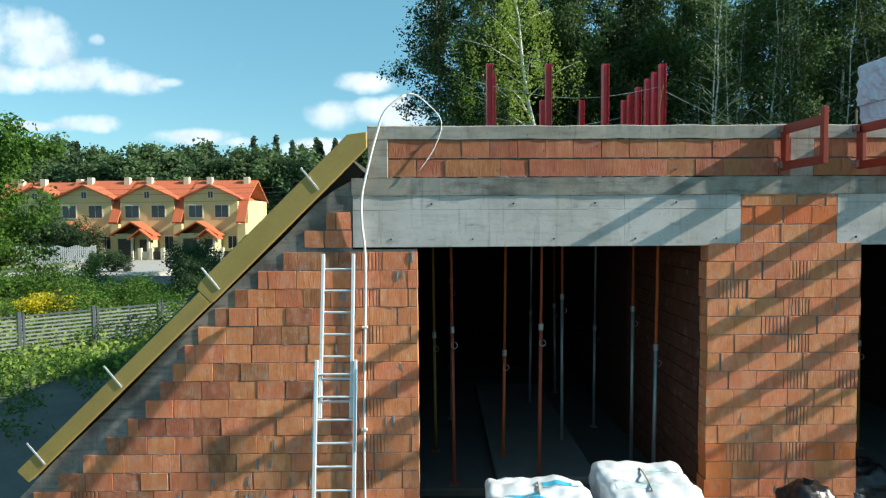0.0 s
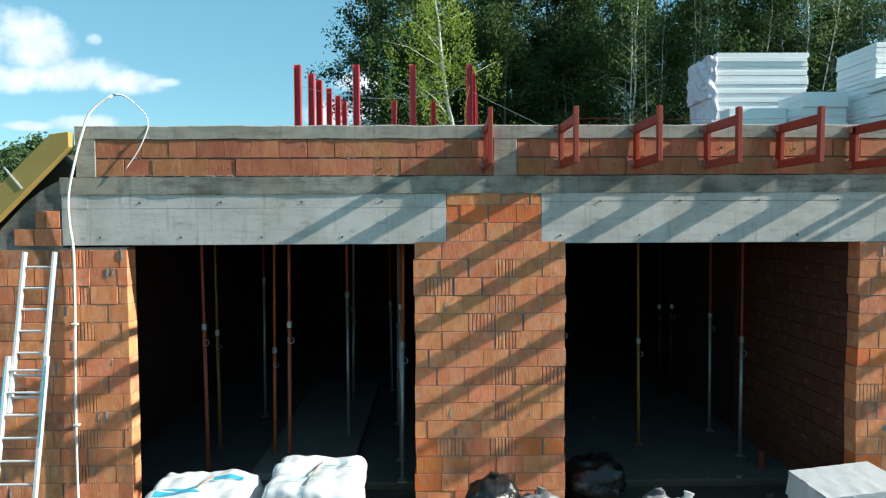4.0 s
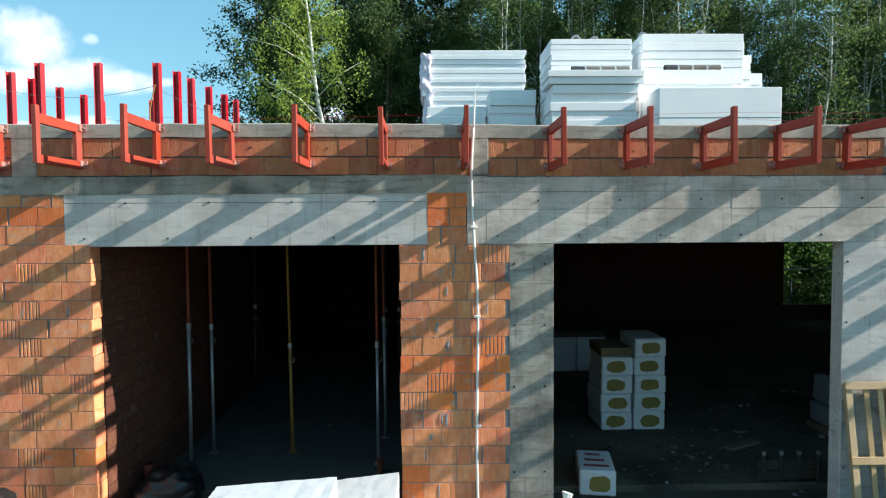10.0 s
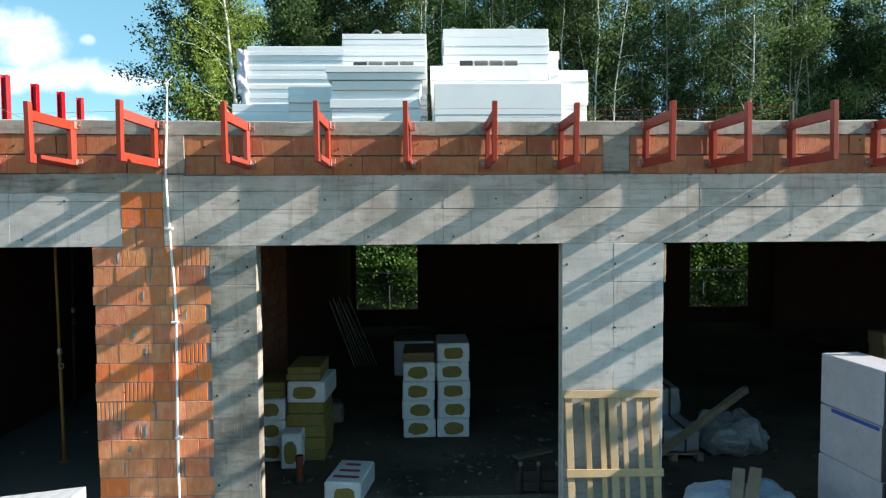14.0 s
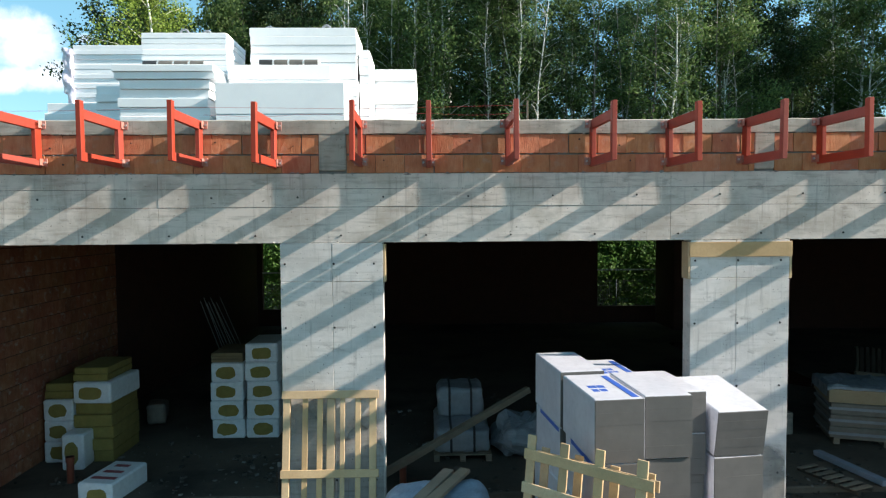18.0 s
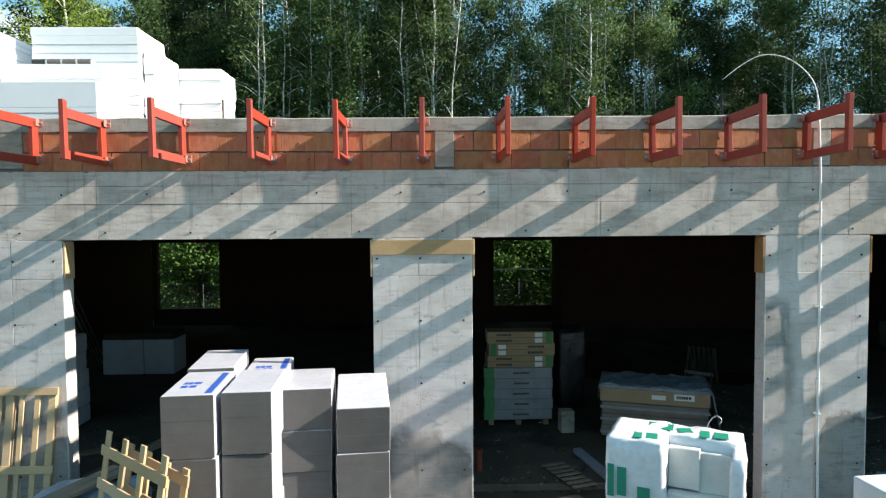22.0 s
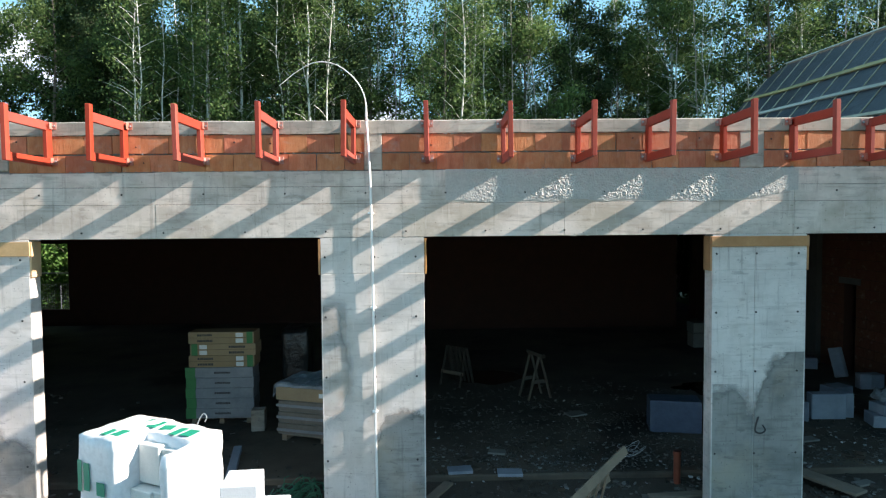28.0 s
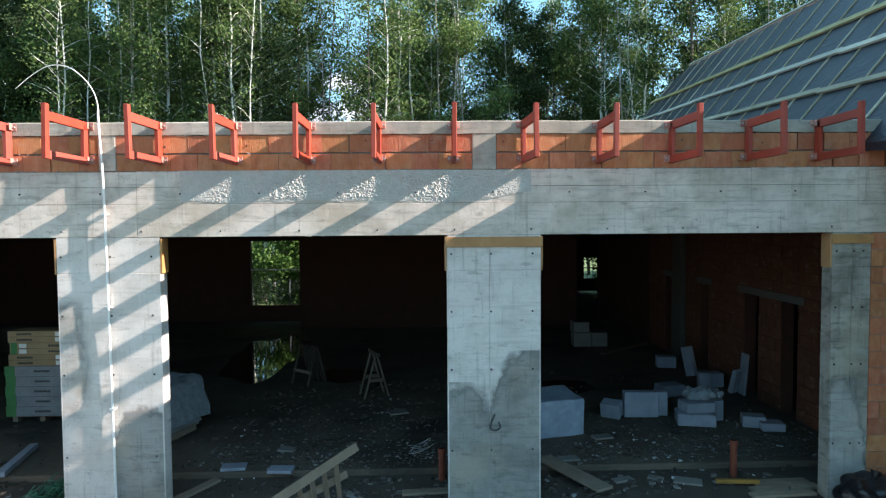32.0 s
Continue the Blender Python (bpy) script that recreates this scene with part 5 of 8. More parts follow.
# overhead wires on wooden poles
for y, z, drops in ((66, 8.6, (0.0, 0.6)), (60, 6.9, (0.0,))):
    line = thing("overhead_line", "thin overhead cables on wooden poles across the gardens", "cable")
    for x in (-90, -2):
        bm = B()
        cyl(bm, (x, y, -0.6), (x, y, z + 2.0), 0.14, 0.10, 10)
        part("pole", bm, M_OLDWOOD, line, "weathered wooden pole")
    for d in drops:
        bm = B()
        tube(bm, [(x, y - 0.1, z - d - 0.6 + 0.6 * ((x + 46) / 44) ** 2) for x in np.linspace(-90, -2, 16)], 0.025, 4)
        part("cable", bm, M_FPOST, line)

# trees and shrubs on that side
NEAR_TREE = make_tree("tree", "leafy garden tree with bright green leaves", 8.8, 21, M_BARK, M_LEAF_G, 0.04, 3.3, 20000, 0.10, 0.1, 0.12)
NEAR_TREE.matrix_basis = pose(-22.3, 20.5, -0.3)
n2 = copy_thing(NEAR_TREE, pose(-26.0, 25.5, -0.3, 0, 0, 120))
n3 = copy_thing(NEAR_TREE, pose(-20.2, 17.0, -0.3, 0, 0, 200))
n3.scale = (0.45, 0.45, 0.42)
BUSH = make_tree("shrub", "dense dark green bush", 3.4, 23, M_BARK, M_LEAF_D, 0.03, 1.7, 6000, 0.10, 0, 0.05)
BUSH["category"], BUSH["group"] = "shrub", "garden shrubs"
BUSH.name = "shrub"
BUSH.matrix_basis = pose(-15.3, 29.0, -0.2)
BUSH.scale = (0.72, 0.72, 0.72)
for x, y, s_ in ((-16.4, 30.5, 0.72), (-14.3, 27.6, 0.62), (-30.7, 47, 0.42), (-29.5, 47.3, 0.45), (-28.4, 47.2, 0.36), (-13.3, 24.5, 0.6), (-12.6, 22.5, 0.45), (-46, 59, 1.15), (-43, 59.5, 1.15), (-40.3, 59.5, 1.1), (-37.4, 57.5, 0.9)):
    ob = copy_thing(BUSH, pose(x, y, -0.2, 0, 0, rt.uniform(0, 360)))
    ob.scale = (s_, s_, s_)
WEED = make_tree("shrub", "tall green weeds at the fence", 2.0, 24, M_BARK, M_LEAF_G, 0.03, 0.9, 1400, 0.065, 0, 0.02)
WEED["category"], WEED["group"] = "shrub", "weeds"
WEED.name = "shrub"
WEED.matrix_basis = pose(-19, 22, -0.2)
for i in range(46):
    y = rt.uniform(14, 33)
    x = -0.62 * (y - 12) - 6.2 - rt.uniform(1.5, 9) if i % 3 else -19.6 + (y - 12) * 1.2 - 1.0
    ob = copy_thing(WEED, pose(min(x, -9.5), y, -0.25, 0, 0, rt.uniform(0, 360)))
    s_ = rt.uniform(0.5, 1.0)
    ob.scale = (s_, s_, s_ * rt.uniform(0.7, 1.0))
M_FLOWER = leaf_mat("yellow_flowers", (0.55, 0.45, 0.02), (0.45, 0.40, 0.03))
rng = np.random.default_rng(8)
cf = np.stack([rng.uniform(-19.4, -17.2, 34), rng.uniform(18.9, 21.6, 34), rng.uniform(0.45, 0.85, 34)], 1)
tagged(new("goldenrod", leaves_mesh("goldenrod", cf, np.array((0.26, 0.26, 0.14)), 3400, 0.05, rng, M_FLOWER)), "patch of yellow goldenrod in the meadow", "flowers", kind="stuff")
cg = np.stack([rng.uniform(-27, -9, 900), rng.uniform(8, 33, 900), np.full(900, -0.05)], 1)
tagged(new("tall_grass", leaves_mesh("tall_grass", cg, np.array((0.5, 0.5, 0.16)), 26000, 0.09, rng, M_LEAF_Y)), "tall meadow grass and weeds", "grass", kind="stuff")

M_BARE = mat("bare_grey_soil", (0.12, 0.115, 0.10), (0.075, 0.07, 0.062), 0.95, 0.7, 14, 0.9, c3=(0.06, 0.075, 0.035), dist=0.05)
bm = B()
n = 22
rim = [bm.verts.new((-10.2 + (4.4 + 0.7 * noise.noise(Vector((math.cos(2 * math.pi * i / n), math.sin(2 * math.pi * i / n), 2)))) * math.cos(2 * math.pi * i / n), 5.0 + 5.2 * math.sin(2 * math.pi * i / n), -0.098)) for i in range(n)]
top = bm.faces.new(rim)
r = bmesh.ops.extrude_face_region(bm, geom=[top])
for v in r["geom"]:
    if isinstance(v, bmesh.types.BMVert):
        v.co.z -= 0.3
tagged(part("soil", bm, M_BARE), "bare grey soil beside the gable wall", "ground", kind="structure")
cw = np.stack([rng.uniform(-14.5, -9, 150), rng.uniform(4, 11, 150), np.full(150, 0.0)], 1)
cw = cw[(cw[:, 0] < -11.5) | (cw[:, 1] > 8.5) | (rng.random(150) < 0.25)]
tagged(new("weeds", leaves_mesh("weeds", cw, np.array((0.22, 0.22, 0.14)), 9000, 0.045, rng, M_LEAF_G)), "low green weeds on the bare soil", "weeds", kind="stuff")

M_FAR = leaf_mat("far_leaves", (0.06, 0.105, 0.045), (0.11, 0.165, 0.065))
M_FARN = leaf_mat("far_needles", (0.045, 0.08, 0.05), (0.075, 0.115, 0.06))
CON = make_tree("tree", "dark spruce in a distant tree line", 24, 25, M_BARK, M_FARN, 0.30, 4.4, 5200, 0.30, 0.5, 0.3, True, (0.26, 0.26, 0.22))
CON["group"] = "distant trees"
CON.matrix_basis = pose(-70, 160, -0.5)
DEC = make_tree("tree", "dark round-crowned tree in a distant tree line", 20, 26, M_BARK, M_FAR, 0.02, 5.0, 4200, 0.38, 0.7, 0.3, False, (0.9, 0.9, 0.8))
DEC["group"] = "distant trees"
DEC.matrix_basis = pose(-84, 150, -0.5)
x = -145.0
while x < -14:
    for yb, k in ((128, 0.80), (140, 0.90), (154, 1.0)):
        spruce = rt.random() < (0.25, 0.5, 0.62)[(yb - 128) // 12]
        ob = copy_thing(CON if spruce else DEC, pose(x + rt.uniform(-1.8, 1.8), yb + rt.uniform(-5, 5), -0.6, 0, 0, rt.uniform(0, 360)))
        s_ = k * rt.uniform(0.85, 1.12)
        ob.scale = (s_ * (0.9 if spruce else 1.4), s_ * (0.9 if spruce else 1.4), s_ * (1.0 if spruce else 1.12))
    x += 3.1

# ---- loose things: helpers ----


def lump(bm, x0, x1, y0, y1, z0, z1, r=0.08, amp=0.02, freq=5.0, n=9, seed=0):
    """A soft rounded bag or wrapped load."""
    g = bmesh.ops.create_cube(bm, size=2.0)
    vs = g["verts"]
    es = list({e for v in vs for e in v.link_edges})
    bmesh.ops.subdivide_edges(bm, edges=es, cuts=n, use_grid_fill=True)
    c = Vector(((x0 + x1) / 2, (y0 + y1) / 2, (z0 + z1) / 2))
    h = Vector(((x1 - x0) / 2, (y1 - y0) / 2, (z1 - z0) / 2))
    r = min(r, *(v * 0.98 for v in h))
    for v in bm.verts:
        if v.tag:
            continue
        v.tag = True
        p = Vector((v.co.x * h.x, v.co.y * h.y, v.co.z * h.z))
        q = Vector([max(-(h[i] - r), min(h[i] - r, p[i])) for i in range(3)])
        d = p - q
        if d.length > 1e-6:
            p = q + d.normalized() * r
        o = p + c + Vector((seed * 7.1, seed * 3.3, 0))
        k = amp * (noise.noise(o * freq) + 0.5 * noise.noise(o * freq * 2.3))
        dr = d.normalized() if d.length > 1e-6 else Vector((0, 0, 1))
        p = p + dr * k
        p.z = max(p.z, -h.z)
        v.co = p + c


def bars(bm, x, y, z, rows, length, h, gap, rnd, axis="x", face="z"):
    """Rows of plain bars that stand for print, 2 mm proud of a surface."""
    for i in range(rows):
        a = x
        while a < x + length - h:
            w = min(rnd.uniform(h * 0.5, h * 1.1), x + length - a)
            o = i * (h + gap)
            if face == "z":
                bx(bm, a, a + w * 0.8, y + o, y + o + h, z, z + 0.002)
            elif face == "x":
                bx(bm, x, x + 0.002, y + (a - x), y + (a - x) + w * 0.8, z + o, z + o + h)
            else:
                bx(bm, a, a + w * 0.8, y - 0.002, y, z + o, z + o + h)
            a += w


M_BLUE = mat("blue_print", (0.03, 0.10, 0.42), (0.03, 0.09, 0.36), 0.5, 9, 60, 0)
M_CYAN = mat("cyan_print", (0.05, 0.38, 0.55), (0.05, 0.33, 0.5), 0.5, 9, 60, 0)
M_GREEN = mat("green_print", (0.008, 0.25, 0.16), (0.008, 0.21, 0.135), 0.5, 9, 60, 0)
M_BLACKP = mat("dark_print", (0.03, 0.03, 0.03), (0.04, 0.04, 0.04), 0.5, 9, 60, 0)
M_BAG = mat("black_bin_bag", (0.016, 0.016, 0.018), (0.012, 0.012, 0.013), 0.28, 4, 14, 0.9, dist=0.03)
M_GREYBAG = mat("grey_sack", (0.20, 0.20, 0.21), (0.15, 0.15, 0.16), 0.4, 4, 14, 0.9, dist=0.03)
M_BLUEFILM = mat("bluish_film", (0.31, 0.38, 0.47), (0.21, 0.27, 0.35), 0.3, 5, 14, 0.8, dist=0.03)
M_WOOL = mat("mineral_wool", (0.26, 0.20, 0.055), (0.20, 0.15, 0.04), 0.95, 8, 60, 0.8)
M_WOOLB = mat("brown_board", (0.22, 0.15, 0.08), (0.17, 0.115, 0.06), 0.9, 6, 60, 0.5)
M_CARTON = mat("brown_carton", (0.36, 0.25, 0.14), (0.30, 0.205, 0.115), 0.8, 3, 40, 0.2, vary=0.08)
M_GREYFILM = mat("grey_stretch_film", (0.27, 0.285, 0.305), (0.20, 0.21, 0.23), 0.3, 4, 20, 0.5, dist=0.02)
M_GREENP = mat("green_edge_guard", (0.05, 0.22, 0.07), (0.04, 0.18, 0.06), 0.6, 6, 50, 0.1)
M_PIPE = mat("orange_brown_pvc", (0.20, 0.048, 0.026), (0.15, 0.036, 0.020), 0.45, 6, 50, 0.1)
M_RUST = mat("rusty_prop_tube", (0.40, 0.085, 0.04), (0.29, 0.062, 0.032), 0.7, 6, 60, 0.3, c3=(0.12, 0.05, 0.03))
M_ORANGE = mat("orange_prop_tube", (0.55, 0.13, 0.03), (0.46, 0.10, 0.025), 0.55, 6, 60, 0.2)
M_YELLOW = mat("yellow_prop_tube", (0.36, 0.185, 0.03), (0.24, 0.12, 0.025), 0.6, 6, 60, 0.2)
# Wrapped carton and sheet tones taken down for the dim hall.
M_DIMCARTON = mat("dim_wrapped_carton", (0.20, 0.17, 0.14), (0.14, 0.12, 0.10), 0.4, 5, 20, 0.4, dist=0.02)
M_DUSKFILM = mat("dim_plastic_sheet", (0.27, 0.31, 0.345), (0.13, 0.15, 0.17), 0.35, 7, 24, 0.9, dist=0.03)
M_SILICATE = mat("white_silicate_block", (0.66, 0.65, 0.625), (0.57, 0.56, 0.54), 0.9, 6, 70, 0.25)
# Polystyrene toned down, so that sunlit pack ends don't blow out.
M_DULLEPS = mat("dull_polystyrene", (0.56, 0.58, 0.61), (0.48, 0.50, 0.53), 0.8, 3, 90, 0.15)
# White foam greyed and blued: the hall's shade put into its colour.
M_SHADEEPS = mat("shade_blue_polystyrene", (0.27, 0.30, 0.36), (0.19, 0.215, 0.265), 0.8, 3, 60, 0.2)
M_DARKSTEEL = mat("dark_steel", (0.035, 0.036, 0.04), (0.05, 0.05, 0.052), 0.5, 6, 60, 0.2, metal=0.5)

# ---- ladder, conduits ----
lad = thing("ladder", "aluminium extension ladder leaning on the gable wall", "ladder", pose(-2.26, -1.05, -0.1, -11.6, 0, 0.6))
for nm, w, z0, z1, y in (("fly", 0.195, 1.9, 3.98, 0.0), ("base", 0.245, 0.0, 2.62, -0.05)):
    for sx_ in (-1, 1):
        bm = B()
        bx(bm, sx_ * w - 0.021, sx_ * w + 0.021, y - 0.03, y + 0.03, z0, z1, bevel=0.004)
        part(nm + "_rail", bm, M_ALU, lad)
    z = z0 + 0.2
    while z < z1 - 0.05:
        bm = B()
        cyl(bm, (-w, y, z), (w, y, z), 0.016, seg=8)
        part("rung", bm, M_ALU, lad)
        z += 0.28
for sx_ in (-1, 1):
    bm = B()
    bx(bm, sx_ * 0.262 - 0.008, sx_ * 0.262 + 0.004, -0.085, -0.082, 1.5, 2.5)
    part("label_strip", bm, M_CYAN, lad, "pale blue sticker strip")


def smooth_path(pts, k=6):
    """Catmull-Rom through pts."""
    P = [Vector(p) for p in pts]
    P = [P[0] * 2 - P[1]] + P + [P[-1] * 2 - P[-2]]
    out = []
    for i in range(1, len(P) - 2):
        for j in range(k):
            t = j / k
            a, b, c, d = P[i - 1:i + 3]
            out.append(0.5 * ((2 * b) + (c - a) * t + (2 * a - 5 * b + 4 * c - d) * t * t + (3 * b - a - 3 * c + d) * t ** 3))
    out.append(P[-2])
    return out


def conduit(pts, clips, taper=0.5):
    t = thing("conduit", "white flexible conduit hanging down the facade", "conduit", group="conduits")
    bm = B()
    path = smooth_path(pts)
    n_up = sum(1 for p in path if p.z < 5.4)
    tube(bm, path[:n_up + 1], 0.017, 8)
    tube(bm, path[n_up:n_up + 7], 0.0165, 8, 0.45)
    if len(path) > n_up + 8:
        tube(bm, path[n_up + 6:], 0.0075, 6, taper)
    part("hose", bm, M_PVC, t, smooth=True)
    for x, z in clips:
        bm = B()
        bx(bm, x - 0.04, x + 0.04, -0.06, 0.0, z - 0.014, z + 0.014, bevel=0.004)
        part("clip", bm, M_PVC, t)
    return t


conduit([(-1.98, -0.05, -0.1), (-1.98, -0.04, 1.6), (-1.94, -0.04, 3.6), (-1.98, -0.05, 4.16), (-1.98, -0.06, 4.54), (-1.90, -0.07, 4.91), (-1.78, -0.06, 5.36), (-1.65, -0.03, 5.70), (-1.33, 0.02, 5.92), (-1.07, 0.05, 5.77), (-0.91, 0.0, 5.54), (-1.00, -0.05, 5.21), (-1.21, -0.06, 4.89)], ((-1.98, 1.4), (-1.96, 2.8)), 0.8)
conduit([(9.93, -0.024, -0.1), (9.91, -0.024, 1.2), (9.93, -0.025, 2.98), (9.88, -0.024, 3.99), (9.85, -0.032, 4.78), (9.88, -0.045, 5.42), (9.90, -0.05, 5.80), (9.90, -0.05, 5.93), (9.96, -0.02, 6.02)], ((9.93, 1.4), (9.92, 2.9), (9.88, 4.1)), 0.6)
conduit([(26.27, -0.05, -0.1), (26.25, -0.04, 1.6), (26.24, -0.05, 3.2), (26.22, -0.05, 4.6), (26.18, -0.05, 5.45), (26.17, -0.04, 5.72), (26.09, -0.03, 5.94), (25.92, 0.0, 6.13), (25.72, 0.05, 6.25), (25.47, 0.08, 6.27), (25.22, 0.1, 6.15), (24.97, 0.12, 5.96)], ((26.25, 1.45), (26.24, 2.9), (26.22, 4.2)), 0.7)

# ---- timber at the column heads ----


M_CLADDING = mat("orange_brown_timber", (0.46, 0.235, 0.095), (0.33, 0.155, 0.06), 0.75, 3, 40, 0.3, stretch=(1, 1, 1), vary=0.15, own=True)


def column_boards(x0, x1, front, sides):
    t = thing("head_board", "fresh timber boards nailed round a column head", "board", pose((x0 + x1) / 2, 0, 3.30), group="column head boards")
    w = (x1 - x0) / 2
    if front:
        bm = B()
        bx(bm, -w - 0.02, w + 0.02, -0.028, -0.005, 0.53 - front, 0.545, bevel=0.003)
        part("front_board", bm, M_WOOD if x0 < 25 else M_CLADDING, t)
    for s_ in sides:
        bm = B()
        a, b = (-w - 0.03, -w - 0.002) if s_ < 0 else (w + 0.002, w + 0.03)
        bx(bm, a, b, 0.0, 0.22, 0.06, 0.548, bevel=0.003)
        part("side_board", bm, M_WOOD if x0 < 25 else M_CLADDING, t)


column_boards(14.91, 16.24, 0, (1,))
column_boards(20.27, 21.59, 0.18, (-1, 1))
column_boards(25.52, 26.95, 0, (-1, 1))
column_boards(30.99, 32.34, 0.13, (-1, 1))
column_boards(36.62, 37.20, 0.12, (-1,))

# ---- sprayed patch on the beam ----
bm = B()
nx, nz = 520, 56
g = {}
for i in range(nx + 1):
    for j in range(nz + 1):
        x = 27.25 + (32.2 - 27.25) * i / nx
        edge = 4.36 + 0.05 * noise.noise(Vector((x * 1.7, 3, 0))) + 0.02 * noise.noise(Vector((x * 9, 1, 0))) + (0.12 * max(0.0, x - 31.3))
        z = edge + (4.80 - edge) * j / nz
        fade = min(1.0, 4 * i / nx, 5 * (1 - i / nx), 6 * j / nz, 5 * (1 - j / nz))
        h = 0.4 * noise.noise(Vector((x * 20, z * 20, 0))) + 0.6 * noise.noise(Vector((x * 47, z * 47, 7))) + 0.25 * noise.noise(Vector((x * 5, z * 5, 2)))
        g[i, j] = bm.verts.new((x, -0.003 - 0.015 * fade * max(0.0, h + 0.28), z))
for i in range(nx):
    for j in range(nz):
        bm.faces.new((g[i, j], g[i + 1, j], g[i + 1, j + 1], g[i, j + 1]))
part("rough_patch", bm, M_RENDER, beam_e, "sprayed rough mortar patch")

# ---- damp patches on the columns ----
COLS = {round(min(v.co.x for v in o.data.vertices) - 0.004, 1): o for o in bpy.data.objects if o.name.startswith("column")}
def damp_mat(name, base, light, dark, centre, half, soft, ragged):
    """Damp concrete that dries out raggedly towards the rim of an ellipse (centre x, z and half sizes)."""
    m = concrete(name, base, light, dark)
    n, l = m.node_tree.nodes, m.node_tree.links
    geo = n.new("ShaderNodeNewGeometry")
    mp = n.new("ShaderNodeVectorMath")
    mp.operation = "MULTIPLY_ADD"
    mp.inputs[1].default_value = (1 / half[0], 0, 1 / half[1])
    mp.inputs[2].default_value = (-centre[0] / half[0], 0, -centre[1] / half[1])
    l.new(geo.outputs["Position"], mp.inputs[0])
    ln = n.new("ShaderNodeVectorMath")
    ln.operation = "LENGTH"
    l.new(mp.outputs[0], ln.inputs[0])
    t = n.new("ShaderNodeTexNoise")
    t.inputs["Scale"].default_value, t.inputs["Detail"].default_value = 2.6, 7
    l.new(geo.outputs["Position"], t.inputs["Vector"])
    ad = n.new("ShaderNodeMath")
    ad.operation = "MULTIPLY_ADD"
    ad.inputs[1].default_value = -ragged
    l.new(t.outputs["Fac"], ad.inputs[0])
    l.new(ln.outputs["Value"], ad.inputs[2])
    r = n.new("ShaderNodeMapRange")
    r.interpolation_type = "SMOOTHSTEP"
    r.inputs["From Min"].default_value, r.inputs["From Max"].default_value = 1 - ragged * 0.5 - soft, 1 - ragged * 0.5
    r.inputs["To Min"].default_value, r.inputs["To Max"].default_value = 0.0, 1.0
    l.new(ad.outputs[0], r.inputs["Value"])
    mx = n.new("ShaderNodeMixShader")
    tr = n.new("ShaderNodeBsdfTransparent")
    l.new(r.outputs[0], mx.inputs[0])
    l.new(n["Principled BSDF"].outputs[0], mx.inputs[1])
    l.new(tr.outputs[0], mx.inputs[2])
    l.new(mx.outputs[0], n["Material Output"].inputs[0])
    return m


WET, DRYING = ((0.24, 0.232, 0.22), (0.30, 0.29, 0.276), (0.15, 0.145, 0.137)), ((0.39, 0.375, 0.36), (0.46, 0.445, 0.43), (0.25, 0.24, 0.225))


def damp(column_x, x0, x1, z0, z1, cx, cz, hx, hz, tone=WET, soft=0.22, ragged=0.5):
    """A damp patch on a column face, four millimetres proud of it."""
    bm = B()
    bm.faces.new([bm.verts.new((x, -0.0042, z)) for x, z in ((x0, z0), (x1, z0), (x1, z1), (x0, z1))])
    ob = part("damp_patch", bm, damp_mat("damp_concrete", *tone, (cx, cz), (hx, hz), soft, ragged), COLS[round(column_x, 1)], "dark damp patch, painted shade on the last column")
    ob.visible_shadow = False


damp(20.27, 20.29, 21.57, -0.38, 1.95, 20.93, -0.5, 1.15, 2.0, soft=0.3, ragged=0.6)
damp(25.52, 26.26, 26.93, -0.38, 1.95, 26.7, -0.3, 0.75, 1.85, soft=0.1)
damp(25.52, 25.54, 26.2, 0.9, 3.2, 25.58, 2.1, 0.45, 1.1, DRYING, 0.6, 0.7)
damp(30.99, 31.01, 31.595, -0.38, 1.75, 31.15, -0.45, 0.85, 2.45, soft=0.2, ragged=0.45)
damp(30.99, 31.605, 32.32, -0.38, 2.2, 32.22, -0.3, 0.86, 2.75, soft=0.12, ragged=0.4)
damp(14.91, 14.93, 15.56, -0.38, 2.3, 15.25, 0.6, 0.62, 1.5, DRYING, 0.5, 0.7)
damp(14.91, 15.60, 16.22, -0.38, 2.1, 15.95, 0.5, 0.55, 1.3, DRYING, 0.5, 0.7)
# last column: the shade it stands in, painted as a dark patch
damp(36.62, 36.64, 37.18, -0.38, 2.3, 36.8, -0.2, 0.5, 2.1, DRYING)

# ---- roof insulation piles ----


def pile(x0, x1, y0, y1, z1, t, seed, z0=4.905, label="pile of white polystyrene boards on the flat roof", jit=0.03, lean=0.0):
    rnd = random.Random(seed)
    th = thing("insulation_pile", label, "insulation", pose((x0 + x1) / 2, (y0 + y1) / 2, z0), group="roof insulation piles")
    n = max(1, round((z1 - z0) / t))
    t = (z1 - z0) / n
    w, d = (x1 - x0) / 2, (y1 - y0) / 2
    for i in range(n):
        bm = B()
        j, k = rnd.uniform(-jit, jit), rnd.uniform(-jit, jit)
        o = lean * i * t
        bx(bm, -w + j + o, w + j + o, -d + k, d + k, i * t + 0.002, (i + 1) * t - 0.002, bevel=0.006)
        part("board", bm, M_EPS, th)
    return th


pile(9.25, 11.35, 5.6, 6.7, 7.93, 0.10, 1, lean=0.02, jit=0.03)
pile(9.22, 10.45, 4.7, 5.15, 6.55, 0.2, 2, jit=0.05)
pile(10.48, 11.4, 4.2, 5.15, 6.78, 0.15, 3)
pile(11.61, 13.16, 3.68, 4.9, 7.63, 0.10, 4, jit=0.015)
pile(11.50, 13.05, 3.0, 3.72, 6.62, 0.15, 5)
pile(11.42, 13.15, 2.92, 3.70, 6.87, 0.12, 6, z0=6.63)
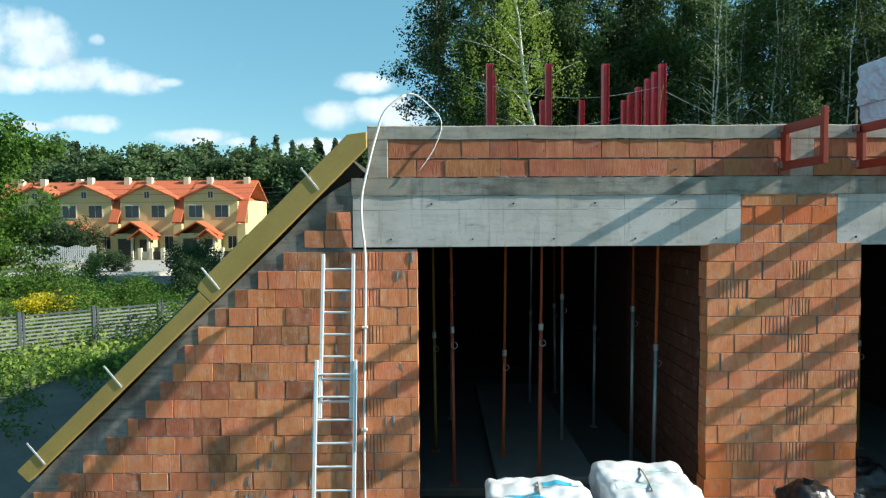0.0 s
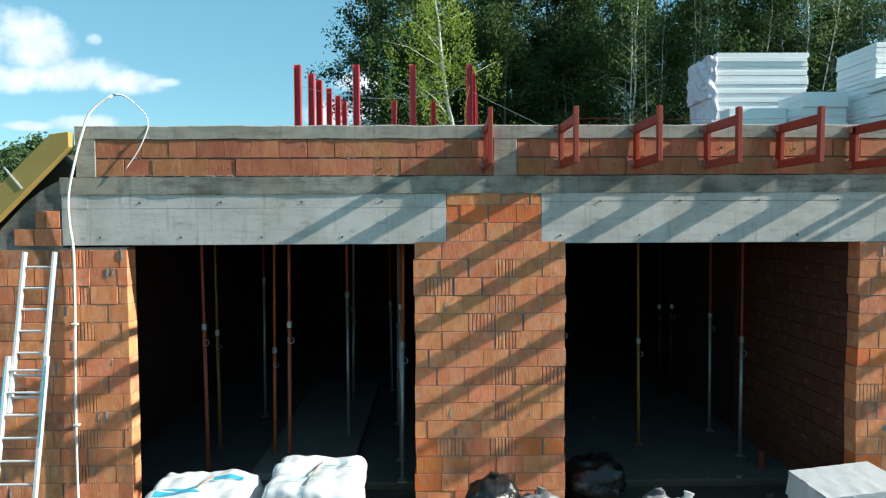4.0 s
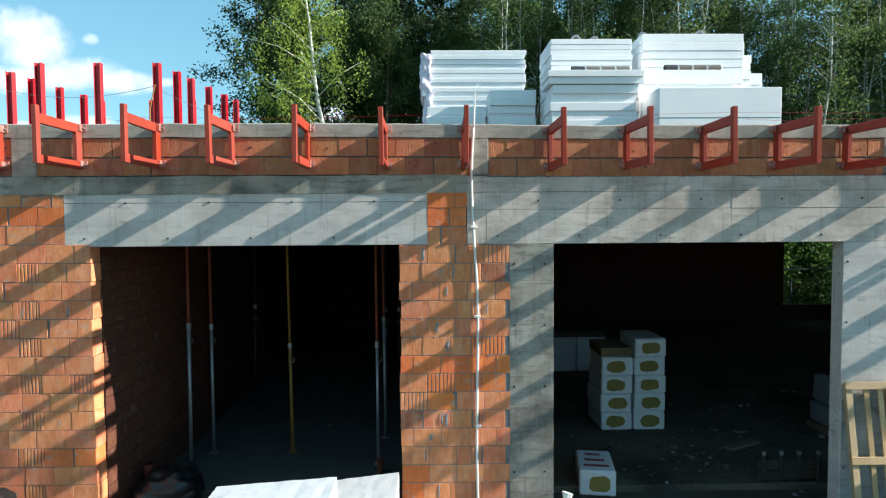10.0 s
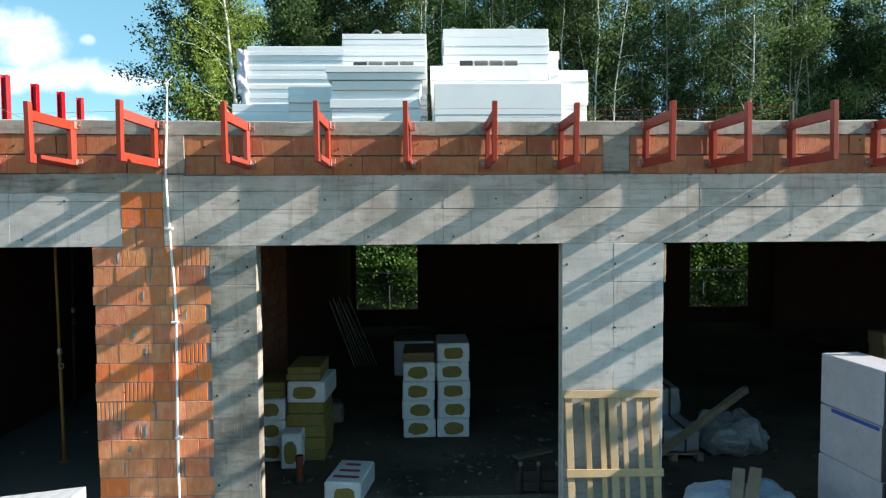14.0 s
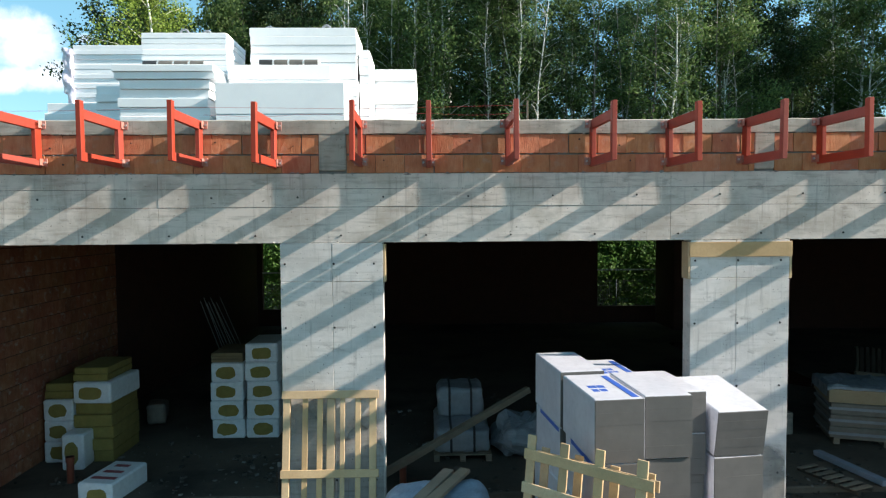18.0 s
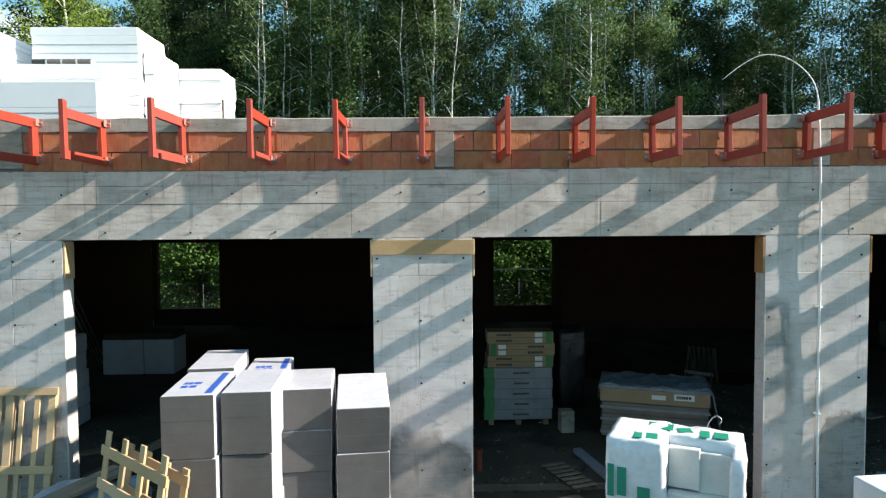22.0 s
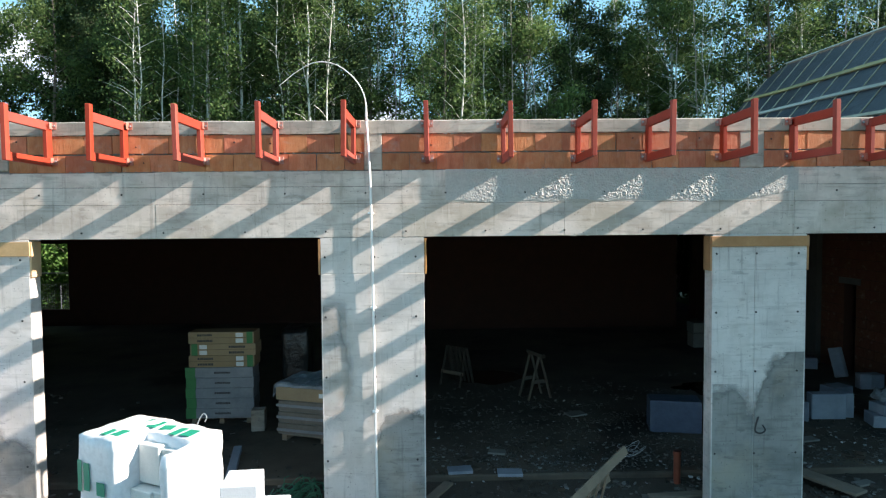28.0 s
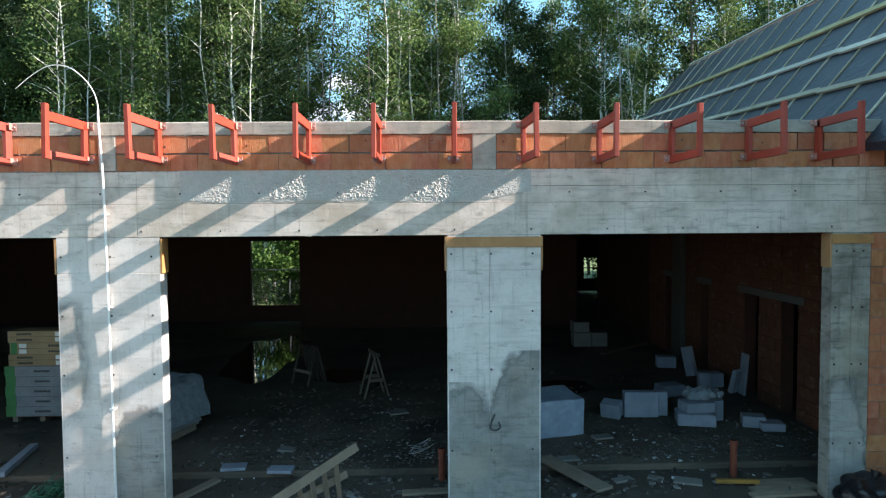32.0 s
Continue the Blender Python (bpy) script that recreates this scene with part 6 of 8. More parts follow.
pile(13.49, 15.50, 4.05, 5.3, 7.83, 0.16, 7, jit=0.015)
pile(13.25, 15.10, 3.5, 4.08, 7.0, 0.25, 8)
pile(13.30, 15.45, 2.55, 3.48, 6.48, 0.55, 9, jit=0.008)
pile(15.53, 15.72, 4.2, 5.4, 7.45, 0.16, 10, jit=0.01)
pile(15.6, 16.6, 5.45, 6.45, 7.38, 0.25, 11, jit=0.02)


M_LILAC = mat("lilac_film", (0.60, 0.54, 0.66), (0.66, 0.66, 0.72), 0.35, 3, 16, 0.5, dist=0.02)
for dims, sd_ in (((-0.13, 0.10, -0.06, 1.1, 2.0, 2.96), 401), ((-0.06, 0.12, -0.05, 1.1, 0.5, 2.1), 402), ((-0.30, 0.16, -0.10, 0.9, 0.0, 0.62), 403)):
    t = thing("film_wrap", "crumpled lilac film hanging off the end of a board pile", "film", pose(9.23, 5.6, 4.905), group="loose film")
    bm = B()
    lump(bm, *dims, 0.05, 0.06, 5, 12, sd_)
    part("film", bm, M_LILAC, t)

M_ROLL = mat("grey_membrane_roll", (0.16, 0.145, 0.125), (0.11, 0.10, 0.09), 0.7, 6, 40, 0.2)


def roll(x0, x1, y, z, r, label):
    t = thing("roll", label, "roll", pose(x0, y, z))
    n = 4
    for i in range(n):
        bm = B()
        a, b = (x1 - x0) * i / n, (x1 - x0) * (i + 0.86) / n
        cyl(bm, (a, 0, 0), (b, 0, 0), r, seg=14)
        part("sleeve", bm, M_BLACKP if i == 0 else M_ROLL, t)
    bm = B()
    cyl(bm, (0, 0, 0), (x1 - x0, 0, 0), r * 0.8, seg=12)
    part("core", bm, M_PVC, t)


roll(11.88, 12.97, 3.12, 6.925, 0.055, "roll of brown membrane lying on the insulation boards")
roll(13.77, 14.87, 3.62, 7.065, 0.06, "roll of dark membrane lying on the insulation boards")
for x, y, z in ((12.2, 4.2, 7.66), (12.6, 4.3, 7.66), (14.85, 4.6, 7.86), (13.7, 4.7, 7.86)):
    t = thing("coil", "small coil of plastic tape on the insulation pile", "coil", pose(x, y, z + 0.10))
    bm = B()
    tube(bm, [(0.08 * math.cos(a), 0, 0.08 * math.sin(a)) for a in np.linspace(0, 6.2, 18)], 0.022, 8)
    part("winding", bm, M_GREYFILM, t, smooth=True)

# ---- props in the two rooms ----


def prop(x, y, upper, lower, joint=2.1, lean=0.0):
    t = thing("prop", "steel telescopic prop under the roof slab", "prop", pose(x, y, 0, 0, lean, 0), group="steel props")
    for nm, z0, z1, r, m_ in (("outer_tube", 0.01, joint, 0.030, lower), ("inner_tube", joint - 0.1, 4.60, 0.024, upper)):
        bm = B()
        cyl(bm, (0, 0, z0), (0, 0, z1), r, seg=10)
        part(nm, bm, m_, t, smooth=True)
    bm = B()
    cyl(bm, (0, 0, joint - 0.10), (0, 0, joint), 0.042, seg=10)
    part("collar", bm, M_STEEL, t)
    bm = B()
    tube(bm, [(0.03 + 0.05 * math.sin(a), -0.03, joint - 0.3 + 0.05 * math.cos(a)) for a in np.linspace(0, 5.6, 10)], 0.006, 6)
    part("pin", bm, M_STEEL, t)
    for z in (0.0, 4.595):
        bm = B()
        bx(bm, -0.07, 0.07, -0.07, 0.07, z, z + 0.012)
        part("plate", bm, lower, t)


# last three props: dark steel, the room's shade put into their colour
for x, y, u_, l_, j_ in ((0.15, 2.27, M_ORANGE, M_ORANGE, 2.0), (0.62, 1.35, M_RUST, M_RUST, 2.6), (1.33, 3.1, M_ORANGE, M_STEEL, 2.86), (2.2, 4.2, M_STEEL, M_STEEL, 2.1), (2.36, 2.23, M_RUST, M_STEEL, 2.75), (2.43, 1.32, M_ORANGE, M_STEEL, 2.27), (-0.72, 1.46, M_RUST, M_RUST, 2.55), (-1.02, 2.91, M_YELLOW, M_YELLOW, 2.2), (-0.69, 4.8, M_RUST, M_STEEL, 3.0), (1.1, 5.6, M_STEEL, M_STEEL, 2.2), (1.9, 6.8, M_RUST, M_STEEL, 2.2),
                        (5.19, 2.2, M_RUST, M_STEEL, 2.49), (5.33, 2.92, M_RUST, M_STEEL, 2.36), (6.76, 2.9, M_YELLOW, M_YELLOW, 2.0), (8.37, 2.28, M_RUST, M_STEEL, 2.13), (8.4, 3.6, M_RUST, M_STEEL, 2.35), (5.23, 6.0, M_DARKSTEEL, M_DARKSTEEL, 2.3), (8.25, 6.0, M_DARKSTEEL, M_DARKSTEEL, 2.2), (8.53, 6.05, M_DARKSTEEL, M_DARKSTEEL, 2.2)):
    prop(x, y, u_, l_, j_, random.Random(int(x * 100)).uniform(-0.7, 0.7))
M_PLINTH = mat("pale_screed", (0.20, 0.19, 0.175), (0.15, 0.143, 0.132), 0.9, 1.4, 30, 0.3)
tagged(box_part("plinth", (-0.04, 1.58, 1.4, 7.2, 0.0, 0.12), M_PLINTH, bevel=0.015), "low raised concrete plinth on the floor", "plinth", kind="structure")

# ---- red pipe stubs ----
for x, y, h in ((11.07, 1.9, 0.42), (16.4, 1.6, 0.35), (21.81, 1.85, 0.36), (30.93, 1.02, 0.42), (35.66, 0.92, 0.50), (4.95, 1.12, 0.50), (8.45, 1.7, 0.30)):
    t = thing("pipe_stub", "orange brown plastic drain pipe standing out of the floor", "pipe", pose(x, y, -0.1), group="drain pipes")
    bm = B()
    cyl(bm, (0, 0, 0), (0, 0, h + 0.1), 0.055, seg=16)
    part("pipe", bm, M_PIPE, t, smooth=False)
    bm = B()
    cyl(bm, (0, 0, h + 0.02), (0, 0, h + 0.1), 0.064, seg=16)
    part("socket", bm, M_PIPE, t)

# ---- mineral wool packs ----
M_PALEWRAP = mat("dull_white_wrap", (0.50, 0.52, 0.56), (0.42, 0.44, 0.48), 0.5, 4, 20, 0.3)


def wool_pack(m, w=0.62, h=0.365, d=1.0, seed=0, label="white film pack of mineral wool with an open end"):
    rnd = random.Random(seed)
    t = thing("wool_pack", label, "insulation", m, group="mineral wool packs")
    bm = B()
    bx(bm, -w / 2, w / 2, 0, d, 0, h, bevel=0.025)
    part("film", bm, M_FILM, t)
    bm = B()
    n, cx, cz = 14, rnd.uniform(-0.04, 0.04), h * 0.48
    ring = [bm.verts.new((cx + (w * 0.31) * math.copysign(abs(math.cos(a)) ** 0.7, math.cos(a)) * rnd.uniform(0.9, 1.05), -0.003, cz + h * 0.33 * math.copysign(abs(math.sin(a)) ** 0.7, math.sin(a)) * rnd.uniform(0.85, 1.05))) for a in np.linspace(0, 2 * math.pi, n, endpoint=False)]
    back_ = [bm.verts.new((v.co.x, 0.02, v.co.z)) for v in ring]
    bm.faces.new(ring)
    for i in range(n):
        bm.faces.new((ring[i], ring[(i + 1) % n], back_[(i + 1) % n], back_[i]))
    part("open_end", bm, M_WOOL, t, "brown mineral wool seen through the open film end")
    return t


sd = 0
for col_, (cx, cnt) in enumerate(((12.96, 4), (13.63, 5))):
    for i in range(cnt):
        sd += 1
        wool_pack(pose(cx + 0.015 * math.sin(sd * 2.1), 3.86 + 0.02 * math.cos(sd), i * 0.367, 0, 0, 1.5 * math.sin(sd)), seed=sd)
t = thing("board_stack", "small stack of brown boards on the wool packs", "board", pose(12.96, 3.9, 1.47))
for i in range(3):
    box_part("board", (-0.3, 0.3, 0, 0.95, i * 0.06, i * 0.06 + 0.056), M_WOOLB, t, 0.004)
for cx, cy, z, an in ((10.40, 2.75, 0.0, 2), (10.40, 2.75, 0.367, -2), (10.40, 2.76, 0.734, 1)):
    sd += 1
    wool_pack(pose(cx, cy, z, 0, 0, an), w=0.5, seed=sd)
sd += 1
wool_pack(pose(10.83, 2.40, 0.0, 0, 0, 3) @ pose(0, 0, 0), w=0.36, h=0.60, seed=sd, label="mineral wool pack standing on its side")
t = thing("wool_slabs", "stack of bare olive mineral wool slabs", "insulation", pose(11.0, 2.75, 0.0))
for i in range(7):
    if 5 > i >= 0:
        bm = B()
        bx(bm, -0.32 + 0.02 * math.sin(i * 2), 0.33 + 0.015 * math.sin(i), 0.02 * math.cos(i * 3), 1.0, i * 0.21 + (0.0 if i else 0.0), i * 0.21 + 0.205, bevel=0.015)
        part("slab", bm, M_WOOL, t)
sd += 1
wool_pack(pose(11.04, 2.66, 1.055, 0, 0, -3), w=0.66, seed=sd)
t = thing("wool_slabs", "bare olive mineral wool slabs on top of a pack", "insulation", pose(10.98, 2.75, 1.425))
for i in range(2):
    box_part("slab", (-0.3 + 0.03 * i, 0.3, 0, 0.9, i * 0.12, i * 0.12 + 0.115), M_WOOL, t, 0.012)
t = thing("wool_slabs", "bare olive mineral wool slabs lying on packs by the wall", "insulation", pose(10.40, 2.8, 1.105))
for i in range(2):
    box_part("slab", (-0.24 + 0.02 * i, 0.25, 0, 0.9, i * 0.14, i * 0.14 + 0.135), M_WOOL, t, 0.012)
sd += 1
wool_pack(pose(11.86, 1.10, -0.1, 0, 0, -9), w=0.56, h=0.40, d=0.9, seed=sd, label="mineral wool pack lying alone on the floor")
lone = [o for o in bpy.data.objects if o.get("label") == "mineral wool pack lying alone on the floor"][0]
M_REDPRINT = mat("red_print", (0.30, 0.05, 0.06), (0.24, 0.04, 0.05), 0.5, 9, 60, 0)
for k, y_ in enumerate((0.18, 0.42, 0.66)):
    box_part("print", (-0.2 + 0.03 * k, 0.2 - 0.05 * k, y_, y_ + 0.09, 0.399, 0.402), M_REDPRINT, lone, label="faded red printed bar")

# tall pack behind the wool packs, leaning bars
t = thing("film_pack", "dull white film pack with dark boards on top", "insulation", pose(12.20, 8.80, 0.0))
box_part("film", (0, 1.08, 0, 0.9, 0, 0.94), M_PALEWRAP, t, 0.02)
for i in range(3):
    box_part("board", (0.01 + 0.012 * i, 1.9 - 0.02 * i, 0.0, 0.9, 0.944 + i * 0.055, 0.996 + i * 0.055), M_DARKWOOD, t, 0.004)
box_part("film", (1.1, 1.9, 0.02, 0.9, 0, 0.94), M_PALEWRAP, t, 0.02)
t = thing("film_pack", "small grey brown pack lying behind the wool packs", "insulation", pose(11.18, 4.75, 0, 0, 0, 14))
bm = B()
lump(bm, -0.15, 0.22, 0, 0.5, 0, 0.42, 0.07, 0.03, 6, 9, 301)
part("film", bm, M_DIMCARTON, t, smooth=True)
t = thing("bar_bundle", "thin steel bars leaning against the hall wall", "bar", pose(11.3, 10.0, 0))
for i in range(8):
    bm = B()
    cyl(bm, (0.09 * i - 0.3, 0.02 * i, 0.0), (0.07 * i - 1.0 + 0.03 * math.sin(i), 0.02 * i, 1.9 + 0.1 * math.sin(i * 2)), 0.012, seg=6)
    part("bar", bm, M_STEEL, t)

# rack of short posts in the opening, a board behind it
t = thing("post_rack", "dark low rack of short posts with pale caps", "rack", pose(14.5, 1.28, 0))
for x in (0.05, 0.33, 0.61, 0.92):
    bm = B()
    cyl(bm, (x, 0, 0), (x, 0, 0.45), 0.026, seg=10)
    post_ = part("post", bm, M_DARKSTEEL, t)
    bm = B()
    cyl(bm, (x, 0, 0.45), (x, 0, 0.51), 0.033, seg=10)
    part("cap", bm, M_PLINTH, post_, "pale cap")
for z in (0.03, 0.20):
    box_part("board", (-0.02, 1.0, 0.03, 0.06, z, z + 0.15), M_DARKWOOD, t, 0.004)

t = thing("plank", "short grey board lying behind the short posts", "plank", pose(15.0, 2.9, 0.003, 0, 0, 28), group="loose planks")
box_part("board", (-0.38, 0.38, -0.09, 0.09, 0, 0.05), M_OLDWOOD, t, 0.005)

# ---- pallets ----


def flat_pallet(m, w=1.2, d=0.8, label="weathered flat wooden transport pallet"):
    t = thing("pallet", label, "pallet", m, group="pallets")
    for i in range(5):
        y = d * i / 5
        box_part("deck_board", (0, w, y + 0.01, y + d / 5 - 0.03, 0.10, 0.122), M_OLDWOOD, t, 0.003)
    for x in (0, w / 2 - 0.05, w - 0.1):
        box_part("block", (x, x + 0.1, 0.01, d - 0.03, 0.022, 0.10), M_OLDWOOD, t, 0.003)
        box_part("bottom_board", (x, x + 0.1, 0.0, d - 0.02, 0, 0.022), M_OLDWOOD, t, 0.003)
    return t


def frame_pallet(m, w, h, rails, slats, label, material=None):
    """A long pallet seen upright: slats along z, rails across."""
    material = material or M_WOOD
    t = thing("pallet", label, "pallet", m, group="pallets")
    rnd = random.Random(int(w * 100 + len(slats)))
    for z in rails:
        box_part("cross_board", (0, w, -0.022, 0.0, z - 0.05, z + 0.05), material, t, 0.003)
    for x, sw, dpt in slats:
        bm = B()
        bx(bm, x - sw / 2, x + sw / 2, 0.002, 0.002 + dpt, 0.0, h + rnd.uniform(-0.03, 0.0), bevel=0.003)
        part("slat", bm, material, t)
    return t


frame_pallet(pose(14.92, -0.42, -0.1, -10, 0, 0), 1.25, 2.08, (2.04, 1.05, 0.1), ((0.06, 0.09, 0.07), (0.30, 0.07, 0.022), (0.49, 0.07, 0.022), (0.63, 0.10, 0.07), (0.78, 0.06, 0.022), (0.98, 0.07, 0.022), (1.17, 0.09, 0.07)), "upright timber pallet leaning against a concrete column")
frame_pallet(pose(17.56, -2.32, -0.1, -9, 0, -41), 1.30, 2.18, (1.98, 1.66, 0.9), ((0.06, 0.09, 0.022), (0.42, 0.09, 0.022), (0.78, 0.09, 0.022), (1.18, 0.10, 0.022)), "timber pallet leaning against the insulation stack")
frame_pallet(pose(17.72, -2.16, -0.1, -9, 0, -41), 1.25, 2.0, (1.9, 1.55, 0.8), ((0.08, 0.09, 0.022), (0.45, 0.09, 0.022), (0.82, 0.09, 0.022), (1.15, 0.10, 0.022)), "second timber pallet leaning against the insulation stack")
t = thing("pallet", "slatted timber pallet tipped on its edge", "pallet", pose(28.35, -1.35, -0.1, 0, 0, 40), group="pallets")
for nm, p, q, w, h in [("top_board", (-0.15, 0, 0.42), (1.75, 0, 1.02), 0.12, 0.03)] + [("slat", (0.28 + 0.19 * i, 0.03, 0.50 + 0.06 * i), (0.62 + 0.19 * i, 0.45, 0.0), 0.075, 0.022) for i in range(7)] + [("cross_board", (0.3, 0.26, 0.26), (1.75, 0.26, 0.55), 0.10, 0.022)]:
    bm = B()
    strip(bm, Vector(p), Vector(q), w, h, Vector((0.0, -1.0, 0.25)).normalized())
    part(nm, bm, M_OLDWOOD, t)

# ---- bagged goods on pallets, front yard ----


def bag_pallet(x0, x1, y0, y1, top, seed, print_mat, label):
    flat_pallet(pose(x0 + 0.05, y0 + 0.05, -0.1), x1 - x0 - 0.1, y1 - y0 - 0.1)
    t = thing("wrapped_sacks", label, "sack", pose((x0 + x1) / 2, (y0 + y1) / 2, 0.022))
    w, d, h = (x1 - x0) / 2, (y1 - y0) / 2, top - 0.022
    bm = B()
    lump(bm, -w, w, -d, d, 0, h, 0.10, 0.05, 3.6, 22, seed)
    for v in bm.verts:
        if v.co.z > h * 0.3:
            v.co.z += 0.016 * math.sin(v.co.y * 19 + 3 * v.co.x) * min(1.0, (v.co.z - h * 0.3) / (h * 0.4))
    bm.normal_update()
    shell = BVHTree.FromBMesh(bm)
    part("film", bm, M_FILM, t, smooth=True)
    rnd = random.Random(seed)
    for a, b, y_, hh in ((-0.75, 0.1, -0.6, 0.09), (-0.70, 0.0, -0.28, 0.09), (0.1, 0.8, 0.1, 0.08), (0.12, 0.7, 0.36, 0.08)):
        pm = B()
        g = {}
        for i in range(13):
            for j in range(4):
                x_, yy = w * (a + (b - a) * i / 12), d * y_ + hh * j / 3
                hit = shell.ray_cast(Vector((x_, yy, h + 1.0)), Vector((0, 0, -1)))[0]
                g[i, j] = pm.verts.new((x_, yy, (hit.z if hit else h) + 0.004))
        for i in range(12):
            for j in range(3):
                pm.faces.new((g[i, j], g[i + 1, j], g[i + 1, j + 1], g[i, j + 1]))
        part("print", pm, print_mat, t, "plain printed bar")
    bm = B()
    tube(bm, smooth_path([(-w * 0.1, -d - 0.02, h * 0.3), (-w * 0.1, -d - 0.01, h * 0.92), (0.0, 0, h + 0.02), (0.05, d, h * 0.95)]), 0.008, 6)
    part("strap", bm, M_OLDWOOD, t)
    return t


bag_pallet(-0.42, 0.80, -1.78, -0.80, 1.07, 3, M_CYAN, "white wrapped pallet of sacks with blue print")
bag_pallet(0.95, 2.05, -1.58, -0.55, 1.14, 7, mat("faded_print", (0.50, 0.66, 0.68), (0.58, 0.70, 0.72), 0.5, 9, 60, 0), "white wrapped pallet of lumpy sacks")

# ---- bin bags and rubbish ----


def bag(x0, x1, y0, y1, h, seed, material, label, name="rubbish_bag"):
    t = thing(name, label, "bag", pose((x0 + x1) / 2, (y0 + y1) / 2, -0.1))
    bm = B()
    lump(bm, (x0 - x1) / 2, (x1 - x0) / 2, (y0 - y1) / 2, (y1 - y0) / 2, 0, h, 0.3, 0.09, 5, 12, seed)
    part("sack", bm, material, t, smooth=True)
    bm = B()
    cyl(bm, (0, 0, h - 0.03), (0.03, 0.02, h + 0.07), 0.03, 0.07, seg=8)
    part("knot", bm, material, t)


bag(3.35, 4.05, -1.0, -0.35, 0.95, 1, M_BAG, "black bin bag full of rubbish by the brick pier")
bag(4.0, 4.6, -1.05, -0.45, 0.78, 2, M_GREYBAG, "grey rubbish sack by the brick pier")
bag(4.95, 5.85, 0.45, 1.25, 0.62, 3, M_BAG, "black bin bag lying in the doorway")
bag(5.55, 6.15, -1.0, -0.4, 0.72, 4, M_GREYBAG, "torn grey sack with scraps")
bag(6.0, 6.5, -0.9, -0.4, 0.66, 5, M_FILM, "pale torn sack with building scraps")
bag(10.55, 11.35, -1.35, -0.6, 0.74, 6, M_BAG, "black bin bag stuffed with white and green scraps")
bag(10.72, 11.12, -1.15, -0.8, 0.90, 16, M_FILM, "crumpled white film stuffed into a bin bag")
bag(10.62, 10.98, -1.3, -1.0, 0.82, 17, M_GREENP, "green plastic scraps on a bin bag")
bag(36.4, 37.3, -1.0, -0.3, 0.62, 7, M_BAG, "black bin bag by the last column")
bag(24.3, 24.95, -2.6, -2.0, 1.02, 8, M_FILM, "crumpled white film sack")

# ---- white insulation stack close to the flight path ----


def board_stack(x0, x1, y0, y1, top, t, seed, label, turn=0.0, material=None, z0=-0.1):
    rnd = random.Random(seed)
    th = thing("insulation_stack", label, "insulation", pose((x0 + x1) / 2, (y0 + y1) / 2, z0, 0, 0, turn))
    n = max(1, round((top - z0) / t))
    t = (top - z0) / n
    w, d = (x1 - x0) / 2, (y1 - y0) / 2
    for i in range(n):
        bm = B()
        j = rnd.uniform(-0.015, 0.015)
        bx(bm, -w + j, w + j, -d, d, i * t, (i + 1) * t - 0.004, bevel=0.01)
        part("pack", bm, material or M_FILM, th)
    return th


board_stack(7.47, 8.48, -4.25, -3.17, 1.42, 0.5, 1, "stack of white film insulation packs", 0)


def slanted_pack(x0, x1, y0, y1, z0, za, zb, label, seed):
    """A film pack whose top climbs from za to zb along x; a loose film flap hangs over its front."""
    t = thing("insulation_stack", label, "insulation", pose((x0 + x1) / 2, (y0 + y1) / 2, z0))
    bm = B()
    w, d = (x1 - x0) / 2, (y1 - y0) / 2
    n = 14
    top = {}
    for i in range(n + 1):
        for j in range(n + 1):
            u, v = i / n, j / n
            r = 0.006 * noise.noise(Vector((u * 9, v * 4, seed))) + 0.003 * math.sin(u * 60 + v * 6) * (1 - v)
            top[i, j] = bm.verts.new((-w + 2 * w * u, -d + 2 * d * v, za - z0 + (zb - za) * u + r))
    for i in range(n):
        for j in range(n):
            bm.faces.new((top[i, j], top[i + 1, j], top[i + 1, j + 1], top[i, j + 1]))
    ring = [top[i, 0] for i in range(n + 1)] + [top[n, j] for j in range(1, n + 1)] + [top[i, n] for i in range(n - 1, -1, -1)] + [top[0, j] for j in range(n - 1, 0, -1)]
    low = [bm.verts.new((v.co.x * 0.995, v.co.y * 0.995, 0)) for v in ring]
    for i in range(len(ring)):
        j = (i + 1) % len(ring)
        bm.faces.new((ring[j], ring[i], low[i], low[j]))
    bm.faces.new(low)
    part("film", bm, M_PALEFILM, t)
    hgt = (za + zb) / 2 - z0
    box_part("end_board", (w - 0.01, w + 0.004, -d * 0.97, d * 0.97, 0.01, zb - z0 - 0.015), M_DULLEPS, t, label="white polystyrene end face")
    for u_ in (0.3, 0.72):
        zt = za - z0 + (zb - za) * u_
        bm = B()
        bx(bm, -w + 2 * w * u_ - 0.02, -w + 2 * w * u_ + 0.02, -d - 0.004, -d + 0.001, 0.02, zt - 0.01)
        part("tape", bm, M_FILM, t, "strip of clear tape over the front")
    bm = B()
    n = 12
    g = {}
    for i in range(n + 1):
        for j in range(6):
            u_, v_ = i / n, j / 5
            g[i, j] = bm.verts.new((-w - 0.004 - 0.03 * v_ - 0.012 * math.sin(u_ * 17 + 2 * v_), -d + 2 * d * u_, za - z0 - 0.004 - 0.30 * v_ - 0.02 * math.sin(u_ * 9)))
    for i in range(n):
        for j in range(5):
            bm.faces.new((g[i, j], g[i + 1, j], g[i + 1, j + 1], g[i, j + 1]))
    part("film_flap", bm, M_FILM, t, "loose film folded down at the end", smooth=True)
    return t


M_PALEFILM = mat("pale_grey_film", (0.60, 0.63, 0.66), (0.54, 0.57, 0.60), 0.32, 3, 20, 0.25, dist=0.015)
slanted_pack(7.47, 8.49, -4.27, -3.16, 1.425, 1.94, 2.01, "pale grey film pack lying on top of the stack", 3.0)
